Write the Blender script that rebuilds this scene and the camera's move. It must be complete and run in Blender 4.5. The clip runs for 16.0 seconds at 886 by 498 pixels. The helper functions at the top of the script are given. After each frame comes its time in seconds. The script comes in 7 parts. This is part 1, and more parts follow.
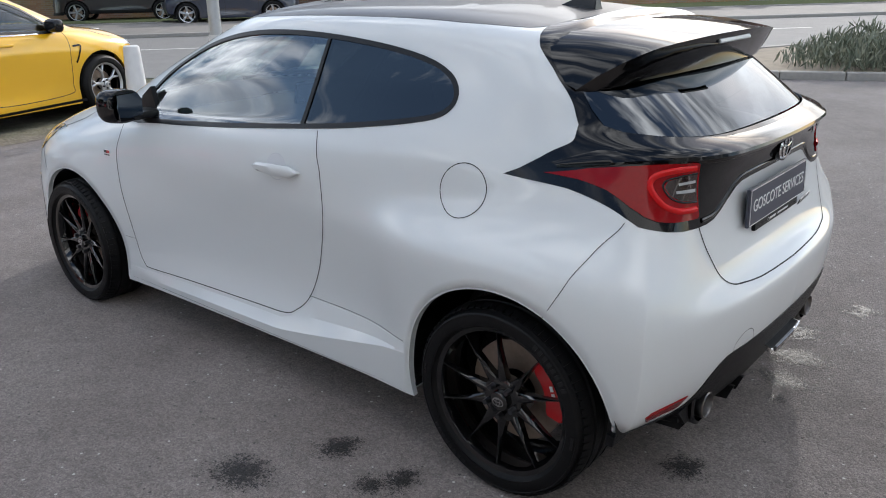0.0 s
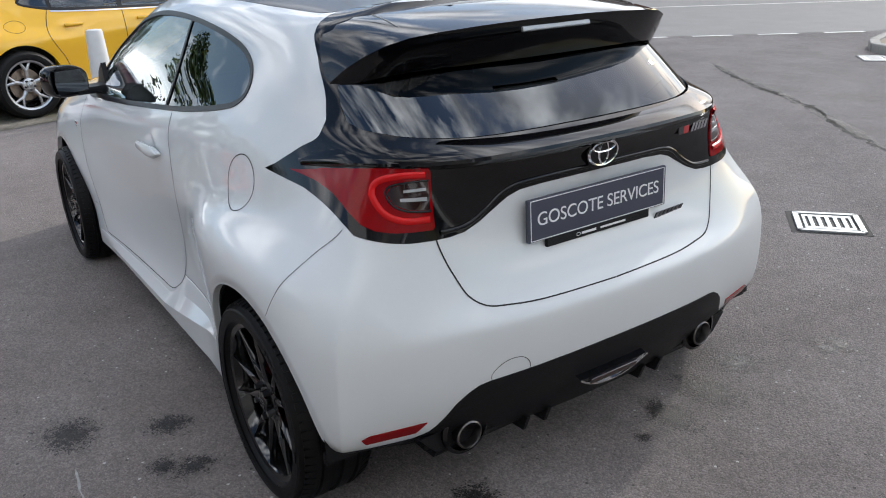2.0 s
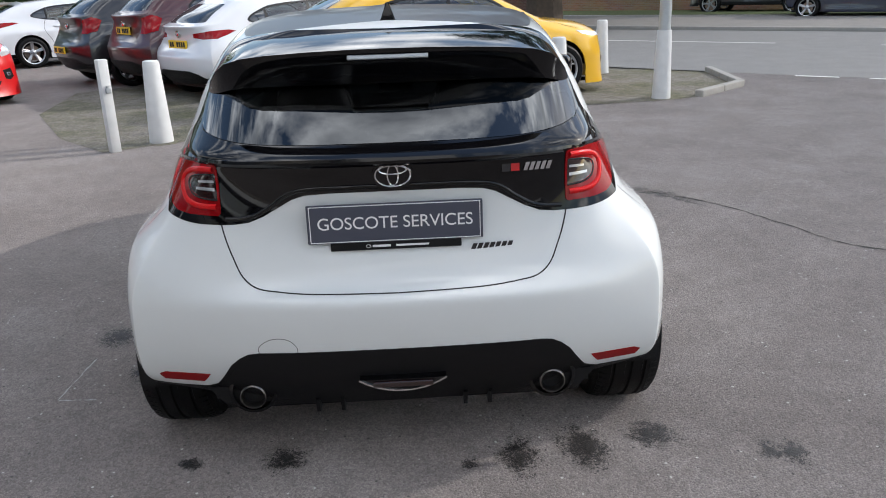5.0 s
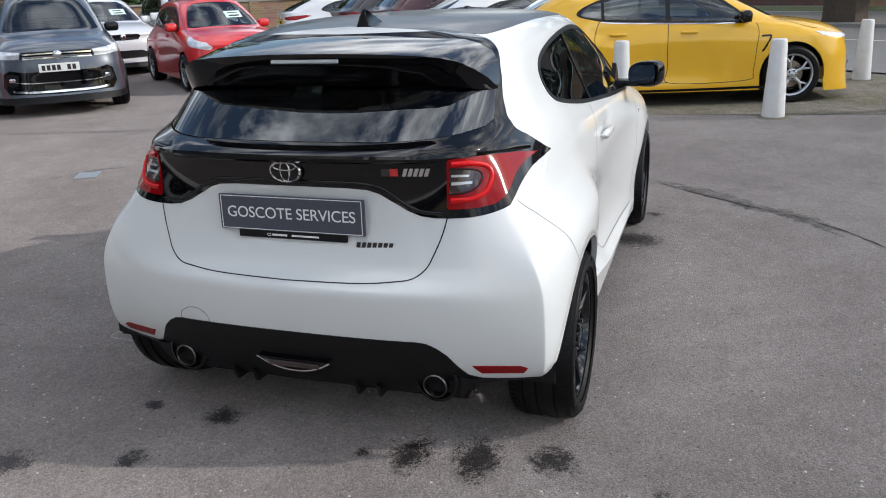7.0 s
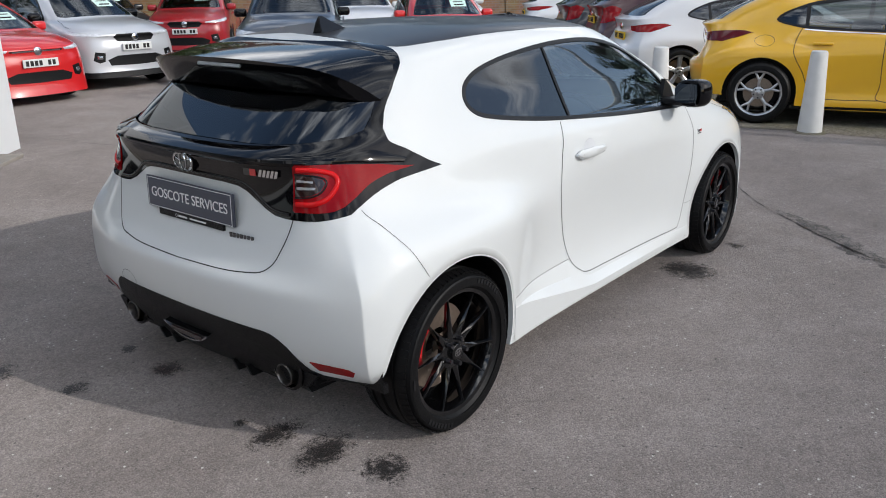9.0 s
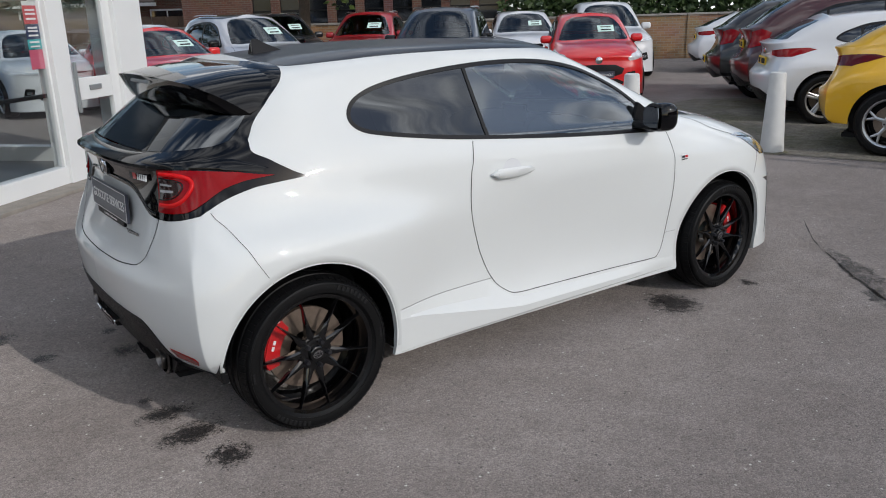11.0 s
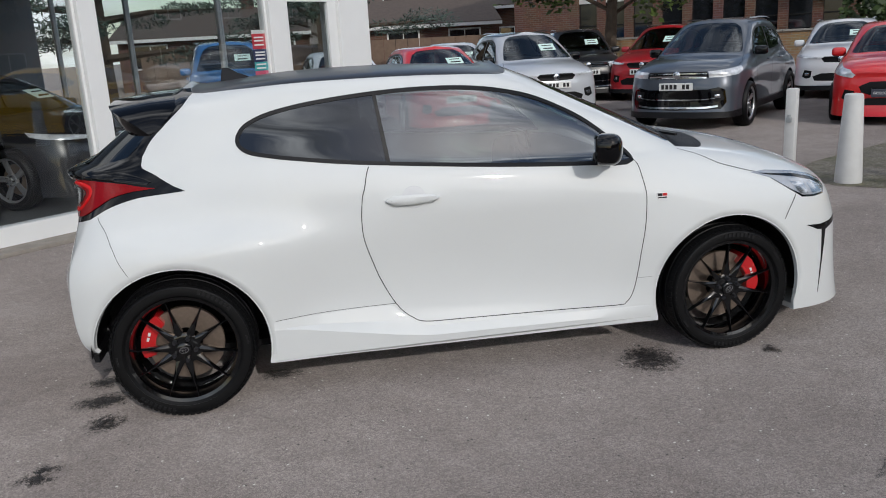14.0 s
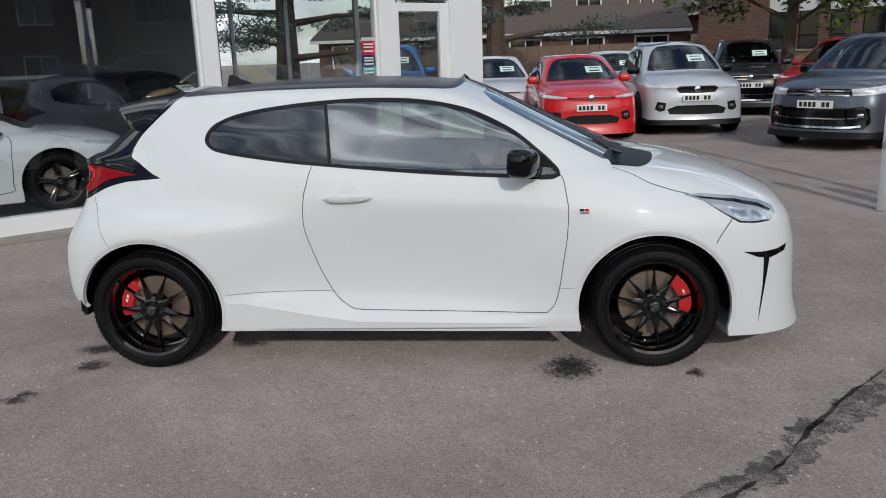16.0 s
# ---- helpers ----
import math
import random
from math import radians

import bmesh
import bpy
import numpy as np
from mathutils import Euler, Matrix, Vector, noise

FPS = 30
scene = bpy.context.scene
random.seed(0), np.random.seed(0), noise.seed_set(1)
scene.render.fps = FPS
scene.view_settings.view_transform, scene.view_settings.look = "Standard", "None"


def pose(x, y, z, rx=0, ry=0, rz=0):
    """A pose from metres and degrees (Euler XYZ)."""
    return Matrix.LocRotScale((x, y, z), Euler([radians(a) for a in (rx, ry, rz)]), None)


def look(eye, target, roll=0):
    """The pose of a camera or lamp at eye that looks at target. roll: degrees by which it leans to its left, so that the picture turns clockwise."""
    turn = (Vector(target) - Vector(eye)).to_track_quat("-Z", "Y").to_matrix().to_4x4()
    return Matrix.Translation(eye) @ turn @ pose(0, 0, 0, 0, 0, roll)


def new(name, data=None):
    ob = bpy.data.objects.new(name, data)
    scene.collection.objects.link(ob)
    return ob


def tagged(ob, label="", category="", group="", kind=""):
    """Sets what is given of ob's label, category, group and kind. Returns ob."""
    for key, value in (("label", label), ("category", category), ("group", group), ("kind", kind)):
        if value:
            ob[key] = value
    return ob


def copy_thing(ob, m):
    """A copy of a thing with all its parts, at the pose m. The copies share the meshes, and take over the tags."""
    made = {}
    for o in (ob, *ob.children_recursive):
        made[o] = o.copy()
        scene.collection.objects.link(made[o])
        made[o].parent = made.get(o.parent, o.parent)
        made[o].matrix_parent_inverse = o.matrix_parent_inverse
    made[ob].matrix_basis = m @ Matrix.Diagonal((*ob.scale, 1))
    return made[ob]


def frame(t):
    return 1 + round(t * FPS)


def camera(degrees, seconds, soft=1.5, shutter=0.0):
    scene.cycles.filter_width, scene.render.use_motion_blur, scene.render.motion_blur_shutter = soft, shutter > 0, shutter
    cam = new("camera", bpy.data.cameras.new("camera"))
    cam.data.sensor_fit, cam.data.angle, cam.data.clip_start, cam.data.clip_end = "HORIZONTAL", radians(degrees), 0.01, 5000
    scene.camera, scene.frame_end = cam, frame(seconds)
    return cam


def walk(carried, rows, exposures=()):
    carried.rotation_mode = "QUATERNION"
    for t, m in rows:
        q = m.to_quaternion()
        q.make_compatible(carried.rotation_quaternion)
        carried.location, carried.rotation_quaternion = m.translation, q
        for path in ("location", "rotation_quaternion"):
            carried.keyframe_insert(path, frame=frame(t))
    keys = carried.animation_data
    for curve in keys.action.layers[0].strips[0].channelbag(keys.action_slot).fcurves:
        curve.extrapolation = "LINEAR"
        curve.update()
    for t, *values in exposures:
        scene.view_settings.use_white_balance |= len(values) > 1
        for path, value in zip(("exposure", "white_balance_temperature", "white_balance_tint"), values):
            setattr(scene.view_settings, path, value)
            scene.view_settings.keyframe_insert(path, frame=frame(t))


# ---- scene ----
cam = camera(58.2, 16.0, soft=1.0)
PATH = [
    (0, (-1.295, 2.593, 1.543), (-0.049, 1.173, 0.886), -1.1),
    (0.5, (-1.542, 2.358, 1.559), (-0.216, 1.024, 0.879), -1.1),
    (1, (-1.662, 2.078, 1.533), (-0.262, 0.835, 0.83), -1.6),
    (1.5, (-1.776, 1.802, 1.54), (-0.301, 0.661, 0.817), -1.9),
    (2, (-2.022, 1.534, 1.551), (-0.454, 0.521, 0.835), -2.3),
    (2.5, (-2.181, 1.291, 1.529), (-0.512, 0.445, 0.824), -2.5),
    (3, (-2.304, 1.054, 1.557), (-0.54, 0.415, 0.865), -2.6),
    (3.5, (-2.556, 0.801, 1.558), (-0.738, 0.314, 0.883), -2.6),
    (4, (-2.701, 0.541, 1.551), (-0.858, 0.149, 0.882), -2.2),
    (4.2, (-2.727, 0.407, 1.548), (-0.869, 0.076, 0.886), -2.1),
    (6.3, (-2.821, -0.89, 1.538), (-0.967, -0.465, 0.918), -1.9),
    (6.5, (-2.796, -1.045, 1.548), (-0.961, -0.547, 0.929), -1.9),
    (7, (-2.683, -1.329, 1.549), (-0.897, -0.684, 0.921), -2.3),
    (7.5, (-2.462, -1.569, 1.558), (-0.746, -0.758, 0.927), -2.3),
    (8, (-2.341, -1.89, 1.544), (-0.706, -0.917, 0.928), -2.1),
    (8.2, (-2.296, -2.026, 1.57), (-0.69, -1.006, 0.954), -1.8),
    (10.3, (-1.548, -3.171, 1.615), (-0.332, -1.705, 1.006), -1.0),
    (10.5, (-1.459, -3.239, 1.587), (-0.261, -1.748, 1.004), -1.2),
    (11, (-1.22, -3.489, 1.561), (-0.115, -1.921, 0.993), -1.7),
    (11.5, (-0.968, -3.729, 1.577), (-0.005, -2.068, 1.019), -2.4),
    (12, (-0.641, -3.833, 1.572), (0.24, -2.123, 1.025), -2.1),
    (12.5, (-0.349, -3.972, 1.558), (0.382, -2.191, 1.017), -2.8),
    (13, (-0.006, -4.119, 1.574), (0.602, -2.289, 1.042), -2.7),
    (13.5, (0.327, -4.169, 1.562), (0.79, -2.292, 1.046), -2.5),
    (14, (0.647, -4.267, 1.542), (0.944, -2.354, 1.039), -3.2),
    (14.5, (0.963, -4.417, 1.553), (1.137, -2.489, 1.049), -2.7),
    (15, (1.262, -4.494, 1.549), (1.329, -2.557, 1.054), -2.4),
    (15.5, (1.544, -4.555, 1.555), (1.488, -2.616, 1.069), -2.0),
    (16, (1.892, -4.653, 1.553), (1.71, -2.718, 1.078), -1.9),
]
walk(cam, [(t, look(eye, target, roll)) for t, eye, target, roll in PATH],
     exposures=[(0, 0.63), (2.0, 0.64), (4.0, 0.66), (6.5, 0.44), (8.0, 0.26), (10.5, -0.18), (13.0, -0.28), (16.0, -0.37)])

# ---- sky, sun, light ----
SUN_TO = Vector((0.5, -1.9, 1.0)).normalized()
world = bpy.data.worlds.new("sky")
scene.world = world
world.use_nodes = True
wn, wl = world.node_tree.nodes, world.node_tree.links
wn.clear()
sky = wn.new("ShaderNodeTexSky")
sky.sky_type = "NISHITA"
sky.sun_disc = False
sky.sun_elevation = math.asin(SUN_TO.z)
sky.sun_rotation = math.atan2(SUN_TO.x, SUN_TO.y)
wtc = wn.new("ShaderNodeTexCoord")
wmap = wn.new("ShaderNodeMapping")
wmap.inputs["Scale"].default_value = (1.6, 1.6, 5.0)
wnoise = wn.new("ShaderNodeTexNoise")
wnoise.inputs["Scale"].default_value = 1.7
wnoise.inputs["Detail"].default_value = 7.0
wnoise.inputs["Roughness"].default_value = 0.58
wramp = wn.new("ShaderNodeValToRGB")
wramp.color_ramp.elements[0].position = 0.46
wramp.color_ramp.elements[1].position = 0.60
wmix = wn.new("ShaderNodeMixRGB")
wmap2 = wn.new("ShaderNodeMapping")
wmap2.inputs["Scale"].default_value = (2.2, 2.2, 10.0)
wmap2.inputs["Location"].default_value = (3.1, 1.7, 0.4)
wshade = wn.new("ShaderNodeTexNoise")
wshade.inputs["Scale"].default_value = 1.5
wshade.inputs["Detail"].default_value = 6.0
wtone = wn.new("ShaderNodeValToRGB")
wtone.color_ramp.elements[0].position, wtone.color_ramp.elements[0].color = 0.38, (3.6, 3.8, 4.2, 1)
wtone.color_ramp.elements[1].position, wtone.color_ramp.elements[1].color = 0.62, (15.0, 15.3, 15.8, 1)
wbg = wn.new("ShaderNodeBackground")
wbg.inputs["Strength"].default_value = 0.15
wout = wn.new("ShaderNodeOutputWorld")
wl.new(wtc.outputs["Generated"], wmap.inputs["Vector"])
wl.new(wmap.outputs["Vector"], wnoise.inputs["Vector"])
wl.new(wnoise.outputs["Fac"], wramp.inputs["Fac"])
wl.new(wramp.outputs["Color"], wmix.inputs[0])
wl.new(sky.outputs["Color"], wmix.inputs[1])
wl.new(wtc.outputs["Generated"], wmap2.inputs["Vector"])
wl.new(wmap2.outputs["Vector"], wshade.inputs["Vector"])
wl.new(wshade.outputs["Fac"], wtone.inputs["Fac"])
wl.new(wtone.outputs["Color"], wmix.inputs[2])
wl.new(wmix.outputs["Color"], wbg.inputs["Color"])
wl.new(wbg.outputs["Background"], wout.inputs["Surface"])
sun = new("sun", bpy.data.lights.new("sun", "SUN"))
sun.data.energy, sun.data.angle, sun.data.color = 1.8, radians(0.6), (1.0, 0.965, 0.92)
sun.matrix_world = look((0, 0, 30) , Vector((0, 0, 30)) - SUN_TO)


# ---- materials ----
def plain(name, color, rough=0.5, metal=0.0, coat=0.0, spec=0.5, noise_amt=0.0, scale=20.0, bump=0.0, bump_scale=200.0, alpha=None):
    """A principled material, with colour variation and fine relief where asked."""
    m = bpy.data.materials.new(name)
    m.use_nodes = True
    nt = m.node_tree
    b = nt.nodes["Principled BSDF"]
    b.inputs["Base Color"].default_value = (*color, 1)
    b.inputs["Roughness"].default_value = rough
    b.inputs["Metallic"].default_value = metal
    b.inputs["Coat Weight"].default_value = coat
    b.inputs["Coat Roughness"].default_value = 0.03
    b.inputs["Specular IOR Level"].default_value = spec
    tc = nt.nodes.new("ShaderNodeTexCoord")
    if noise_amt:
        n = nt.nodes.new("ShaderNodeTexNoise")
        n.inputs["Scale"].default_value, n.inputs["Detail"].default_value = scale, 6
        nt.links.new(tc.outputs["Object"], n.inputs["Vector"])
        mr = nt.nodes.new("ShaderNodeMapRange")
        mr.inputs["To Min"].default_value, mr.inputs["To Max"].default_value = 1 - noise_amt, 1 + noise_amt
        nt.links.new(n.outputs["Fac"], mr.inputs["Value"])
        mx = nt.nodes.new("ShaderNodeVectorMath")
        mx.operation = "SCALE"
        mx.inputs[0].default_value = color
        nt.links.new(mr.outputs["Result"], mx.inputs["Scale"])
        nt.links.new(mx.outputs["Vector"], b.inputs["Base Color"])
    if bump:
        n2 = nt.nodes.new("ShaderNodeTexNoise")
        n2.inputs["Scale"].default_value, n2.inputs["Detail"].default_value = bump_scale, 3
        nt.links.new(tc.outputs["Object"], n2.inputs["Vector"])
        bp = nt.nodes.new("ShaderNodeBump")
        bp.inputs["Strength"].default_value, bp.inputs["Distance"].default_value = bump, 0.01
        nt.links.new(n2.outputs["Fac"], bp.inputs["Height"])
        nt.links.new(bp.outputs["Normal"], b.inputs["Normal"])
    return m


def paint(name, color, metal=0.0, rough=0.3):
    m = plain(name, color, rough, metal, coat=1.0, noise_amt=0.02, scale=3.0)
    return m


def glass(name, tint, clear):
    """Car or window glass: a mirror-like coat over a tinted see-through sheet."""
    m = bpy.data.materials.new(name)
    m.use_nodes = True
    nt = m.node_tree
    nt.nodes.clear()
    o = nt.nodes.new("ShaderNodeOutputMaterial")
    gl = nt.nodes.new("ShaderNodeBsdfGlossy")
    gl.inputs["Roughness"].default_value = 0.0
    gl.inputs["Color"].default_value = (0.92, 0.96, 1.0, 1)
    tr = nt.nodes.new("ShaderNodeBsdfTransparent")
    tr.inputs["Color"].default_value = (*tint, 1)
    fr = nt.nodes.new("ShaderNodeLayerWeight")
    fr.inputs["Blend"].default_value = 0.5
    pw = nt.nodes.new("ShaderNodeMath")
    pw.operation = "POWER"
    pw.inputs[1].default_value = 5.0
    nt.links.new(fr.outputs["Facing"], pw.inputs[0])
    ad = nt.nodes.new("ShaderNodeMath")
    ad.operation = "MULTIPLY_ADD"
    ad.inputs[1].default_value, ad.inputs[2].default_value = 0.85, clear + 0.067
    ad.use_clamp = True
    mx = nt.nodes.new("ShaderNodeMixShader")
    nt.links.new(pw.outputs["Value"], ad.inputs[0])
    nt.links.new(ad.outputs["Value"], mx.inputs["Fac"])
    nt.links.new(tr.outputs["BSDF"], mx.inputs[1])
    nt.links.new(gl.outputs["BSDF"], mx.inputs[2])
    nt.links.new(mx.outputs["Shader"], o.inputs["Surface"])
    return m


M_WHITE = paint("white_pearl_paint", (0.685, 0.705, 0.705), rough=0.6)
M_GLOSSBLACK = plain("gloss_black_paint", (0.0022, 0.0022, 0.003), 0.06, coat=0.2, spec=0.35)
M_CARBON = plain("dark_roof_film", (0.018, 0.019, 0.024), 0.42, coat=0.25, noise_amt=0.1, scale=300)
M_TRIM = plain("black_rubber_trim", (0.008, 0.008, 0.009), 0.36, spec=0.32)
M_PLASTIC = plain("black_textured_plastic", (0.006, 0.006, 0.007), 0.42, spec=0.22, bump=0.25, bump_scale=700)
M_GAP = plain("dark_gap", (0.02, 0.02, 0.02), 0.8)
M_GLASS = glass("clear_car_glass", (0.52, 0.60, 0.55), 0.16)
M_CARGLASS = glass("parked_car_glass", (0.50, 0.56, 0.56), 0.03)
M_TINT = glass("privacy_glass", (0.035, 0.04, 0.045), 0.045)
M_SHOPGLASS = glass("shop_glass", (0.86, 0.90, 0.90), 0.05)
M_RED = plain("red_lens", (0.24, 0.002, 0.004), 0.10, coat=0.22, spec=0.2, noise_amt=.12, scale=90)
M_REDGLOW = plain("bright_red_guide", (.60, .006, .008), .2, coat=.2, spec=.2)
M_REDDARK = paint("dark_lens", (0.02, 0.006, 0.006), rough=0.12)
M_TYRE = plain("tyre_rubber", (0.005, 0.005, 0.0055), 0.48, spec=0.2, noise_amt=0.2, scale=30, bump=0.15, bump_scale=300)
M_TYREMARK = plain("raised_tyre_mark", (0.012, 0.012, 0.013), 0.5, spec=0.3)
M_RIM = plain("gloss_black_alloy", (0.003, 0.003, 0.0035), 0.10, 0.0, coat=0.6, spec=0.5)
M_SILVER = plain("silver_alloy", (0.55, 0.56, 0.58), 0.3, 0.9)
M_CHROME = plain("chrome", (0.75, 0.76, 0.78), 0.08, 1.0)
M_MIRROR = plain("mirror_glass", (0.14, 0.155, 0.17), 0.02, 1.0)
M_EXHAUST = plain("sooty_steel", (0.16, 0.15, 0.145), 0.3, 1.0, noise_amt=0.2, scale=40)
M_DISC = plain("brake_disc_steel", (0.30, 0.235, 0.19), 0.42, 0.8, noise_amt=0.25, scale=60)
M_CALIPER = paint("red_caliper_paint", (0.55, 0.012, 0.015), rough=0.3)
M_WHITEPLASTIC = plain("white_print", (0.8, 0.8, 0.8), 0.4)
M_PLATE = plain("slate_plate", (0.055, 0.06, 0.085), 0.35, noise_amt=0.05)
M_YPLATE = plain("yellow_plate", (0.75, 0.50, 0.02), 0.4)
M_WPLATE = plain("white_plate", (0.75, 0.76, 0.74), 0.4)
M_INTERIOR = plain("dark_interior_cloth", (0.010, 0.010, 0.012), 0.8, noise_amt=0.2, scale=80, bump=0.2)
M_LAMP = plain("headlight_chrome", (0.55, 0.57, 0.6), 0.12, 0.9)
M_LAMPBASE = plain("headlight_housing", (0.52, 0.54, 0.57), 0.22, 0.6, coat=0.8, noise_amt=0.25, scale=26)
M_CARLAMP = plain("headlight_unit", (0.70, 0.72, 0.75), 0.2, 0.35, coat=0.5, noise_amt=0.55, scale=16)
M_YELLOW = paint("yellow_metallic_paint", (0.78, 0.43, 0.008), metal=0.1)
M_REDDEEP = plain("smoked_red_lens", (0.10, 0.003, 0.006), 0.2, coat=0.5, spec=0.2)
M_CARRED = paint("bright_red_paint", (0.62, 0.012, 0.014))
M_CARRED2 = paint("deep_red_paint", (0.36, 0.012, 0.018))
M_CARGREY = paint("blue_grey_metallic_paint", (0.075, 0.088, 0.11), metal=0.35)
M_CARSILVER = paint("pale_silver_paint", (0.56, 0.58, 0.61), metal=0.2)
M_CARWHITE = paint("plain_white_paint", (0.66, 0.67, 0.69))
M_CARBLACK = paint("black_metallic_paint", (0.012, 0.012, 0.015))
M_CARDARKRED = paint("dark_red_paint", (0.05, 0.008, 0.010))
M_CARBLUE = paint("bright_blue_paint", (0.02, 0.16, 0.42))
M_CARNAVY = paint("dark_navy_paint", (0.012, 0.018, 0.04))
M_CARD = plain("price_card", (0.62, 0.80, 0.74), 0.6)
M_WHITEFRAME = plain("white_powder_coated_frame", (0.78, 0.79, 0.79), 0.4, noise_amt=0.03, scale=4)
M_BOLLARD = plain("white_painted_bollard", (0.60, 0.60, 0.59), 0.55, noise_amt=0.12, scale=9, bump=0.1, bump_scale=60)
M_STEEL = plain("galvanised_steel", (0.42, 0.44, 0.45), 0.45, 0.6, noise_amt=0.15, scale=14)


# ---- mesh helpers ----
def link_mesh(name, verts, faces, mats, parent=None, smooth=False, label="", midx=None, normals=None):
    me = bpy.data.meshes.new(name)
    me.from_pydata([tuple(v) for v in verts], [], [tuple(f) for f in faces])
    for m in (mats if isinstance(mats, (list, tuple)) else [mats]):
        me.materials.append(m)
    if midx is not None:
        me.polygons.foreach_set("material_index", midx)
    if smooth or normals is not None:
        me.polygons.foreach_set("use_smooth", [True] * len(me.polygons))
    me.update()
    if normals is not None:
        me.normals_split_custom_set_from_vertices([tuple(n) for n in normals])
    ob = new(name, me)
    if parent:
        ob.parent = parent
    if label:
        tagged(ob, label)
    return ob


def part(name, bm, material, parent=None, label="", smooth=False):
    me = bpy.data.meshes.new(name)
    bmesh.ops.recalc_face_normals(bm, faces=bm.faces)
    bm.to_mesh(me)
    bm.free()
    me.materials.append(material)
    if smooth:
        me.polygons.foreach_set("use_smooth", [True] * len(me.polygons))
        me.set_sharp_from_angle(angle=radians(38))
    ob = new(name, me)
    if parent:
        ob.parent = parent
    if label:
        tagged(ob, label)
    return ob


def thing(name, m, label, category, group="", kind=""):
    e = new(name)
    e.empty_display_size = 0.1
    e.matrix_basis = m
    return tagged(e, label, category, group, kind)


def box(bm, size, m=Matrix(), bevel=0.0, seg=2):
    r = bmesh.ops.create_cube(bm, size=1, matrix=m @ Matrix.Diagonal((*size, 1)))
    if bevel:
        es = list({e for v in r["verts"] for e in v.link_edges})
        bmesh.ops.bevel(bm, geom=es, offset=bevel, segments=seg, affect="EDGES", profile=0.5)


def tube(bm, r0, r1, length, m=Matrix(), seg=24, caps=True):
    """A cone or cylinder along z from 0 to length."""
    bmesh.ops.create_cone(bm, cap_ends=caps, segments=seg, radius1=r0, radius2=r1, depth=length, matrix=m @ Matrix.Translation((0, 0, length / 2)))


def lathe(profile, seg=48, axis="y"):
    """Spin (radius, height) pairs about the y axis; closed where the profile is."""
    bm = bmesh.new()
    rings = []
    for r, h in profile:
        rings.append([bm.verts.new((r * math.cos(a), h, r * math.sin(a))) for a in (2 * math.pi * i / seg for i in range(seg))])
    for a, b in zip(rings, rings[1:]):
        for i in range(seg):
            j = (i + 1) % seg
            bm.faces.new((a[i], a[j], b[j], b[i]))
    return bm


def prism(bm, poly, y0, y1, plane="xz"):
    """Extrude a flat outline between two depths."""
    def p(a, b, d):
        return {"xz": (a, d, b), "yz": (d, a, b), "xy": (a, b, d)}[plane]
    a = [bm.verts.new(p(u, v, y0)) for u, v in poly]
    b = [bm.verts.new(p(u, v, y1)) for u, v in poly]
    n = len(poly)
    bm.faces.new(a)
    bm.faces.new(list(reversed(b)))
    for i in range(n):
        j = (i + 1) % n
        bm.faces.new((a[j], a[i], b[i], b[j]))


def spline(pts, n=6, closed=False):
    """Catmull-Rom through points of any dimension."""
    p = [np.array(q, float) for q in pts]
    m = len(p)
    out = []
    for i in range(m if closed else m - 1):
        if closed:
            a, b, c, d = p[(i - 1) % m], p[i], p[(i + 1) % m], p[(i + 2) % m]
        else:
            a, b, c, d = p[max(i - 1, 0)], p[i], p[i + 1], p[min(i + 2, m - 1)]
        for k in range(n):
            t = k / n
            out.append(0.5 * (2 * b + (c - a) * t + (2 * a - 5 * b + 4 * c - d) * t * t + (3 * b - a - 3 * c + d) * t ** 3))
    if not closed:
        out.append(p[-1])
    return out


def inset(poly, d):
    """Offset a closed 2D outline inwards by d."""
    q = [np.array(a, float) for a in poly]
    n = len(q)
    area = sum(q[i][0] * q[(i + 1) % n][1] - q[(i + 1) % n][0] * q[i][1] for i in range(n))
    s = 1 if area > 0 else -1
    out = []
    for i in range(n):
        e = q[(i + 1) % n] - q[i - 1]
        e = e / (np.linalg.norm(e) + 1e-9)
        out.append(q[i] + s * d * np.array((-e[1], e[0])))
    return out


# ---- car body surface: a smooth skin over rings that run from the tail's middle round the side to the nose's middle ----
def ring(xs, ys, zs):
    return np.array((xs, ys, zs), float).T


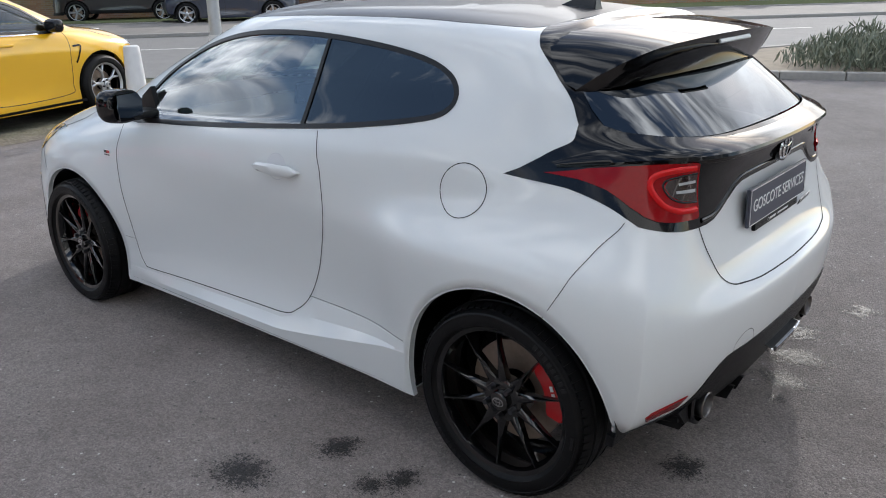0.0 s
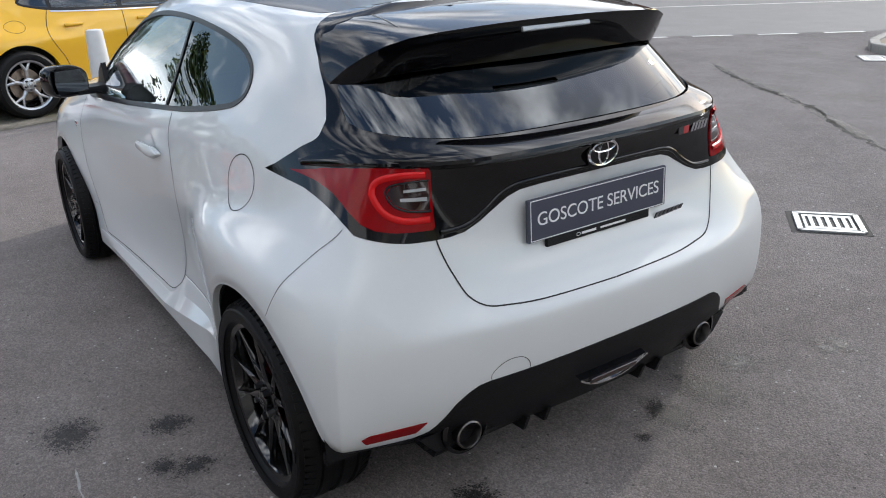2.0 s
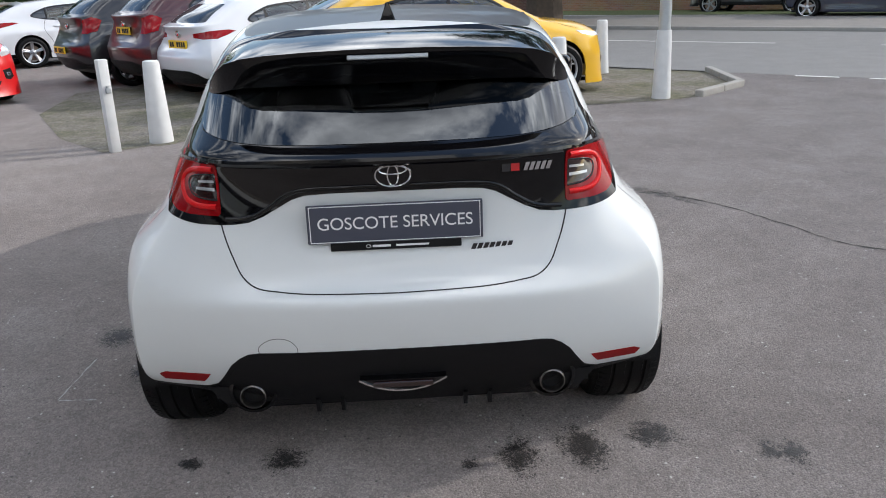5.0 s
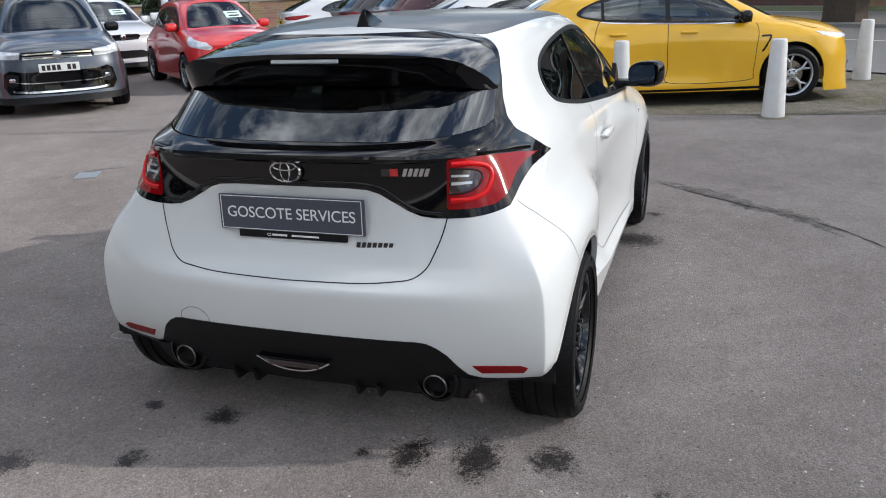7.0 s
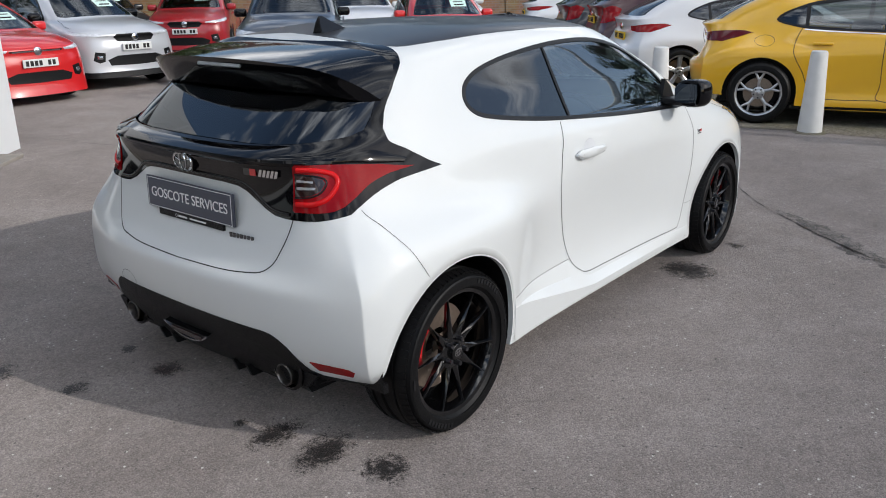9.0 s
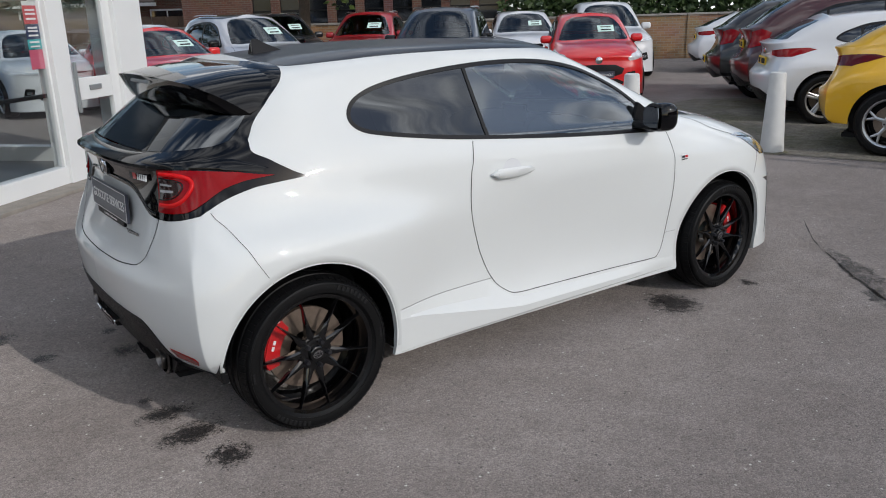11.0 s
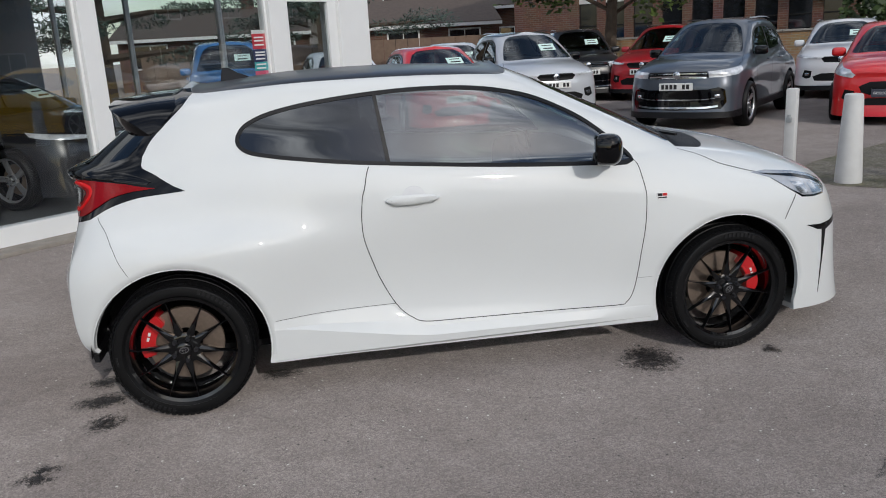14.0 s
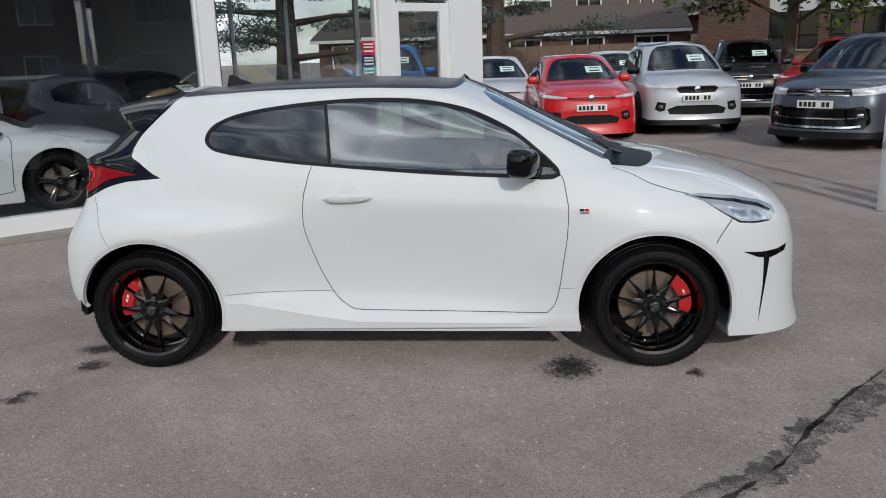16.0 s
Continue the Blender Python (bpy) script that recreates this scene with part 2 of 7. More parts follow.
RINGS = [
    ring((-.47, -.46, -.42, -.385, -.31, -.05, .30, .60, 1.0, 1.5, 1.95, 2.3, 2.6, 2.99, 3.33, 3.47, 3.51),
         (0, .40, .62, .81, .865, .885, .87, .845, .84, .84, .845, .86, .875, .875, .745, .43, 0),
         (.24, .25, .29, .315, .315, .30, .195, .19, .185, .18, .18, .18, .17, .15, .145, .145, .145)),
    ring((-.52, -.51, -.46, -.42, -.32, -.05, .30, .60, 1.0, 1.5, 1.95, 2.3, 2.6, 2.97, 3.30, 3.43, 3.46),
         (0, .40, .63, .83, .885, .90, .875, .85, .845, .845, .85, .865, .885, .882, .76, .44, 0),
         (.33, .33, .34, .35, .35, .33, .28, .26, .25, .25, .25, .25, .25, .25, .25, .25, .25)),
    ring((-.56, -.55, -.495, -.435, -.33, -.05, .30, .60, 1.0, 1.5, 1.95, 2.3, 2.6, 2.97, 3.29, 3.42, 3.45),
         (0, .40, .645, .835, .89, .905, .878, .79, .782, .79, .82, .875, .90, .882, .745, .43, 0),
         (.45, .45, .45, .45, .44, .42, .39, .36, .35, .35, .36, .38, .40, .40, .40, .40, .40)),
    ring((-.575, -.56, -.50, -.435, -.33, -.05, .30, .62, 1.0, 1.5, 1.95, 2.3, 2.6, 2.97, 3.29, 3.42, 3.46),
         (0, .40, .645, .83, .89, .910, .888, .81, .788, .80, .84, .895, .91, .882, .735, .42, 0),
         (.60, .60, .59, .58, .58, .57, .56, .56, .56, .56, .56, .56, .56, .55, .55, .55, .55)),
    ring((-.50, -.50, -.475, -.425, -.32, -.05, .30, .62, 1.0, 1.5, 1.95, 2.3, 2.6, 2.95, 3.25, 3.38, 3.42),
         (0, .40, .635, .80, .875, .908, .895, .825, .805, .82, .845, .885, .895, .865, .71, .41, 0),
         (.67, .67, .68, .70, .70, .71, .71, .71, .71, .71, .71, .71, .71, .70, .70, .70, .70)),
    ring((-.44, -.44, -.425, -.36, -.27, -.04, .30, .62, 1.0, 1.5, 1.95, 2.3, 2.6, 2.9, 3.15, 3.29, 3.34),
         (0, .40, .60, .700, .750, .772, .795, .804, .82, .835, .85, .865, .86, .815, .67, .38, 0),
         (.83, .83, .84, .85, .85, .85, .84, .83, .83, .83, .83, .82, .82, .81, .80, .80, .80)),
    ring((-.452, -.442, -.392, -.31, -.19, 0, .30, .62, 1.0, 1.5, 1.95, 2.28, 2.52, 2.74, 2.86, 2.92, 2.94),
         (0, .40, .575, .665, .708, .748, .785, .795, .805, .81, .815, .80, .76, .68, .50, .27, 0),
         (.97, .97, .97, .97, .97, .97, .97, .96, .955, .95, .945, .935, .93, .925, .93, .94, .945)),
    ring((-.50, -.488, -.405, -.275, -.13, .03, .30, .62, 1.0, 1.5, 1.90, 2.15, 2.30, 2.40, 2.46, 2.50, 2.52),
         (0, .40, .56, .625, .663, .700, .742, .755, .76, .765, .765, .755, .71, .64, .48, .26, 0),
         (1.05, 1.05, 1.06, 1.07, 1.07, 1.07, 1.06, 1.04, 1.02, 1.00, .98, .98, .985, .985, .99, 1.0, 1.0)),
    ring((-.28, -.27, -.21, -.14, -.05, .07, .30, .60, .95, 1.4, 1.72, 1.88, 1.97, 2.03, 2.08, 2.11, 2.12),
         (0, .39, .515, .578, .615, .648, .683, .695, .70, .70, .695, .68, .65, .59, .45, .24, 0),
         (1.20, 1.20, 1.20, 1.20, 1.20, 1.20, 1.20, 1.19, 1.185, 1.17, 1.16, 1.155, 1.155, 1.16, 1.17, 1.175, 1.18)),
    ring((-.02, -.02, .0, .03, .07, .14, .30, .55, .88, 1.22, 1.45, 1.58, 1.65, 1.69, 1.72, 1.74, 1.75),
         (0, .38, .49, .54, .565, .58, .595, .605, .61, .61, .60, .585, .56, .50, .38, .2, 0),
         (1.345, 1.34, 1.33, 1.32, 1.32, 1.32, 1.33, 1.35, 1.36, 1.355, 1.34, 1.325, 1.315, 1.32, 1.34, 1.35, 1.355)),
    ring((.06, .06, .07, .09, .12, .17, .31, .55, .87, 1.18, 1.38, 1.48, 1.54, 1.57, 1.59, 1.60, 1.61),
         (0, .36, .45, .49, .51, .52, .53, .54, .545, .54, .53, .51, .48, .42, .31, .16, 0),
         (1.385, 1.382, 1.372, 1.365, 1.365, 1.37, 1.385, 1.405, 1.41, 1.405, 1.395, 1.385, 1.38, 1.385, 1.395, 1.40, 1.40)),
]
# the foot of the rear window, close above the ledge
_a, _b = RINGS[7], RINGS[8]
_m = _a + (_b - _a) * 0.25
_m[:4] = ((-.405, 0, 1.072), (-.392, .40, 1.074), (-.325, .545, 1.085), (-.235, .612, 1.098))
RINGS.insert(8, _m)
# the shelf on top of the rear bumper
_s = RINGS[3] + (RINGS[4] - RINGS[3]) * .45
_s[:5, 0] = RINGS[3][:5, 0] + (.004, .004, .004, .004, .004)
_s[:5, 1] = RINGS[3][:5, 1] - (0, 0, .002, .006, .006)
RINGS.insert(4, _s)
# the crisp rim of the ledge
_k = RINGS[7] + (RINGS[8] - RINGS[7]) * .78
_k[:5, 0] = RINGS[8][:5, 0] + (.004, .004, .002, 0, 0)
RINGS.insert(8, _k)
# the crest of the haunch
_h = RINGS[5] + (RINGS[6] - RINGS[5]) * .45
_h[4:8, 1] = RINGS[5][4:8, 1] - (.022, .018, .014, .006)
RINGS.insert(6, _h)
# the upright edge at the rear corner: two more columns close to it
for _i, _q in enumerate(RINGS):
    _f = 0.07 if _i <= 5 else 0.22 if _i == 6 else 0.33 if _i == 7 else 0.5
    RINGS[_i] = np.concatenate([_q[:3], [_q[3] + (_q[2] - _q[3]) * _f], _q[3:4], [_q[3] + (_q[4] - _q[3]) * _f], _q[4:]]) * (1, 1.012, 1.012)
# the swelling before the rear wheel: one more column
for _i, _q in enumerate(RINGS):
    _c = (_q[8] + _q[9]) / 2
    if 2 <= _i <= 6:
        _q[8, 1] += .010
        _c[1] = _q[8, 1] * .62 + _q[9, 1] * .38
        _q[9, 1] -= .006
    RINGS[_i] = np.concatenate([_q[:9], [_c], _q[9:]])
CALM_RINGS = [q.copy() for q in RINGS]
# this car's cabin leans in beside the quarter window, and its black tail is fair and smooth
for _x, _d in ((8, .026), (9, .026), (10, .022), (11, .014), (12, .006)):
    RINGS[12][_x, 1] -= _d
    RINGS[11][_x, 1] -= _d * .3
for _i in (11, 12, 13, 14):
    for _k in range(6):
        _q = RINGS[_i].copy()
        RINGS[_i][2:7] = (_q[1:6] + 2 * _q[2:7] + _q[3:8]) / 4
RINGS[12][:8, 0] = (RINGS[11][:8, 0] * .535 + RINGS[13][:8, 0] * .465) - .022
for _i in (13, 12):
    RINGS.insert(_i, (RINGS[_i - 1] + RINGS[_i]) / 2)
_r = RINGS[-1]
RINGS.append(_r * (1, 0.5, 1) + (0.01, 0, 0.014))
RINGS.append(_r * (1, 0.0, 1) + (0.015, 0, 0.020))
CALM_RINGS += [CALM_RINGS[-1] * (1, 0.5, 1) + (0.01, 0, 0.014), CALM_RINGS[-1] * (1, 0.0, 1) + (0.015, 0, 0.020)]


class Skin:
    """Cubic B-spline surface through rings; u runs along a ring, v from ring to ring. warp bends it into another car."""

    def __init__(self, rings, warp=None):
        p = np.array(rings)
        flip = np.array((1, -1, 1.0))
        p = np.concatenate([p[:, 1:2] * flip, p, p[:, -2:-1] * flip], axis=1)
        p = np.concatenate([(2 * p[0] - p[1])[None], p, (p[-2] * flip)[None]], axis=0)
        self.p, self.nu, self.nv = p, p.shape[1] - 3, p.shape[0] - 3
        self.warp = warp
        n, k = 6, 6
        us, vs = np.linspace(0, self.nu, self.nu * n + 1), np.linspace(0, self.nv, self.nv * k + 1)
        U, V = np.meshgrid(us, vs)
        self.guv = np.stack([U.ravel(), V.ravel()], 1)
        pts = self.raw(self.guv)
        w = len(us)
        tris = []
        for j in range(len(vs) - 1):
            for i in range(w - 1):
                a = j * w + i
                tris += [(a, a + 1, a + w + 1), (a, a + w + 1, a + w)]
        self.gp, self.gt = pts, tris
        from mathutils.bvhtree import BVHTree
        self.tree = BVHTree.FromPolygons([tuple(q) for q in pts], tris)

    def raw(self, uv):
        uv = np.asarray(uv, float)
        u, v = np.clip(uv[:, 0], 0, self.nu - 1e-6), np.clip(uv[:, 1], 0, self.nv - 1e-6)
        iu, iv = u.astype(int), v.astype(int)

        def basis(t):
            return np.stack([(1 - t) ** 3, 3 * t ** 3 - 6 * t ** 2 + 4, -3 * t ** 3 + 3 * t ** 2 + 3 * t + 1, t ** 3], 1) / 6
        bu, bv = basis(u - iu), basis(v - iv)
        out = np.zeros((len(u), 3))
        for a in range(4):
            for b in range(4):
                out += (bv[:, a] * bu[:, b])[:, None] * self.p[iv + a, iu + b]
        return out

    def at(self, uv):
        q = self.raw(uv)
        return self.warp(q) if self.warp else q

    def normal(self, uv, e=0.05):
        uv = np.asarray(uv, float).copy()
        uv[:, 0] = np.clip(uv[:, 0], 0.06, self.nu - 0.06)
        uv[:, 1] = np.clip(uv[:, 1], 0.06, self.nv - 0.06)
        du = self.at(uv + (e, 0)) - self.at(uv - (e, 0))
        dv = self.at(uv + (0, e)) - self.at(uv - (0, e))
        n = np.cross(dv, du)
        return n / (np.linalg.norm(n, axis=1)[:, None] + 1e-12)

    def find(self, q):
        """(kind, a, b) to u, v. s: seen from the side at x, z; r: from behind at y, z; f: from the front; t: from the top at x, y; v: u, v as they are."""
        k, a, b = q
        if k == "v":
            return (a, b)
        if k in "rf" and a <= 0:
            return (-0.1 if k == "r" else self.nu + 0.1, self.find((k, 1e-3, b))[1])
        if k == "t" and b <= 0:
            return (self.find((k, a, 1e-3))[0], self.nv + 0.1)
        o, d = {"s": ((a, 3, b), (0, -1, 0)), "r": ((-3, a, b), (1, 0, 0)), "f": ((6, a, b), (-1, 0, 0)), "t": ((a, b, 4), (0, 0, -1))}[k]
        hit, _, i, _ = self.tree.ray_cast(Vector(o), Vector(d))
        if hit is None:
            hit, _, i, _ = self.tree.find_nearest(Vector((a, 0.84, b)) if k == "s" else Vector((-.5, a, b)) if k == "r" else Vector((3.35, a, b)) if k == "f" else Vector((a, b, 1.4)))
        t = self.gt[i]
        A, B, C = (Vector(self.gp[j]) for j in t)
        n = (B - A).cross(C - A)
        w2 = (B - A).cross(hit - A).dot(n) / n.length_squared
        w1 = (hit - A).cross(C - A).dot(n) / n.length_squared
        uv = self.guv[t[0]] * (1 - w1 - w2) + self.guv[t[1]] * w1 + self.guv[t[2]] * w2
        return (float(uv[0]), float(uv[1]))


def dense(skin, pts, closed=True, n=5, sharp=False):
    """Points of mixed kinds to a dense outline in u, v."""
    uv = [skin.find(q) for q in pts]
    if sharp:
        m = len(uv)
        out = []
        for i in range(m if closed else m - 1):
            a, b = np.array(uv[i]), np.array(uv[(i + 1) % m])
            out += [a + (b - a) * k / n for k in range(n)]
        return out if closed else out + [np.array(uv[-1])]
    return spline(uv, n, closed)


def arch(skin, cx, r, cz=0.305):
    """A wheel arch: an arc seen from the side, open at the bottom."""
    pts = []
    for k in range(41):
        a = radians(-16 + 212 * k / 40)
        x, z = cx + r * math.cos(a), cz + r * math.sin(a)
        hit, _, _, _ = skin.tree.ray_cast(Vector((x, 3, z)), Vector((0, -1, 0)))
        if hit is not None and hit.y > 0.7:
            pts.append(np.array(skin.find(("s", x, z))))
    return [np.array((pts[0][0], -0.6))] + pts + [np.array((pts[-1][0], -0.6))]


def arch_lip(car, skin, cx, r, cz=0.305):
    """The raised rim of a wheel arch."""
    A, B, C = [], [], []
    for k in range(61):
        a = radians(-10 + 200 * k / 60)
        row = []
        for q in (r - .001, r + .006, r + .034):
            x, z = cx + q * math.cos(a), cz + q * math.sin(a)
            hit, _, _, _ = skin.tree.ray_cast(Vector((x, 3, z)), Vector((0, -1, 0)))
            if hit is None or hit.y < .7:
                break
            row.append(np.array(skin.find(("s", x, z))))
        if len(row) == 3:
            uv = np.array(row)
            P, N = skin.at(uv), skin.normal(uv)
            A.append(P[0] - N[0] * .02)
            B.append(P[1] + N[1] * .002)
            C.append(P[2] + N[2] * .0006)
    n = len(A)
    V = np.array(A + B + C)
    fs = [(i, i + 1, n * (j + 1) + i + 1 - n * j, n * (j + 1) + i - n * j) for j in (0,) for i in range(n - 1)] + [(n + i, n + i + 1, 2 * n + i + 1, 2 * n + i) for i in range(n - 1)]
    for s in (1, -1):
        link_mesh("arch_lip", V * (1, s, 1), fs if s < 0 else [tuple(reversed(f)) for f in fs], M_WHITE, car, True)


def crisp(bm, degrees=28):
    """Split a mesh along its sharp edges, so that smooth shading stops there."""
    bmesh.ops.recalc_face_normals(bm, faces=bm.faces)
    bmesh.ops.split_edges(bm, edges=[e for e in bm.edges if len(e.link_faces) == 2 and e.calc_face_angle() > radians(degrees)])
    return bm


def fair_pane(P):
    """Bend a pane that faces the rear into one even sheet."""
    y, z = P[:, 1], P[:, 2] - 1.2
    A = np.stack([np.ones(len(y)), y ** 2, y ** 4, y ** 6, z, z ** 2, y ** 2 * z, y ** 4 * z], 1)
    c = np.linalg.lstsq(A, P[:, 0], rcond=None)[0]
    gy = 2 * c[1] * y + 4 * c[2] * y ** 3 + 6 * c[3] * y ** 5 + 2 * c[6] * y * z + 4 * c[7] * y ** 3 * z
    gz = c[4] + 2 * c[5] * z + c[6] * y ** 2 + c[7] * y ** 4
    N = np.stack([-np.ones(len(y)), gy, gz], 1)
    return np.stack([A @ c, P[:, 1], P[:, 2]], 1), N / np.linalg.norm(N, axis=1)[:, None]


def build_skin(car, skin, regions, shell_mat, nu=9, nv=7, shell="body_shell", skirt=0.018, shell_label=""):
    """Cut the half skin along all outlines, and link each region as a part; both halves."""
    from mathutils.geometry import delaunay_2d_cdt
    SU, SV = 0.30, 0.14
    vs, faces = [], []
    U, V = skin.nu, skin.nv
    dom = [(U * k / 160, 0) for k in range(160)] + [(U, V * k / 80) for k in range(80)] + [(U - U * k / 160, V) for k in range(160)] + [(0, V - V * k / 80) for k in range(80)]
    faces.append(list(range(len(dom))))
    vs += dom
    for r in regions:
        q = r["uv"]
        if sum(q[i - 1][0] * q[i][1] - q[i][0] * q[i - 1][1] for i in range(len(q))) < 0:
            r["uv"] = list(reversed(q))
        faces.append(list(range(len(vs), len(vs) + len(r["uv"]))))
        vs += [tuple(q) for q in r["uv"]]
    for j in range(1, V * nv):
        for i in range(1, U * nu):
            vs.append((i / nu + 0.0003 * (j % 3), j / nv))
    o = delaunay_2d_cdt([Vector((a * SU, b * SV)) for a, b in vs], [], faces, 1, 1e-6, True)
    ov, of, oin = o[0], o[2], o[5]
    uv = np.array([(q.x / SU, q.y / SV) for q in ov])
    pos, nor = skin.at(uv), skin.normal(uv)
    pos[np.abs(uv[:, 0]) < 1e-4, 1] = 0
    pos[np.abs(uv[:, 0] - U) < 1e-4, 1] = 0
    pos[np.abs(uv[:, 1] - V) < 1e-4, 1] = 0
    groups = {}
    for f, inn in zip(of, oin):
        if 0 not in inn:
            continue
        k = max(inn)
        groups.setdefault(k, []).append(f)
    made = {}
    for k, fs in groups.items():
        r = regions[k - 1] if k else dict(name=shell, mat=shell_mat, mode="whole", off=0.0, even=.3)
        if r["mode"] == "hole":
            continue
        used = sorted({i for f in fs for i in f})
        idx = {g: n for n, g in enumerate(used)}
        P, N = pos[used], nor[used]
        if r.get("even"):
            N = skin.normal(uv[used], r["even"])
        if r.get("fair"):
            P, N = fair_pane(P)
        P = P + N * r.get("off", 0.0)
        tri = []
        for f in fs:
            a, b, c = f[0], f[1], f[2]
            g = np.cross(pos[b] - pos[a], pos[c] - pos[a])
            ff = list(f)
            if g @ nor[a] < 0:
                ff.reverse()
            tri.append([idx[i] for i in ff])
        # a rim that turns inwards round every open edge
        cnt = {}
        for f in tri:
            for a, b in zip(f, f[1:] + f[:1]):
                cnt[(a, b)] = 1
        rim = [(a, b) for a, b in cnt if (b, a) not in cnt and not (abs(P[a][1]) < 1e-6 and abs(P[b][1]) < 1e-6)]
        verts, norms, fcs = list(P), list(N), [list(f) for f in tri]
        d = r.get("skirt", skirt)
        for a, b in rim:
            e = P[b] - P[a]
            out = np.cross(e, N[a])
            out = out / (np.linalg.norm(out) + 1e-12)
            n0 = len(verts)
            verts += [P[a], P[b], P[b] - N[b] * d, P[a] - N[a] * d]
            norms += [out] * 4
            fcs.append([n0 + 1, n0, n0 + 3, n0 + 2])
        verts, norms = np.array(verts), np.array(norms)
        fl = np.array((1, -1, 1))
        rf = [list(reversed(f)) for f in fcs]
        if r["mode"] == "whole":
            n0 = len(verts)
            V2, N2 = np.concatenate([verts, verts * fl]), np.concatenate([norms, norms * fl])
            made[r["name"]] = [link_mesh(r["name"], V2, fcs + [[i + n0 for i in f] for f in rf], r["mat"], car, True, r.get("label", shell_label), None, N2)]
        else:
            sides = []
            if r["mode"] != "right":
                sides.append(link_mesh(r["name"], verts, fcs, r["mat"], car, True, r.get("label", ""), None, norms))
            if r["mode"] != "left":
                sides.append(link_mesh(r["name"], verts * fl, rf, r["mat"], car, True, r.get("label", ""), None, norms * fl))
            made[r["name"]] = sides
    return made


def seam(car, skin, pts, name="panel_gap", w=0.0045, closed=False, mat=None, sharp=False, sides="both", lift=0.0008):
    """A fine dark joint that follows the skin."""
    uv = np.array(dense(skin, pts, closed, 8, sharp))
    P, N = skin.at(uv), skin.normal(uv)
    n = len(P)
    T = np.array([P[(i + 1) % n if closed else min(i + 1, n - 1)] - P[i - 1 if closed else max(i - 1, 0)] for i in range(n)])
    S = np.cross(N, T)
    S /= np.linalg.norm(S, axis=1)[:, None] + 1e-12
    A, B = P + S * w / 2 + N * lift, P - S * w / 2 + N * lift
    fs = [(i, (i + 1) % n, (i + 1) % n + n, i + n) for i in range(n if closed else n - 1)]
    V, fl = np.concatenate([A, B]), np.array((1, -1, 1))
    for s in (("left", "right") if sides == "both" else (sides,)):
        link_mesh(name, V if s == "left" else V * fl, fs, mat or M_GAP, car)


def bead(car, skin, pts, name, r, mat, lift=0.0, n=8):
    """A rounded moulding that follows the skin, on both sides."""
    uv = np.array(dense(skin, pts, False, n))
    P, N = skin.at(uv), skin.normal(uv)
    k = len(P)
    T = np.array([P[min(i + 1, k - 1)] - P[max(i - 1, 0)] for i in range(k)])
    S = np.cross(N, T)
    S /= np.linalg.norm(S, axis=1)[:, None] + 1e-12
    rows = [P + S * r * math.cos(a) + N * (lift + r * .8 * math.sin(a)) for a in np.linspace(0, math.pi, 6)]
    V = np.concatenate(rows)
    fs = [(q * k + i, q * k + i + 1, (q + 1) * k + i + 1, (q + 1) * k + i) for q in range(5) for i in range(k - 1)]
    link_mesh(name, V, fs, mat, car, True)
    link_mesh(name, V * (1, -1, 1), [tuple(reversed(f)) for f in fs], mat, car, True)


def S_(*pts):
    return [("s", a, b) for a, b in pts]


def R_(*pts):
    return [("r", a, b) for a, b in pts]


def F_(*pts):
    return [("f", a, b) for a, b in pts]


def T_(*pts):
    return [("t", a, b) for a, b in pts]


# ---- wheels ----
def tyre_profile(R, rim, w):
    h = w / 2
    return [(rim - .012, -h * .80), (rim + .01, -h * .98), (rim + .35 * (R - rim), -h * 1.06), (rim + .7 * (R - rim), -h * 1.02), (R - .018, -h * .90), (R - .004, -h * .76),
            (R, -h * .55), (R - .007, -h * .52), (R - .007, -h * .46), (R, -h * .43), (R + .001, -h * .12), (R - .007, -h * .09), (R - .007, h * .09), (R + .001, h * .12),
            (R, h * .43), (R - .007, h * .46), (R - .007, h * .52), (R, h * .55), (R - .004, h * .76), (R - .018, h * .90), (rim + .7 * (R - rim), h * 1.02), (rim + .62 * (R - rim), h * 1.055),
            (rim + .60 * (R - rim), h * 1.035), (rim + .35 * (R - rim), h * 1.06), (rim + .12 * (R - rim), h * 1.03), (rim + .01, h * .98), (rim - .012, h * .80)]


def spoke(bm, a, r0, r1, w0, w1, y0, y1, t0=.03, t1=.018, taper=1.0, steps=3):
    """One tapered spoke at angle a with a raised ridge."""
    c, s = math.cos(a), math.sin(a)

    def p(r, o, y):
        return bm.verts.new((r * c - o * s, y, r * s + o * c))
    rings = []
    for k in range(steps + 1):
        f = k / steps
        r, w = r0 + (r1 - r0) * f, w1 + (w0 - w1) * (1 - f) ** taper
        y = y0 + (y1 - y0) * f ** 0.7
        t = t0 + (t1 - t0) * f
        rings.append([p(r, -w / 2, y - .007), p(r, -w * .16, y), p(r, w * .16, y), p(r, w / 2, y - .007), p(r, w / 2, y - t), p(r, -w / 2, y - t)])
    for A, B in zip(rings, rings[1:]):
        for i in range(6):
            j = (i + 1) % 6
            bm.faces.new((A[i], A[j], B[j], B[i]))
    bm.faces.new(rings[0])
    bm.faces.new(list(reversed(rings[-1])))


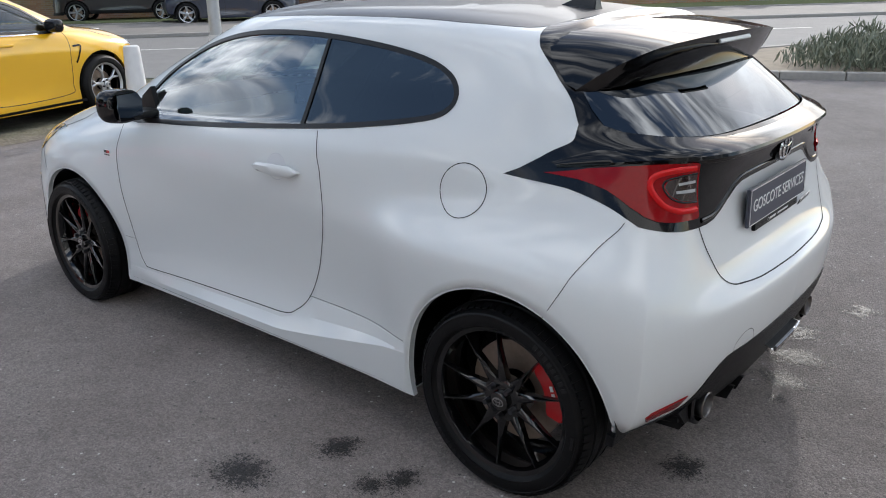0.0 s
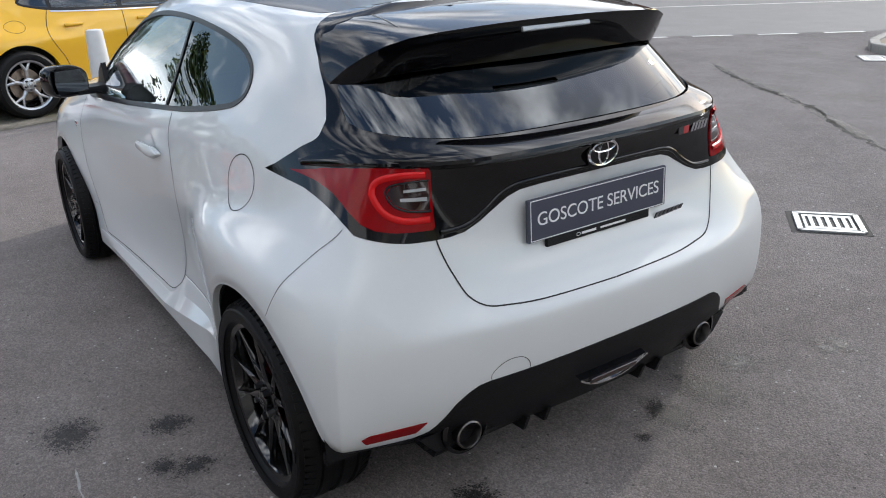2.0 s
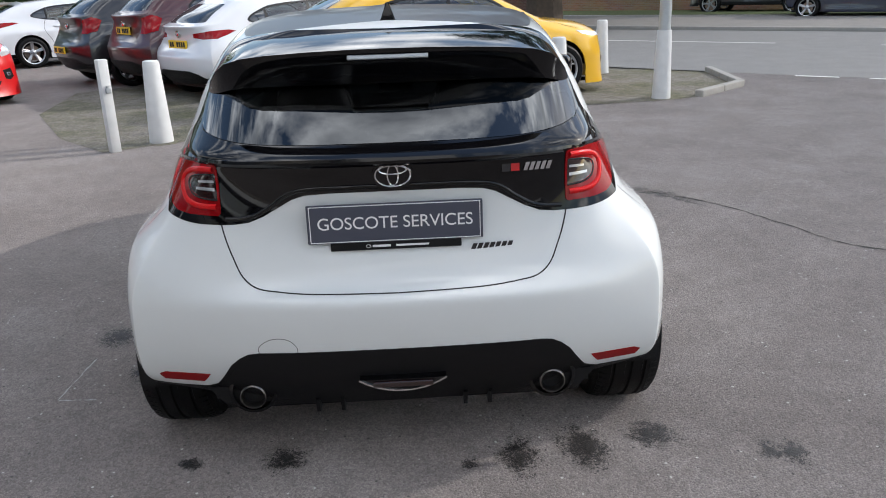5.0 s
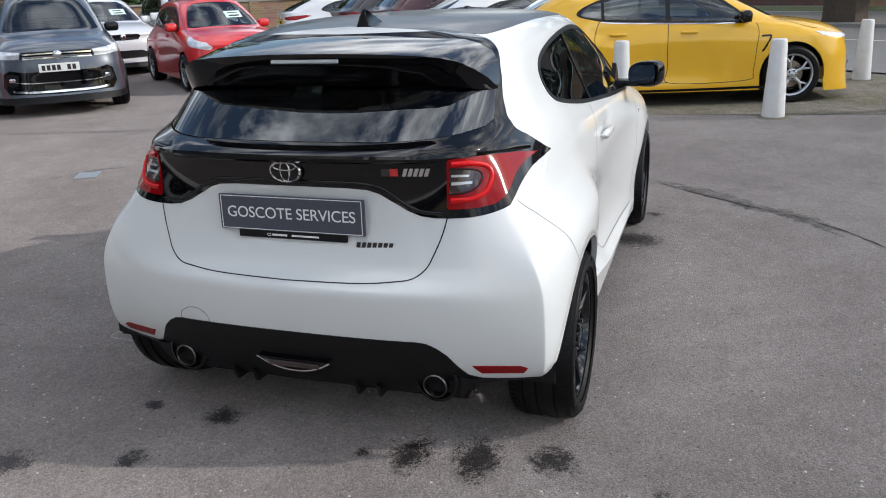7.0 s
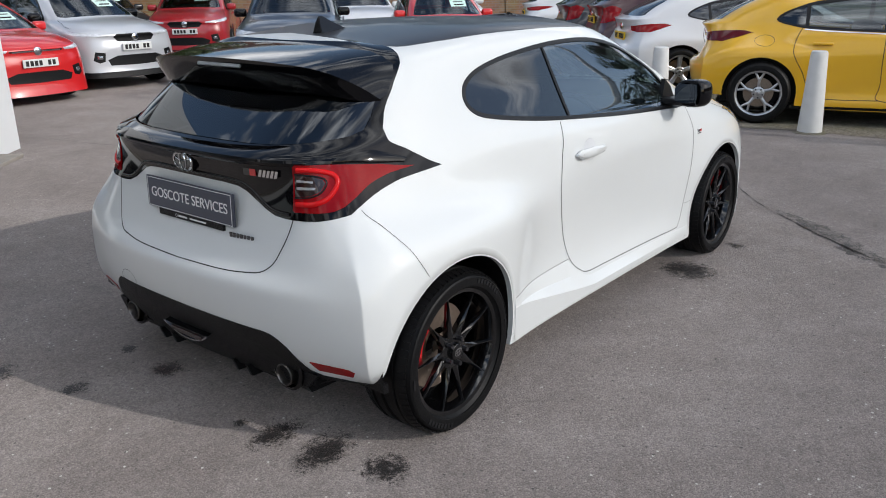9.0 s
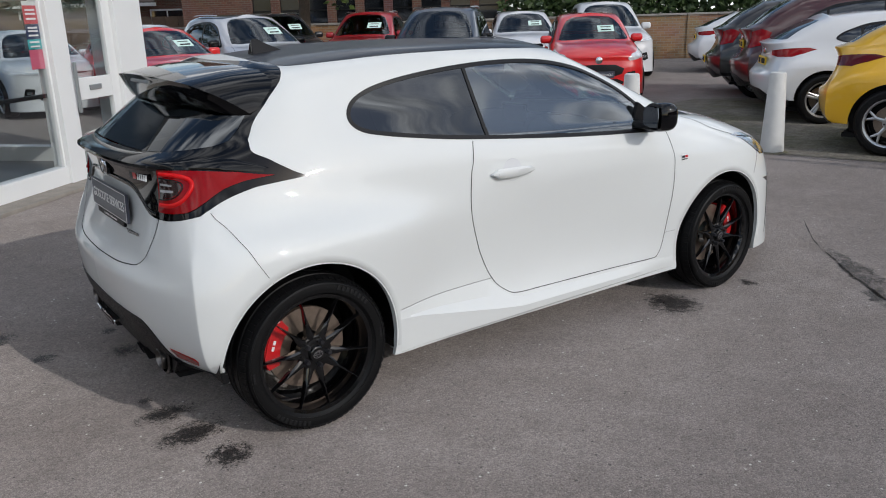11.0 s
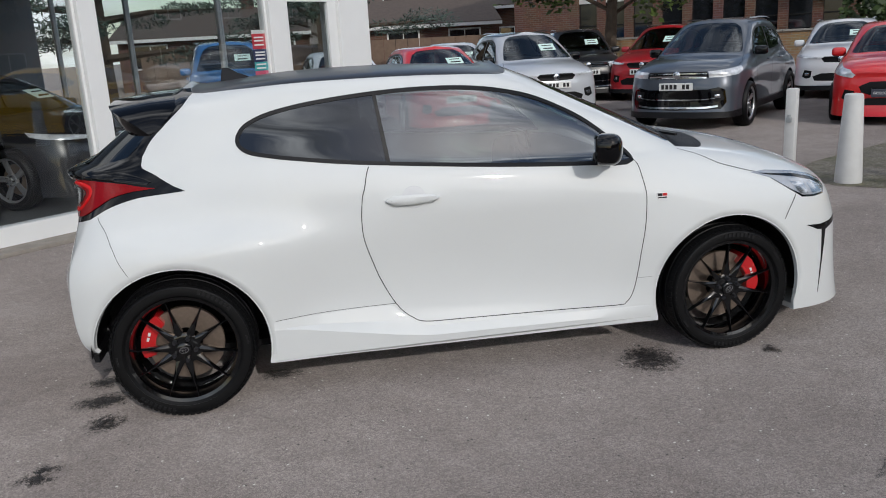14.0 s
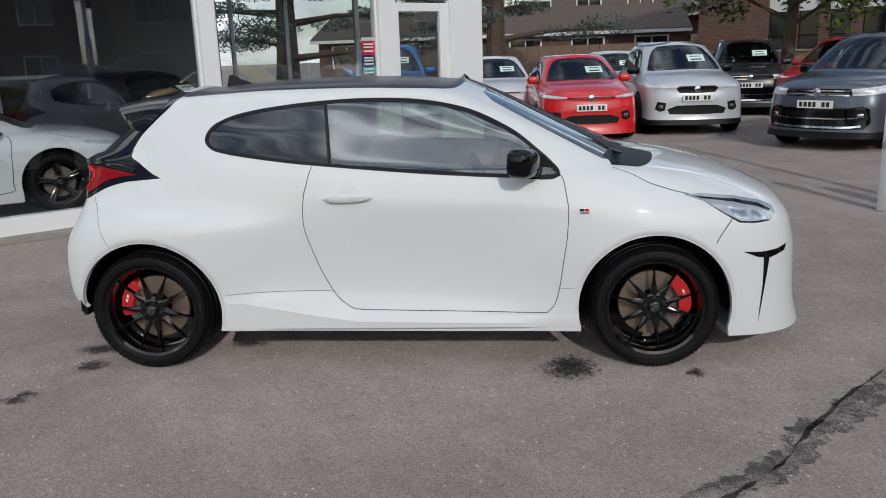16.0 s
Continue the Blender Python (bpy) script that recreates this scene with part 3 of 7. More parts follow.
def make_wheel(car, m, R=.303, rim=.232, w=.222, style="ten", rim_mat=None, caliper=True):
    rim_mat = rim_mat or M_RIM
    h = w / 2
    bm = lathe([(rim - .03, -h * .8), (rim - .012, -h * .82), (rim - .020, -h * .3), (rim - .034, h * .15), (rim - .026, h * .62), (rim - .016, h * .84), (rim + .004, h * .90), (rim + .006, h * .84), (rim - .008, h * .8)], 56)
    wheel = part("wheel", bm, M_RIM, car, "", True)
    wheel.matrix_basis = m
    part("tyre", lathe(tyre_profile(R, rim, w), 64), M_TYRE, wheel, "", True)
    if style == "ten":
        # shoulder blocks of the tread and raised plain marks on the sidewall
        bm = bmesh.new()
        for k in range(72):
            for s in (1, -1):
                a = 2 * math.pi * (k + .25 * s) / 72
                box(bm, (.019, .030, .006), Matrix.Rotation(-a, 4, "Y") @ Matrix.Translation((0, s * h * .78, R - .0072)) @ Matrix.Rotation(-s * .28, 4, "X"))
        tagged(part("tread_pattern", bm, M_TYRE, wheel), "", "", "", "stuff")
        bm = bmesh.new()
        for a0, n, st in ((.55, 8, .075), (3.6, 8, .075), (1.62, 3, .05), (4.8, 3, .05)):
            for k in range(n):
                box(bm, (.012, .003, .017 if n > 3 else .008), Matrix.Rotation(-(a0 + st * k), 4, "Y") @ Matrix.Translation((0, h * 1.062, rim + .45 * (R - rim))))
        tagged(part("sidewall_print", bm, M_TYREMARK, wheel), "", "", "", "stuff")
    bm = bmesh.new()
    if style == "ten":
        for k in range(10):
            a = math.pi / 2 + 2 * math.pi * k / 10 + (0.035 if k % 2 else -0.035)
            spoke(bm, a, .036, rim - .012, .046, .006, h * .66, h * .84, .035, .016, 1.9, 6)
    elif style == "five":
        for k in range(5):
            a = math.pi / 2 + 2 * math.pi * k / 5
            for q in (-.16, .16):
                spoke(bm, a + q * .6, .045, rim - .012, .04, .03, h * .5, h * .72)
    elif style == "y":
        for k in range(5):
            a = math.pi / 2 + 2 * math.pi * k / 5
            spoke(bm, a, .045, rim * .62, .04, .03, h * .6, h * .72)
            for q in (-.30, .30):
                bm2 = bmesh.new()
                spoke(bm2, 0, 0, rim * .55, .028, .02, 0, 0)
                bm2.transform(pose(rim * .55 * math.cos(a), h * .70, rim * .55 * math.sin(a)) @ Matrix.Rotation(-(a + q * 1.6), 4, "Y"))
                me = bpy.data.meshes.new("t")
                bm2.to_mesh(me)
                bm.from_mesh(me)
                bpy.data.meshes.remove(me)
                bm2.free()
    part("spokes", bm, rim_mat, wheel, "", True)
    if style != "ten":
        part("rim_lip", lathe([(rim - .024, h * .72), (rim - .016, h * .86), (rim + .003, h * .91), (rim + .006, h * .85)], 48), rim_mat, wheel, "", True)
    part("hub", lathe([(.0001, h * .86), (.026, h * .86), (.031, h * .83), (.034, h * .70), (.060, h * .70), (.070, h * .66), (.062, h * .2), (.0001, h * .2)], 32), rim_mat, wheel, "", True)
    for k in range(5):
        a = math.pi / 2 + 2 * math.pi * (k + .5) / 5
        bm = bmesh.new()
        tube(bm, .011, .009, .024, Matrix.Translation((.05 * math.cos(a), h * .68, .05 * math.sin(a))) @ Matrix.Rotation(-math.pi / 2, 4, "X"), 6)
        part("wheel_nut", bm, M_CARBLACK, wheel)
    for rx, rz, wd in ((.021, .015, .0028), (.008, .014, .0024), (.017, .0065, .0024)):
        bm = bmesh.new()
        A = [[bm.verts.new(((rx + o) * math.cos(2 * math.pi * i / 24), h * .868, (rz + o) * math.sin(2 * math.pi * i / 24) + (.005 if rz < .01 else 0))) for i in range(24)] for o in (0, -wd)]
        for i in range(24):
            bm.faces.new((A[0][i], A[0][(i + 1) % 24], A[1][(i + 1) % 24], A[1][i]))
        part("badge_ring", bm, M_CHROME, wheel)
    part("brake_disc", lathe([(.07, -.028), (.165, -.028), (.165, -.004), (.07, -.004), (.07, -.028)], 40), M_DISC, wheel, "", True)
    return wheel


def make_caliper(car, m):
    """A red brake caliper, an arc of block over the disc, with its bridge and white letters."""
    bm = bmesh.new()
    prof = []
    for k in range(9):
        a = radians(-34 + 68 * k / 8)
        prof.append((a, .188 + .003 * math.cos(a * 4)))
    o = [(r * math.cos(a), r * math.sin(a)) for a, r in prof] + [(.128 * math.cos(a), .128 * math.sin(a)) for a, r in reversed(prof)]
    prism(bm, o, -.06, .062)
    bmesh.ops.bevel(bm, geom=list(bm.edges), offset=.006, segments=2, affect="EDGES")
    c = part("caliper", bm, M_CALIPER, car, "red painted brake caliper", True)
    c.matrix_basis = m
    bm = bmesh.new()
    for k in range(2):
        box(bm, (.011, .002, .017), Matrix.Translation((.160, .064, -.012 + .024 * k)))
        box(bm, (.004, .0024, .007), Matrix.Translation((.160, .0642, -.012 + .024 * k)))
    part("caliper_mark", bm, M_WHITEPLASTIC, c)
    return c


# ---- the white hatchback ----
def white_hatchback():
    car = thing("hatchback_car", pose(-.4, 0, 0) @ pose(0, 0, 0, 0, 0, .8) @ pose(.4, 0, 0), "glossy white three-door hot hatchback with black roof, standing on tarmac", "car")
    sk = Skin([np.stack([np.where(q[:, 0] > 2.95, 2.95 + (q[:, 0] - 2.95) * .90, q[:, 0]), q[:, 1], q[:, 2]], 1) for q in RINGS])
    win = [(2.10, .960), (1.86, .957), (1.50, .978), (1.2, 1.002), (.87, 1.033), (.62, 1.064), (.46, 1.089), (.365, 1.110), (.318, 1.138), (.304, 1.172), (.318, 1.210), (.356, 1.245), (.43, 1.277), (.56, 1.306), (.73, 1.328),
           (.93, 1.344), (1.14, 1.350), (1.35, 1.342), (1.53, 1.316), (1.69, 1.271), (1.85, 1.193), (1.99, 1.09)]
    inner = [tuple(q) for q in inset(spline(win, 4, True), .016)]

    def half(x0, sign):
        """The window's outline on one side of the leaning pillar."""
        f = lambda q: sign * (q[0] - (x0 - (q[1] - 1.02) * .11))
        out = []
        for a, b in zip(inner, inner[1:] + inner[:1]):
            if f(a) >= 0:
                out.append(a)
            if f(a) * f(b) < 0:
                k = f(a) / (f(a) - f(b))
                out.append((a[0] + (b[0] - a[0]) * k, a[1] + (b[1] - a[1]) * k))
        c = np.mean(np.array(out), axis=0)
        out = sorted(out, key=lambda q: math.atan2(q[1] - c[1], q[0] - c[0]))
        out = [q for i, q in enumerate(out) if math.hypot(q[0] - out[i - 1][0], q[1] - out[i - 1][1]) > .004]
        fine = []
        for a, b in zip(out, out[1:] + out[:1]):
            n = max(1, int(math.hypot(b[0] - a[0], b[1] - a[1]) / .03))
            fine += [(a[0] + (b[0] - a[0]) * k / n, a[1] + (b[1] - a[1]) * k / n) for k in range(n)]
        return fine
    front, quarter = half(.970, 1), half(.955, -1)
    reg = []

    def add(name, pts, mat, mode="pair", off=0.0, n=4, sharp=False, label="", **kw):
        reg.append(dict(name=name, uv=dense(sk, pts, True, n, sharp), mat=mat, mode=mode, off=off, label=label, **kw))

    add("roof", T_((.10, 0), (.105, .30)) + T_((.125, .465), (.17, .505), (.40, .548), (.9, .570), (1.3, .562), (1.5, .525), (1.585, .45), (1.625, .22), (1.63, 0)), M_CARBON, "whole", .001, sharp=True, label="dark carbon-patterned roof skin")
    low = R_((0, .945), (.20, .944), (.27, .940), (.31, .928), (.345, .908), (.40, .878), (.445, .861), (.49, .856), (.54, .856), (.60, .859), (.655, .867)) + S_((-.335, .884), (-.295, .906), (-.215, .941), (-.12, .965), (.01, .977), (.078, .983))
    add("black_tail_panel", low + S_((.03, 1.005), (-.026, 1.040), (-.080, 1.072), (-.103, 1.100), (-.100, 1.128), (-.072, 1.174), (-.055, 1.196), (-.035, 1.217), (-.003, 1.246), (.026, 1.275), (.085, 1.328)) + T_((.125, .46), (.10, .30)) + R_((0, 1.392)), M_GLOSSBLACK, "whole", .001, 4, True, "gloss black tailgate trim", even=.8)
    add("rear_window", R_((0, 1.084), (.30, 1.086), (.44, 1.091), (.54, 1.100), (.600, 1.112), (.616, 1.128), (.608, 1.17), (.590, 1.22), (.562, 1.275), (.51, 1.325), (0, 1.345)), M_TINT, "whole", .001, 5, True, "dark tinted rear window", fair=True)
    add("tail_light", S_((-.045, .999), (-.15, .990), (-.235, .968), (-.300, .932)) + R_((.690, .908), (.668, .894), (.625, .887), (.535, .883), (.529, .89), (.527, .96), (.529, 1.034), (.535, 1.040), (.593, 1.040)) + S_((-.293, 1.034), (-.17, 1.020)), M_RED, "pair", .005, 4, True, "red tail light lens")
    add("reversing_lens", R_((.534, 1.008), (.578, 1.004), (.612, .994), (.622, .979), (.616, .956), (.590, .940), (.534, .933)), M_REDDARK, "pair", .0055, 4, True, "smoked inner lamp")
    add("lamp_strip", R_((.540, .992), (.59, .988), (.59, .981), (.540, .984)), M_LAMPBASE, "pair", .007, 3, True)
    add("lamp_strip", R_((.540, .968), (.60, .968), (.60, .960), (.540, .958)), M_LAMPBASE, "pair", .007, 3, True)
    add("bumper_lower", R_((0, .470), (.24, .469), (.44, .467), (.475, .462), (.505, .446), (.537, .418), (.597, .335), (.64, .318)) + S_((-.40, .315), (-.33, .315)) + [("v", 6.6, .5), ("v", 6.6, -.5), ("v", -.2, -.5)], M_PLASTIC, "whole", .003, 4, True, "black textured lower bumper")
    add("reflector", R_((.612, .377), (.765, .377), (.785, .368), (.77, .347), (.638, .345)), M_RED, "pair", .003, 3, True, "red bumper reflector")
    add("window_trim", [("s", *q) for q in win], M_TRIM, "pair", .003, 4)
    add("door_window", [("s", *q) for q in front], M_GLASS, "pair", -.001, 1, True, "clear side window reflecting clouds")
    add("quarter_window", [("s", *q) for q in quarter], M_TINT, "pair", -.001, 1, True, "tinted quarter window")
    add("windscreen", F_((0, 1.37), (.36, 1.352), (.47, 1.31), (.55, 1.22), (.64, 1.06), (.655, 1.02), (.58, 1.01), (.3, 1.02), (0, 1.022)), M_GLASS, "whole", -.001, 5, True)
    add("cowl", T_((2.40, 0), (2.38, .40), (2.33, .60), (2.36, .69), (2.50, .66), (2.60, .45), (2.64, .2), (2.645, 0)), M_PLASTIC, "whole", .001, 4, True)
    add("headlight", S_((2.69, .858), (2.78, .858), (2.95, .834), (3.08, .803), (3.155, .77), (3.165, .738), (3.125, .709), (3.04, .709), (2.955, .719), (2.876, .767), (2.79, .825)), M_LAMPBASE, "pair", .002, 4, True, "headlight with chrome reflectors under clear cover")
    add("headlight_brow", S_((2.73, .850), (2.95, .822), (3.07, .792), (3.14, .758), (3.13, .75), (3.06, .780), (2.94, .811), (2.78, .838)), M_GLOSSBLACK, "pair", .003, 4, True)
    add("headlight_base", S_((2.80, .818), (2.885, .767), (2.96, .727), (3.04, .718), (3.11, .717), (3.12, .711), (3.04, .711), (2.955, .720), (2.876, .768), (2.79, .824)), M_GLOSSBLACK, "pair", .003, 3, True)
    add("reflector_bowl", S_((2.90, .795), (2.99, .780), (3.00, .730), (2.94, .740)), M_LAMP, "pair", .003, 3, True)
    add("reflector_bowl", S_((3.015, .775), (3.09, .750), (3.11, .722), (3.03, .726)), M_LAMP, "pair", .003, 3, True)
    add("bumper_vent", S_((2.972, .581), (3.075, .571), (3.16, .573), (3.225, .585), (3.21, .555), (3.12, .536), (3.05, .548)), M_GLOSSBLACK, "pair", .002, 4, True)
    add("bumper_slot", S_((3.085, .55), (3.118, .545), (3.105, .45), (3.088, .34), (3.072, .22), (3.086, .40)), M_GLOSSBLACK, "pair", .002, 4, True)
    add("grille", F_((0, .52), (.30, .52), (.52, .45), (.56, .25), (.50, .22), (0, .22)), M_PLASTIC, "whole", .001, 4, True)
    for cx, r in ((0, .372), (2.56, .372)):
        reg.append(dict(name="hole", uv=arch(sk, cx, r), mat=None, mode="hole"))
    build_skin(car, sk, reg, M_WHITE, 9, 8, shell_label="glossy white painted body")
    door = [(.87, 1.026), (.845, .95), (.827, .89), (.817, .80), (.820, .72), (.84, .64), (.864, .565), (.893, .49), (.953, .378), (1.01, .324), (1.075, .297), (1.26, .291), (1.7, .284), (2.0, .279), (2.045, .291), (2.08, .345), (2.107, .49), (2.13, .66), (2.137, .80), (2.123, .90), (2.10, .965)]
    seam(car, sk, S_(*door), "door_gap", .0038)
    seam(car, sk, R_((0.001, .650), (.25, .654), (.37, .663), (.43, .673), (.472, .703), (.50, .76), (.53, .856)), "tailgate_gap")
    seam(car, sk, R_((.53, .857), (.523, .95), (.523, 1.03), (.535, 1.09)), "lamp_gap")
    seam(car, sk, S_((-.300, .893), (-.270, .845), (-.237, .783), (-.205, .715), (-.162, .640)), "bumper_gap", .0022)
    seam(car, sk, [("s", .206 + .083 * math.cos(a), .920 + .079 * math.sin(a)) for a in np.linspace(0, 2 * math.pi, 17)[:-1]], "fuel_flap_gap", .003, True, None, False, "left")
    bead(car, sk, R_((0.001, .962), (.20, .961), (.285, .956), (.33, .940), (.37, .912), (.42, .884), (.46, .874), (.515, .872)), "panel_lip", .008, M_GLOSSBLACK)
    bead(car, sk, R_((.54, 1.025), (.59, 1.022), (.633, 1.006), (.650, .977), (.642, .938), (.607, .915), (.54, .910)), "light_guide", .009, M_REDGLOW, .004)
    bead(car, sk, R_((.533, 1.010), (.579, 1.006), (.614, .996), (.625, .979), (.619, .954), (.592, .937), (.533, .930)), "lens_rim", .003, M_GLOSSBLACK, .005)
    seam(car, sk, S_(*[(.40 + .055 * k, .391) for k in range(11)]), "sill_gap", .002)
    seam(car, sk, S_((2.10, .405), (2.2, .41)), "sill_gap", .0014)
    seam(car, sk, S_((2.36, .985), (2.50, .93), (2.62, .885), (2.72, .858)), "bonnet_gap")
    seam(car, sk, S_((2.93, .755), (2.87, .68), (2.84, .63)), "bumper_gap")
    seam(car, sk, R_((.43, .445), (.44, .485), (.40, .515), (.35, .515), (.32, .485), (.325, .445)), "tow_cover_gap", .002, False, None, False, "left")
    # side skirts: an upright face with a creased facet above it
    for s in (1, -1):
        bm, rows = bmesh.new(), []
        for x in np.linspace(.392, 2.165, 34):
            zl = np.interp(x, (.40, .50, .93, 1.08, 2.0), (.350, .338, .262, .240, .226))
            zu = np.interp(x, (.40, .50, .93, 1.08, 2.0), (.354, .348, .314, .262, .250))
            zt = np.interp(x, (.93, .99, 1.06, 2.0), (.384, .325, .276, .264))
            q = sk.at(np.array([sk.find(("s", x, z)) for z in (.21, .25, .29, .33, zu, zt)]))[:, 1]
            yo = max(np.interp(x, (.40, .62, 1.95, 2.165), (q[:3].max() + .003, .868, .868, q[:3].max() + .003)), q[:2].max() + .003)
            yu = min(max(q[4] + .005, 0), yo)
            rows.append([bm.verts.new((x, s * y, z)) for y, z in ((yo - .10, .198), (yo - .012, .196), (yo - .002, .206), (yo, zl), (yu, zu), (q[5] + .0015, zt), (q[5] - .01, zt))])
        for A, B in zip(rows, rows[1:]):
            for i in range(6):
                bm.faces.new((A[i], A[i + 1], B[i + 1], B[i]))
        part("side_skirt", crisp(bm, 18), M_WHITE, car, "", True)
        # black foot at the end of the rear bumper
        bm = bmesh.new()
        prism(bm, [(-.378, .322), (-.354, .324), (-.352, .288), (-.374, .290)], s * .62, s * .862)
        part("bumper_foot", bm, M_PLASTIC, car)
    # wheel wells, floor and cabin
    for x in (0, 2.56):
        for s in (1, -1):
            bm = bmesh.new()
            for k in range(24):
                a0, a1 = radians(-8 + 188 * k / 24), radians(-8 + 188 * (k + 1) / 24)
                q = [bm.verts.new((x + .385 * math.cos(a), s * y, .305 + .385 * math.sin(a))) for a, y in ((a0, .50), (a1, .50), (a1, .865), (a0, .865))]
                bm.faces.new(q)
            bmesh.ops.remove_doubles(bm, verts=bm.verts, dist=1e-4)
            prism(bm, [(x + .385 * math.cos(a), max(.26, .305 + .385 * math.sin(a))) for a in np.linspace(radians(-6), radians(186), 20)], s * .48, s * .50)
            part("wheel_well", bm, M_PLASTIC, car)
    bm = bmesh.new()
    box(bm, (2.9, 1.30, .03), pose(1.25, 0, .22))
    box(bm, (.80, 1.00, .03), pose(-.02, 0, .245))
    box(bm, (1.76, 1.70, .03), pose(1.28, 0, .212))
    box(bm, (.12, 1.22, .03), pose(-.39, 0, .288))
    box(bm, (.02, 1.02, .07), pose(-.43, 0, .265))
    part("underbody", bm, M_PLASTIC, car)
    cabin(car)
    # wheels
    w = make_wheel(car, pose(0, .792, .310), .312, .243)
    copy_thing(w, pose(2.56, .815, .307, 0, 23))
    copy_thing(w, pose(0, -.792, .310, 0, 11, 180))
    copy_thing(w, pose(2.56, -.792, .307, 0, 40, 180))
    for x, y, turn in ((0, .757, 200), (2.56, .765, -20)):
        make_caliper(car, pose(x, y, .309) @ Matrix.Rotation(radians(turn), 4, "Y"))
        make_caliper(car, pose(x, -y, .309, 0, 0, 180) @ Matrix.Rotation(radians(180 - turn), 4, "Y"))
    for cx in (0, 2.56):
        arch_lip(car, sk, cx, .372)
    hatch_details(car, sk)
    return car


def cabin(car):
    """Seats, dashboard, steering wheel and mirror, seen dimly through the glass."""
    for y in (.36, -.36):
        bm = bmesh.new()
        box(bm, (.50, .48, .16), pose(1.30, y, .42), .05, 3)
        part("seat_base", bm, M_INTERIOR, car, "", True)
        bm = bmesh.new()
        prism(bm, [(-.25, 0), (.25, 0), (.25, .35), (.20, .55), (.13, .64), (.12, .80), (-.12, .80), (-.13, .64), (-.20, .55), (-.25, .35)], -.06, .06, "yz")
        bm.transform(pose(1.06, y, .45, 0, -16))
        bmesh.ops.bevel(bm, geom=list(bm.edges), offset=.03, segments=2, affect="EDGES")
        part("seat_back", bm, M_INTERIOR, car, "", True)
    bm = bmesh.new()
    box(bm, (.16, 1.15, .42), pose(.30, 0, .62, 0, -14), .05, 3)
    part("rear_bench", bm, M_INTERIOR, car, "", True)
    bm = bmesh.new()
    box(bm, (.45, 1.30, .26), pose(1.98, 0, .83), .08, 3)
    part("dashboard", bm, M_INTERIOR, car, "", True)
    bm = bmesh.new()
    box(bm, (.02, .20, .11), pose(1.80, 0, 1.0, 0, -12), .008)
    part("screen", bm, M_GLOSSBLACK, car)
    bm = bmesh.new()
    n, k = 32, 8
    grid = [[bm.verts.new(((.175 + .016 * math.cos(b)) * math.cos(a), (.175 + .016 * math.cos(b)) * math.sin(a), .016 * math.sin(b))) for b in (2 * math.pi * j / k for j in range(k))] for a in (2 * math.pi * i / n for i in range(n))]
    for i in range(n):
        for j in range(k):
            bm.faces.new((grid[i][j], grid[(i + 1) % n][j], grid[(i + 1) % n][(j + 1) % k], grid[i][(j + 1) % k]))
    box(bm, (.32, .05, .02), Matrix())
    box(bm, (.05, .18, .02), pose(0, -.08, 0))
    bm.transform(pose(1.72, -.36, .86, 90, 0, 90) @ pose(0, 0, 0, -22))
    part("steering_wheel", bm, M_INTERIOR, car, "", True)
    bm = bmesh.new()
    box(bm, (.03, .22, .065), pose(1.62, 0, 1.27), .015)
    part("rear_view_mirror", bm, M_TRIM, car, "", True)


def text_mesh(car, body, size, m, mat, depth=.001, name="lettering", shear=0.0, bold=0.0, spacing=1.0):
    cu = bpy.data.curves.new(name, "FONT")
    cu.body, cu.size, cu.extrude, cu.align_x, cu.align_y = body, size, depth, "CENTER", "CENTER"
    cu.shear, cu.offset, cu.space_character = shear, bold, spacing
    ob = bpy.data.objects.new(name, cu)
    me = bpy.data.meshes.new_from_object(ob)
    bpy.data.objects.remove(ob)
    me.materials.append(mat) if not me.materials else None
    me.materials[0] = mat
    t = new(name, me)
    t.parent, t.matrix_basis = car, m
    return t


def slant_bars(parent, n, width, height, m, mat):
    """A row of slanted plain bars in place of a badge's letters."""
    step = width / n
    for k in range(n):
        bm = bmesh.new()
        x = -width / 2 + step * (k + .14)
        w, s = step * .70, height * .35
        prism(bm, [(x - s / 2, -height / 2), (x - s / 2 + w, -height / 2), (x + s / 2 + w, height / 2), (x + s / 2, height / 2)], -.001, .0022, "xy")
        bm.transform(m)
        part("badge_bar", bm, mat, parent)


def ellipse_ring(bm, rx, ry, w, d, m):
    n = 40
    q = []
    for a in (2 * math.pi * i / n for i in range(n)):
        c, s = math.cos(a), math.sin(a)
        q.append([bm.verts.new(m @ Vector(v)) for v in ((rx * c, ry * s, 0), ((rx - w * .4) * c, (ry - w * .4) * s, d), ((rx - w) * c, (ry - w) * s, d * .7), ((rx - w) * c, (ry - w) * s, 0))])
    for i in range(n):
        for k in range(3):
            bm.faces.new((q[i][k], q[(i + 1) % n][k], q[(i + 1) % n][k + 1], q[i][k + 1]))


FRONT = Matrix(((0, 0, 1, 0), (1, 0, 0, 0), (0, 1, 0, 0), (0, 0, 0, 1)))
REAR = Matrix(((0, 0, -1, 0), (-1, 0, 0, 0), (0, 1, 0, 0), (0, 0, 0, 1)))


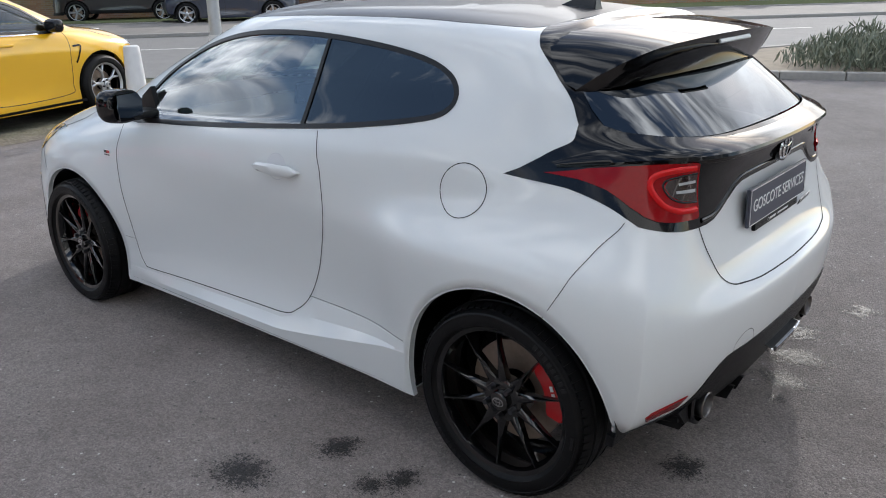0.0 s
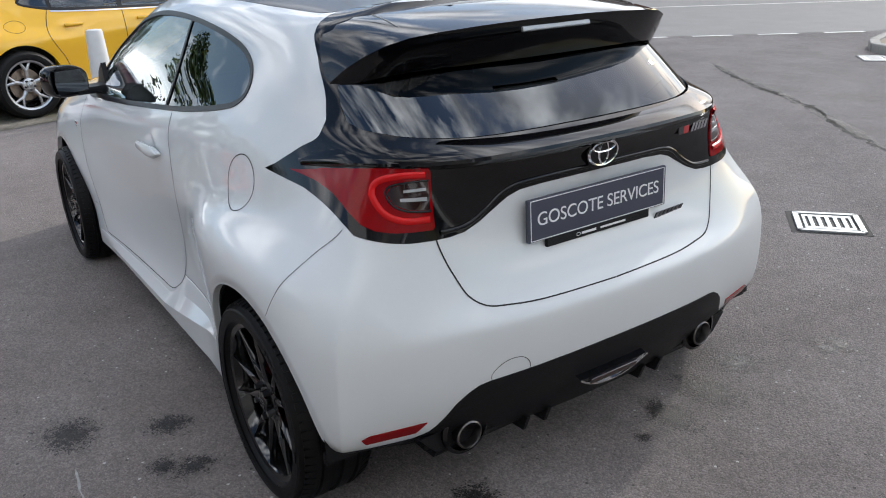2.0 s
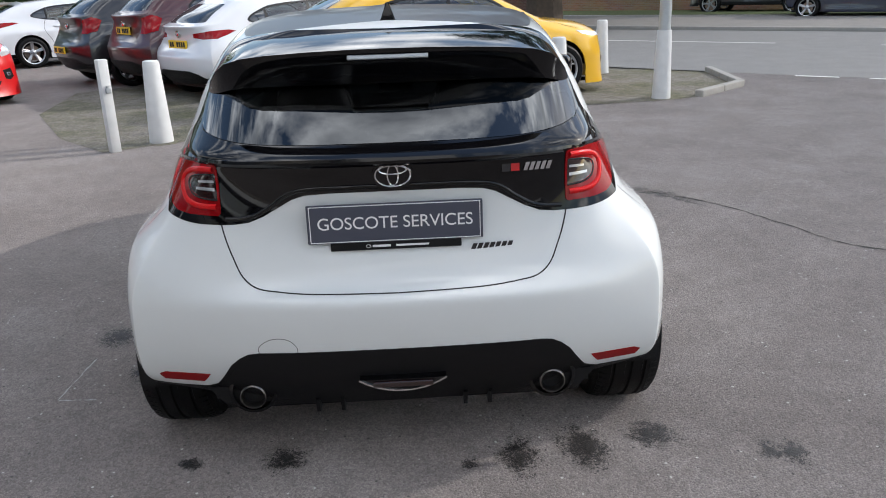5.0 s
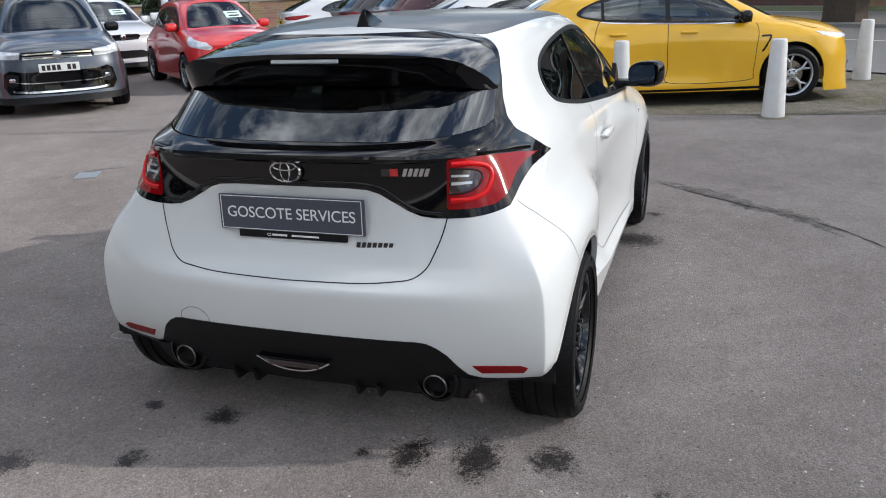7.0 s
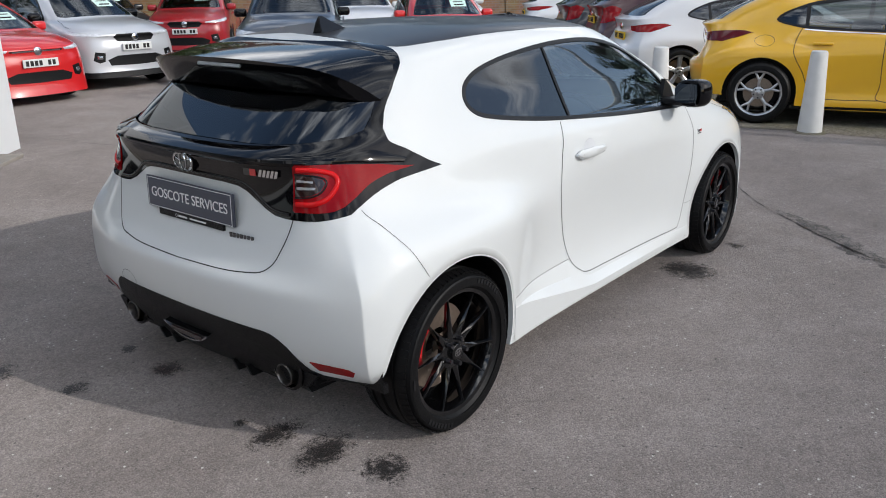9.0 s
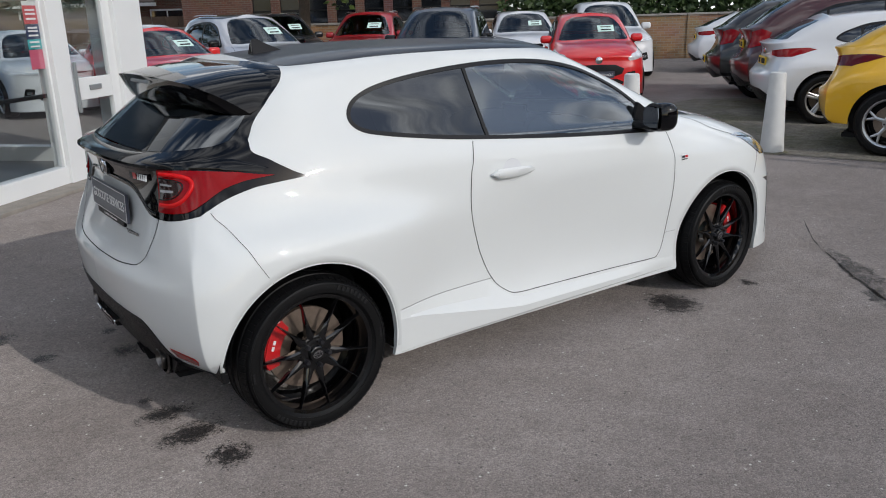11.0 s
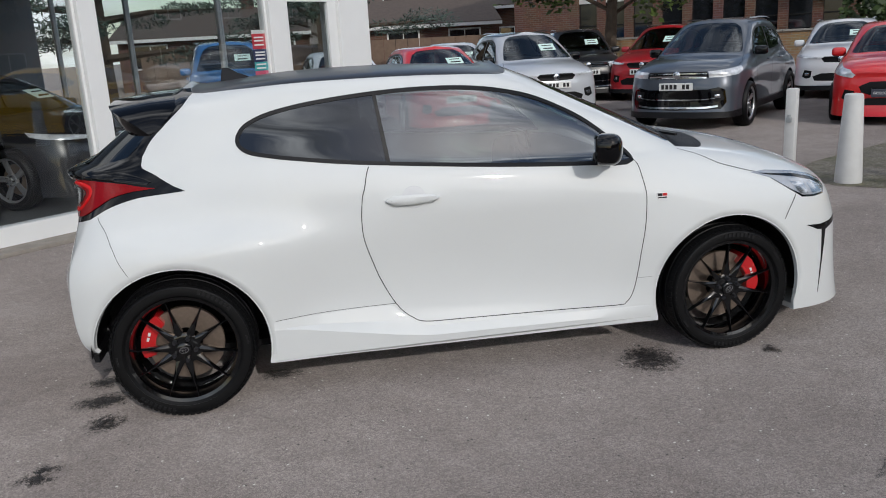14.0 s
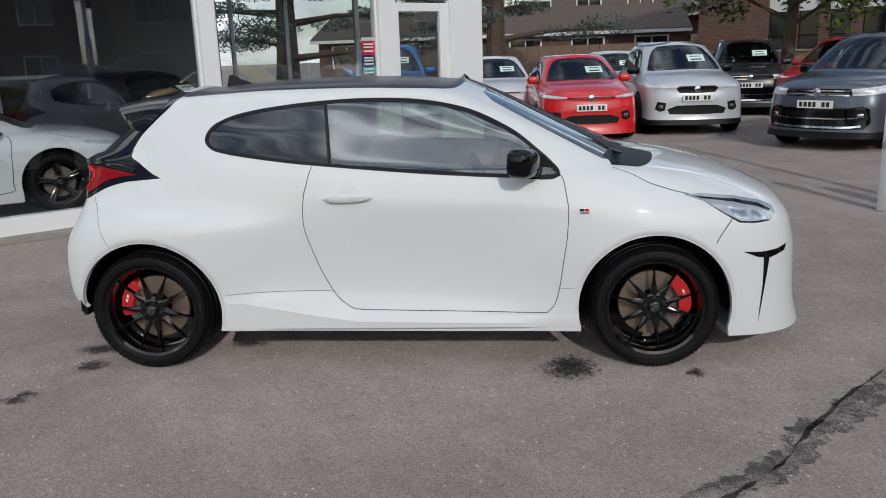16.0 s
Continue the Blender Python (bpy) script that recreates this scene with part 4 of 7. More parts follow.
def hatch_details(car, sk):
    # spoiler over the rear window
    ys = [0, .12, .25, .38, .46, .515, .555, .585, .605]
    xt = [-.29, -.287, -.277, -.262, -.243, -.215, -.168, -.115, -.066]
    zt = [1.352, 1.351, 1.347, 1.340, 1.331, 1.315, 1.288, 1.255, 1.219]
    xr = [.09, .09, .09, .095, .10, .09, .062, .028, -.030]
    zr = [1.392, 1.391, 1.387, 1.380, 1.372, 1.355, 1.330, 1.290, 1.232]
    xl = [-.225, -.223, -.218, -.208, -.192, -.168, -.132, -.095, -.058]
    zl = [1.240, 1.240, 1.240, 1.239, 1.236, 1.229, 1.218, 1.212, 1.210]
    sec = []
    for y, a, b, c, d, e, f in zip(ys, xt, zt, xr, zr, xl, zl):
        k = max(0, 1 - (y / .6) ** 4)
        sec.append([(c, y, d), ((a + c) / 2, y, (b + d) / 2 + .012 * k), (a + .03 * k, y, b + .006 * k), (a, y, b), (a + .004, y, b - .012 * k), (a + (e - a) * .35, y, b + (f - b) * .42), (e, y, f), (e + .10 * k + .02, y - .01 * (1 - k), f + .01)])
    bm = bmesh.new()
    full = [[(x, -y, z) for x, y, z in s] for s in reversed(sec[1:])] + sec
    rows = [[bm.verts.new(p) for p in s] for s in full]
    for A, B in zip(rows, rows[1:]):
        for i in range(len(A) - 1):
            bm.faces.new((A[i], A[i + 1], B[i + 1], B[i]))
    bm.faces.new(rows[0])
    bm.faces.new(list(reversed(rows[-1])))
    sp = part("spoiler", crisp(bm), M_GLOSSBLACK, car, "gloss black roof spoiler", True)
    bm = bmesh.new()
    box(bm, (.010, .25, .014), pose(-.280, 0, 1.326, 0, 20), .003)
    part("brake_lamp", bm, M_STEEL, sp)
    # aerial fin
    bm = bmesh.new()
    prof = [(.44, 1.40), (.36, 1.418), (.30, 1.448), (.255, 1.474), (.228, 1.477), (.222, 1.45), (.215, 1.40)]
    prism(bm, prof, -.019, .019)
    for v in bm.verts:
        v.co.y *= max(.25, 1.6 - (v.co.z - 1.405) / .05)
    bmesh.ops.bevel(bm, geom=list(bm.edges), offset=.004, segments=2, affect="EDGES")
    part("aerial_fin", bm, M_GLOSSBLACK, car, "black shark-fin aerial", True)
    # door mirrors and handles
    for s in (1, -1):
        bm = bmesh.new()
        bmesh.ops.create_uvsphere(bm, u_segments=28, v_segments=18, radius=1)
        for v in bm.verts:
            x, y, z = v.co
            k = 0.68
            sq = lambda t: math.copysign(abs(t) ** k, t)
            v.co = (max(sq(x), -.5) * .072, sq(y) * .098, sq(z) * (.070 + .008 * y) + .008 * y)
        bm.transform(pose(1.915, s * .935, 1.043, 0, 0, 24 * s) @ Matrix.Diagonal((1, s, 1, 1)))
        bmesh.ops.recalc_face_normals(bm, faces=bm.faces)
        mr = part("door_mirror", bm, M_GLOSSBLACK, car, "gloss black door mirror", True)
        bm = bmesh.new()
        prism(bm, [(-.076, -.045), (.070, -.053), (.080, 0), (.071, .052), (-.055, .048), (-.081, .018)], -.048, -.044, "yz")
        bm.transform(pose(1.915, s * .935, 1.043, 0, 0, 24 * s) @ Matrix.Diagonal((1, s, 1, 1)))
        part("mirror_glass", bm, M_MIRROR, mr)
        bm = bmesh.new()
        box(bm, (.10, .16, .035), pose(1.955, s * .83, .990, 0, 0, 10 * s), .012)
        part("mirror_arm", bm, M_TRIM, mr, "", True)
        bm = bmesh.new()
        prism(bm, [(1.92, .962), (2.115, .955), (2.03, 1.055), (1.955, 1.10)], s * .742, s * .765)
        part("mirror_sail", bm, M_TRIM, car)
        # handle: a bar with rounded ends over a flat disc in place of the cup
        uv = np.array([sk.find(("s", x, .874)) for x in np.linspace(.930, 1.172, 9)])
        P, N = sk.at(uv), sk.normal(uv)
        bm = bmesh.new()
        rows = []
        for i, (p, n) in enumerate(zip(P, N)):
            f = i / 8
            w = (.019 * (1 - (2 * f - 1) ** 10) ** .5 + .003) * (1 - .35 * max(0, f - .5) / .5)
            o = .010 + .013 * math.sin(math.pi * f) ** .5
            c = p + n * o
            up = np.array((0, 0, 1.0))
            rows.append([bm.verts.new(tuple((c + n * a * .013 + up * b * w) * (1, s, 1))) for a, b in ((1, -.5), (1, .5), (.4, 1), (-.6, .9), (-1, 0), (-.6, -.9), (.4, -1))])
        for A, B in zip(rows, rows[1:]):
            for i in range(7):
                bm.faces.new((A[i], A[(i + 1) % 7], B[(i + 1) % 7], B[i]))
        bm.faces.new(rows[0])
        bm.faces.new(list(reversed(rows[-1])))
        hd = part("door_handle", bm, M_WHITE, car, "", True)
        bm = bmesh.new()
        tube(bm, .0075, .0075, .003, Matrix.Translation(tuple((P[1] + N[1] * .0265) * (1, s, 1))) @ Matrix.Rotation(math.pi / 2, 4, "X"), 16)
        part("key_cylinder", bm, M_STEEL, hd)
        uvc = np.array([sk.find(("s", 1.055 + .052 * math.cos(a), .889 + .04 * math.sin(a))) for a in np.linspace(0, 2 * math.pi, 25)[:-1]])
        Pc = sk.at(uvc) + sk.normal(uvc) * .0012
        link_mesh("handle_cup", Pc * (1, s, 1), [list(range(24)) if s > 0 else list(range(23, -1, -1))], M_CARWHITE, hd)
        # fender badge
        q = sk.at(np.array([sk.find(("s", 2.212, .797))]))[0]
        bm = bmesh.new()
        box(bm, (.048, .005, .026), pose(q[0], s * q[1], q[2]))
        fb = part("fender_badge", bm, M_WHITEPLASTIC, car)
        for nm, w, hh, dx, dz, mt in (("badge_black", .022, .013, -.012 * s, .005, M_CARBLACK), ("badge_red", .022, .013, .012 * s, .005, M_CALIPER), ("badge_foot", .044, .006, 0, -.009, M_CARBLACK)):
            bm = bmesh.new()
            box(bm, (w, .007, hh), pose(q[0] - dx, s * q[1], q[2] + dz))
            part(nm, bm, mt, fb)
    # greyer ring on the flush skin, painting the soft shading round the handle cup
    seam(car, sk, [("s", 1.055 + .052 * math.cos(a), .882 + .048 * math.sin(a)) for a in np.linspace(0, 2 * math.pi, 17)[:-1]], "handle_cup_shade_ring", .0024, True, M_CARSILVER)
    # rear plate with its holder, letters and dealer strip
    pm = pose(sk.at(np.array([sk.find(("r", .2, .84))]))[0][0] - .022, 0, .853) @ Matrix.Rotation(radians(2), 4, "Y")
    bm = bmesh.new()
    box(bm, (.012, .534, .120), Matrix(), .003)
    pl = part("number_plate", bm, M_PLATE, car, "slate grey dealer plate with white letters")
    pl.matrix_basis = pm
    bm = bmesh.new()
    for a, b, c, d in ((0, .0555, .518, .0022), (0, -.0555, .518, .0022), (.258, 0, .0022, .111), (-.258, 0, .0022, .111)):
        box(bm, (.0014, c, d), pose(-.0064, a, b))
    part("plate_border", bm, M_WHITEPLASTIC, pl)
    text_mesh(pl, "GOSCOTE SERVICES", .0535, Matrix.Translation((-.0066, 0, 0)) @ REAR, M_WHITEPLASTIC, .0006, "lettering", 0, 0, .98)
    bm = bmesh.new()
    box(bm, (.012, .40, .028), pose(.002, 0, -.071), .002)
    st = part("plate_holder", bm, M_PLASTIC, pl, "black dealer strip")
    bm = bmesh.new()
    ellipse_ring(bm, .008, .0055, .0015, .0005, Matrix.Translation((-.0048, .085, -.0725)) @ REAR)
    box(bm, (.0008, .055, .007), pose(-.0046, .045, -.0725))
    box(bm, (.0008, .10, .006), pose(-.0046, -.05, -.0725))
    part("strip_print", bm, M_WHITEPLASTIC, st)
    # tailgate emblem and badges
    lm = Matrix.Translation((sk.at(np.array([sk.find(("r", .001, 1.0))]))[0][0] - .012, 0, 1.0)) @ Matrix.Rotation(radians(-4), 4, "Y") @ REAR
    bm = bmesh.new()
    prism(bm, [(.062 * math.cos(2 * math.pi * i / 32), .045 * math.sin(2 * math.pi * i / 32)) for i in range(32)], -.02, .0, "xy")
    bm.transform(lm)
    em = part("emblem", bm, M_GLOSSBLACK, car, "chrome oval emblem on black disc")
    for a, b, w, up in ((.057, .0395, .0065, 0), (.020, .036, .0058, 0), (.044, .0165, .0055, .016)):
        bm = bmesh.new()
        ellipse_ring(bm, a, b, w, .004, lm @ Matrix.Translation((0, up, 0)))
        part("emblem_ring", bm, M_CHROME, em, "", True)
    gm = Matrix.Translation((sk.at(np.array([sk.find(("r", .40, 1.003))]))[0][0] - .010, -.355, 1.003)) @ Matrix.Rotation(radians(-3), 4, "Y") @ Matrix.Rotation(radians(8), 4, "Z") @ REAR
    bm = bmesh.new()
    box(bm, (.026, .024, .003), gm @ Matrix.Translation((.014, 0, 0)))
    rb = part("rear_badge", bm, M_CALIPER, car, "red and chrome badge")
    bm = bmesh.new()
    box(bm, (.026, .024, .003), gm @ Matrix.Translation((-.014, 0, 0)))
    box(bm, (.018, .003, .0036), gm @ Matrix.Translation((-.014, .005, 0)))
    part("badge_dark", bm, M_CARBLACK, rb)
    slant_bars(rb, 5, .088, .025, gm @ Matrix.Translation((.085, 0, 0)), M_CHROME)
    tm = Matrix.Translation((sk.at(np.array([sk.find(("r", .295, .765))]))[0][0] - .003, -.295, .765)) @ Matrix.Rotation(radians(-16), 4, "Y") @ Matrix.Rotation(radians(3), 4, "Z") @ REAR
    bm = bmesh.new()
    box(bm, (.13, .003, .002), tm @ Matrix.Translation((0, -.009, 0)))
    tb = part("trim_badge", bm, M_CARBLACK, car, "small black trim badge")
    slant_bars(tb, 7, .13, .019, tm, M_CARBLACK)
    # the sharp lip of the ledge between the lamps
    def line(pts):
        uv = np.array(dense(sk, pts, False, 8))
        P, N = sk.at(uv), sk.normal(uv)
        for _ in range(30):
            for a in (P, N):
                b = a.copy()
                a[1:-1] = (b[:-2] + 2 * b[1:-1] + b[2:]) / 4
                a[0] = (b[0] + (b[0] + b[1] * (1, -1, 1)) / 2) / 2
                a[0, 1] = 0
        return P, N
    P, N = line(R_((0.001, 1.052), (.2, 1.052), (.38, 1.053), (.50, 1.050)) + S_((-.33, 1.042), (-.20, 1.030), (-.08, 1.012)))
    Q, M = line(R_((0.001, 1.076), (.2, 1.077), (.38, 1.083), (.50, 1.093)) + S_((-.27, 1.088), (-.16, 1.064), (-.06, 1.027)))
    n = len(P)
    up = np.array((0, 0, 1.0))
    k = np.array([min(1, 1.6 * (n - 1 - i) / n) for i in range(n)])[:, None]
    top = P + N * .016 * k + up * .006
    foot = Q + M * .003
    rows = [foot - M * .01, foot, foot + (top - foot) * .35 + up * .003, foot + (top - foot) * .7 + up * .003, top, P + N * .019 * k - up * .003, P + N * .012 * k - up * .013, P - N * .004 - up * .022]
    bm = bmesh.new()
    for fl in (1, -1):
        vs = [[bm.verts.new(tuple(p * (1, fl, 1))) for p in r] for r in rows]
        for A, B in zip(vs, vs[1:]):
            for i in range(n - 1):
                bm.faces.new((A[i], A[i + 1], B[i + 1], B[i]))
    bmesh.ops.remove_doubles(bm, verts=bm.verts, dist=1e-4)
    part("tail_ledge", crisp(bm, 24), M_GLOSSBLACK, car, "", True)
    # lower bumper: exhausts, fog lamp, fins
    for s in (1, -1):
        bm = lathe([(.038, -.012), (.042, -.009), (.043, .16), (.036, .16), (.035, -.007), (.038, -.012)], 32)
        bm.transform(pose(-.478, s * .485, .292) @ Matrix.Rotation(radians(-90), 4, "Z"))
        ex = part("exhaust_tip", bm, M_EXHAUST, car, "round steel exhaust tip", True)
        bm = lathe([(.0001, .03), (.036, .03)], 24)
        bm.transform(pose(-.478, s * .485, .292) @ Matrix.Rotation(radians(-90), 4, "Z"))
        part("exhaust_inside", bm, M_GAP, ex)
        bm = lathe([(.066, -.005), (.078, .0), (.078, .10), (.066, .10)], 28)
        bm.transform(pose(-.47, s * .485, .305) @ Matrix.Rotation(radians(-90), 4, "Z"))
        part("exhaust_surround", bm, M_GLOSSBLACK, car, "", True)
    bm = bmesh.new()
    smile = [(y, -.022 + .046 * (abs(y) / .136) ** 2.2) for y in np.linspace(-.136, .136, 13)]
    prism(bm, smile + [(.11, .022), (-.11, .022)], -.012, .02, "yz")
    bm.transform(pose(-.535, 0, .345, 0, -14))
    fl = part("fog_lamp", bm, M_GLOSSBLACK, car, "chrome-edged rear fog lamp")
    bm = bmesh.new()
    for a, b in zip(smile, smile[1:]):
        L = math.hypot(b[0] - a[0], b[1] - a[1])
        box(bm, (.005, L + .003, .006), pose(-.535, 0, .345, 0, -14) @ pose(-.0135, (a[0] + b[0]) / 2, (a[1] + b[1]) / 2, math.degrees(math.atan2(b[1] - a[1], b[0] - a[0]))))
    part("fog_trim", bm, M_CHROME, fl)
    bm = bmesh.new()
    box(bm, (.02, .19, .020), pose(-.545, 0, .347, 0, -14), .004)
    part("fog_lens", bm, M_REDDARK, fl)
    bm = bmesh.new()
    prism(bm, [(-.46, .32), (-.462, .262), (-.445, .236), (-.30, .228), (-.30, .32)], -.63, .63)
    for v in bm.verts:
        if v.co.z < .27:
            v.co.y *= .92
    part("rear_valance", bm, M_PLASTIC, car, "black lower valance")
    for y in (-.28, -.20, .20, .28):
        bm = bmesh.new()
        prism(bm, [(-.495, .272), (-.475, .220), (-.38, .214), (-.38, .262)], y - .006, y + .006)
        part("diffuser_fin", bm, M_PLASTIC, car)
    bm = bmesh.new()
    prism(bm, [(2.93, -.86), (3.08, -.82), (3.26, -.68), (3.40, -.36), (3.43, 0), (3.40, .36), (3.26, .68), (3.08, .82), (2.93, .86), (2.9, .6), (2.9, -.6)], .150, .178, "xy")
    part("front_splitter", bm, M_WHITE, car)
    # wipers at the windscreen foot
    bm = bmesh.new()
    box(bm, (.014, .60, .012), pose(2.37, -.28, 1.035, 0, 0, 10))
    part("wiper", bm, M_TRIM, car)


white_hatchback()

# ---- ground ----
def ground_material():
    m = bpy.data.materials.new("worn_tarmac")
    m.use_nodes = True
    nt = m.node_tree
    b = nt.nodes["Principled BSDF"]
    tc = nt.nodes.new("ShaderNodeTexCoord")

    def nz(scale, detail=5, rough=.6):
        n = nt.nodes.new("ShaderNodeTexNoise")
        n.inputs["Scale"].default_value, n.inputs["Detail"].default_value, n.inputs["Roughness"].default_value = scale, detail, rough
        nt.links.new(tc.outputs["Object"], n.inputs["Vector"])
        return n.outputs["Fac"]

    def ramp(src, a, b_, ca, cb):
        r = nt.nodes.new("ShaderNodeValToRGB")
        r.color_ramp.elements[0].position, r.color_ramp.elements[1].position = a, b_
        r.color_ramp.elements[0].color, r.color_ramp.elements[1].color = (*ca, 1), (*cb, 1)
        nt.links.new(src, r.inputs["Fac"])
        return r.outputs["Color"]

    def mix(kind, fac, a, c):
        x = nt.nodes.new("ShaderNodeMixRGB")
        x.blend_type = kind
        x.inputs[0].default_value = fac
        nt.links.new(a, x.inputs[1])
        nt.links.new(c, x.inputs[2])
        return x.outputs["Color"]
    base = ramp(nz(.45, 6), .30, .72, (.222, .197, .189), (.300, .271, .260))
    speck = ramp(nz(190, 3, .75), .34, .66, (.62, .62, .62), (1.34, 1.33, 1.31))
    col = mix("MULTIPLY", 1, base, speck)
    vo = nt.nodes.new("ShaderNodeTexVoronoi")
    vo.inputs["Scale"].default_value = 120
    nt.links.new(tc.outputs["Object"], vo.inputs["Vector"])
    sx = nt.nodes.new("ShaderNodeSeparateXYZ")
    nt.links.new(vo.outputs["Color"], sx.inputs[0])
    stone = ramp(sx.outputs[0], .05, .95, (.80, .80, .80), (1.20, 1.19, 1.18))
    col = mix("MULTIPLY", 1, col, stone)
    patch = ramp(nz(1.6, 5, .6), .36, .64, (.90, .89, .88), (1.05, 1.05, 1.05))
    col = mix("MULTIPLY", 1, col, patch)
    wear = ramp(nz(7, 9, .75), .38, .66, (.90, .90, .90), (1.05, 1.05, 1.05))
    col = mix("MULTIPLY", 1, col, wear)
    v2 = nt.nodes.new("ShaderNodeTexVoronoi")
    v2.inputs["Scale"].default_value = 26
    nt.links.new(tc.outputs["Object"], v2.inputs["Vector"])
    s2 = nt.nodes.new("ShaderNodeSeparateXYZ")
    nt.links.new(v2.outputs["Color"], s2.inputs[0])
    near, rare = nt.nodes.new("ShaderNodeMath"), nt.nodes.new("ShaderNodeMath")
    near.operation, rare.operation = "LESS_THAN", "GREATER_THAN"
    near.inputs[1].default_value, rare.inputs[1].default_value = .13, .62
    nt.links.new(v2.outputs["Distance"], near.inputs[0])
    nt.links.new(s2.outputs[1], rare.inputs[0])
    both = nt.nodes.new("ShaderNodeMath")
    both.operation = "MULTIPLY"
    nt.links.new(near.outputs[0], both.inputs[0])
    nt.links.new(rare.outputs[0], both.inputs[1])
    chip = ramp(s2.outputs[2], .35, .45, (.10, .095, .09), (.55, .53, .50))
    cm = nt.nodes.new("ShaderNodeMixRGB")
    nt.links.new(both.outputs[0], cm.inputs[0])
    nt.links.new(col, cm.inputs[1])
    nt.links.new(chip, cm.inputs[2])
    col = cm.outputs["Color"]
    nt.links.new(col, b.inputs["Base Color"])
    b.inputs["Roughness"].default_value = .85
    b.inputs["Specular IOR Level"].default_value = .14
    b.inputs["Diffuse Roughness"].default_value = 1.0
    bp = nt.nodes.new("ShaderNodeBump")
    bp.inputs["Strength"].default_value, bp.inputs["Distance"].default_value = .5, .006
    hs = nt.nodes.new("ShaderNodeMath")
    hs.operation = "SUBTRACT"
    nt.links.new(nz(230, 3), hs.inputs[0])
    nt.links.new(vo.outputs["Distance"], hs.inputs[1])
    nt.links.new(hs.outputs[0], bp.inputs["Height"])
    nt.links.new(bp.outputs["Normal"], b.inputs["Normal"])
    return m


M_TARMAC = ground_material()
g = link_mesh("ground", [(-300, -300, 0), (300, -300, 0), (300, 300, 0), (-300, 300, 0)], [(0, 1, 2, 3)], M_TARMAC)
tagged(g, "grey worn tarmac forecourt with oil spots", "ground", "", "structure")


# ---- forecourt details ----
def flat(name, pts, z, mat, label="", parent=None, kind="", category=""):
    ob = link_mesh(name, [(x, y, z) for x, y in pts], [list(range(len(pts)))], mat, parent)
    tagged(ob, label, category, "", kind)
    return ob


def blot(cx, cy, rx, ry, turn, seed, n=40, rough=.35):
    """An irregular patch outline."""
    rnd = random.Random(seed)
    ph = [rnd.uniform(0, 6.28) for _ in range(8)]
    out = []
    for i in range(n):
        a = 2 * math.pi * i / n
        r = 1 + rough * sum(math.sin((k + 2) * a + ph[k]) / (k + 1.5) for k in range(8)) * .6
        x, y = rx * r * math.cos(a), ry * r * math.sin(a)
        c, s = math.cos(turn), math.sin(turn)
        out.append((cx + x * c - y * s, cy + x * s + y * c))
    return out


def stain(name, color, rough, scale, round_=True, cover=.5):
    """A stain with a ragged, speckled edge that lets the tarmac show through."""
    m = plain(name, color, rough, noise_amt=.4, scale=60, bump=.5, bump_scale=230)
    nt = m.node_tree
    b = nt.nodes["Principled BSDF"]
    tc = nt.nodes.new("ShaderNodeTexCoord")

    def math_(op, a, c):
        n = nt.nodes.new("ShaderNodeMath")
        n.operation = op
        for k, v in enumerate((a, c)):
            if isinstance(v, (int, float)):
                n.inputs[k].default_value = v
            else:
                nt.links.new(v, n.inputs[k])
        return n.outputs[0]

    def nz(s, d):
        n = nt.nodes.new("ShaderNodeTexNoise")
        n.inputs["Scale"].default_value, n.inputs["Detail"].default_value, n.inputs["Roughness"].default_value = s, d, .7
        nt.links.new(tc.outputs["Object"], n.inputs["Vector"])
        return n.outputs["Fac"]
    f = math_("ADD", math_("MULTIPLY", nz(scale, 5), 1.5), math_("MULTIPLY", nz(170, 3), 2.0))
    if round_:
        sub = nt.nodes.new("ShaderNodeVectorMath")
        sub.operation = "SUBTRACT"
        sub.inputs[1].default_value = (.5, .5, .0)
        nt.links.new(tc.outputs["Generated"], sub.inputs[0])
        fl = nt.nodes.new("ShaderNodeVectorMath")
        fl.operation = "MULTIPLY"
        fl.inputs[1].default_value = (1, 1, 0)
        nt.links.new(sub.outputs[0], fl.inputs[0])
        ln = nt.nodes.new("ShaderNodeVectorMath")
        ln.operation = "LENGTH"
        nt.links.new(fl.outputs[0], ln.inputs[0])
        f = math_("SUBTRACT", f, math_("MULTIPLY", ln.outputs["Value"], 1.5))
    mr = nt.nodes.new("ShaderNodeMapRange")
    mr.inputs["From Min"].default_value, mr.inputs["From Max"].default_value, mr.inputs["To Max"].default_value = cover + .12, cover + .20, .80
    nt.links.new(f, mr.inputs["Value"])
    nt.links.new(mr.outputs["Result"], b.inputs["Alpha"])
    return m


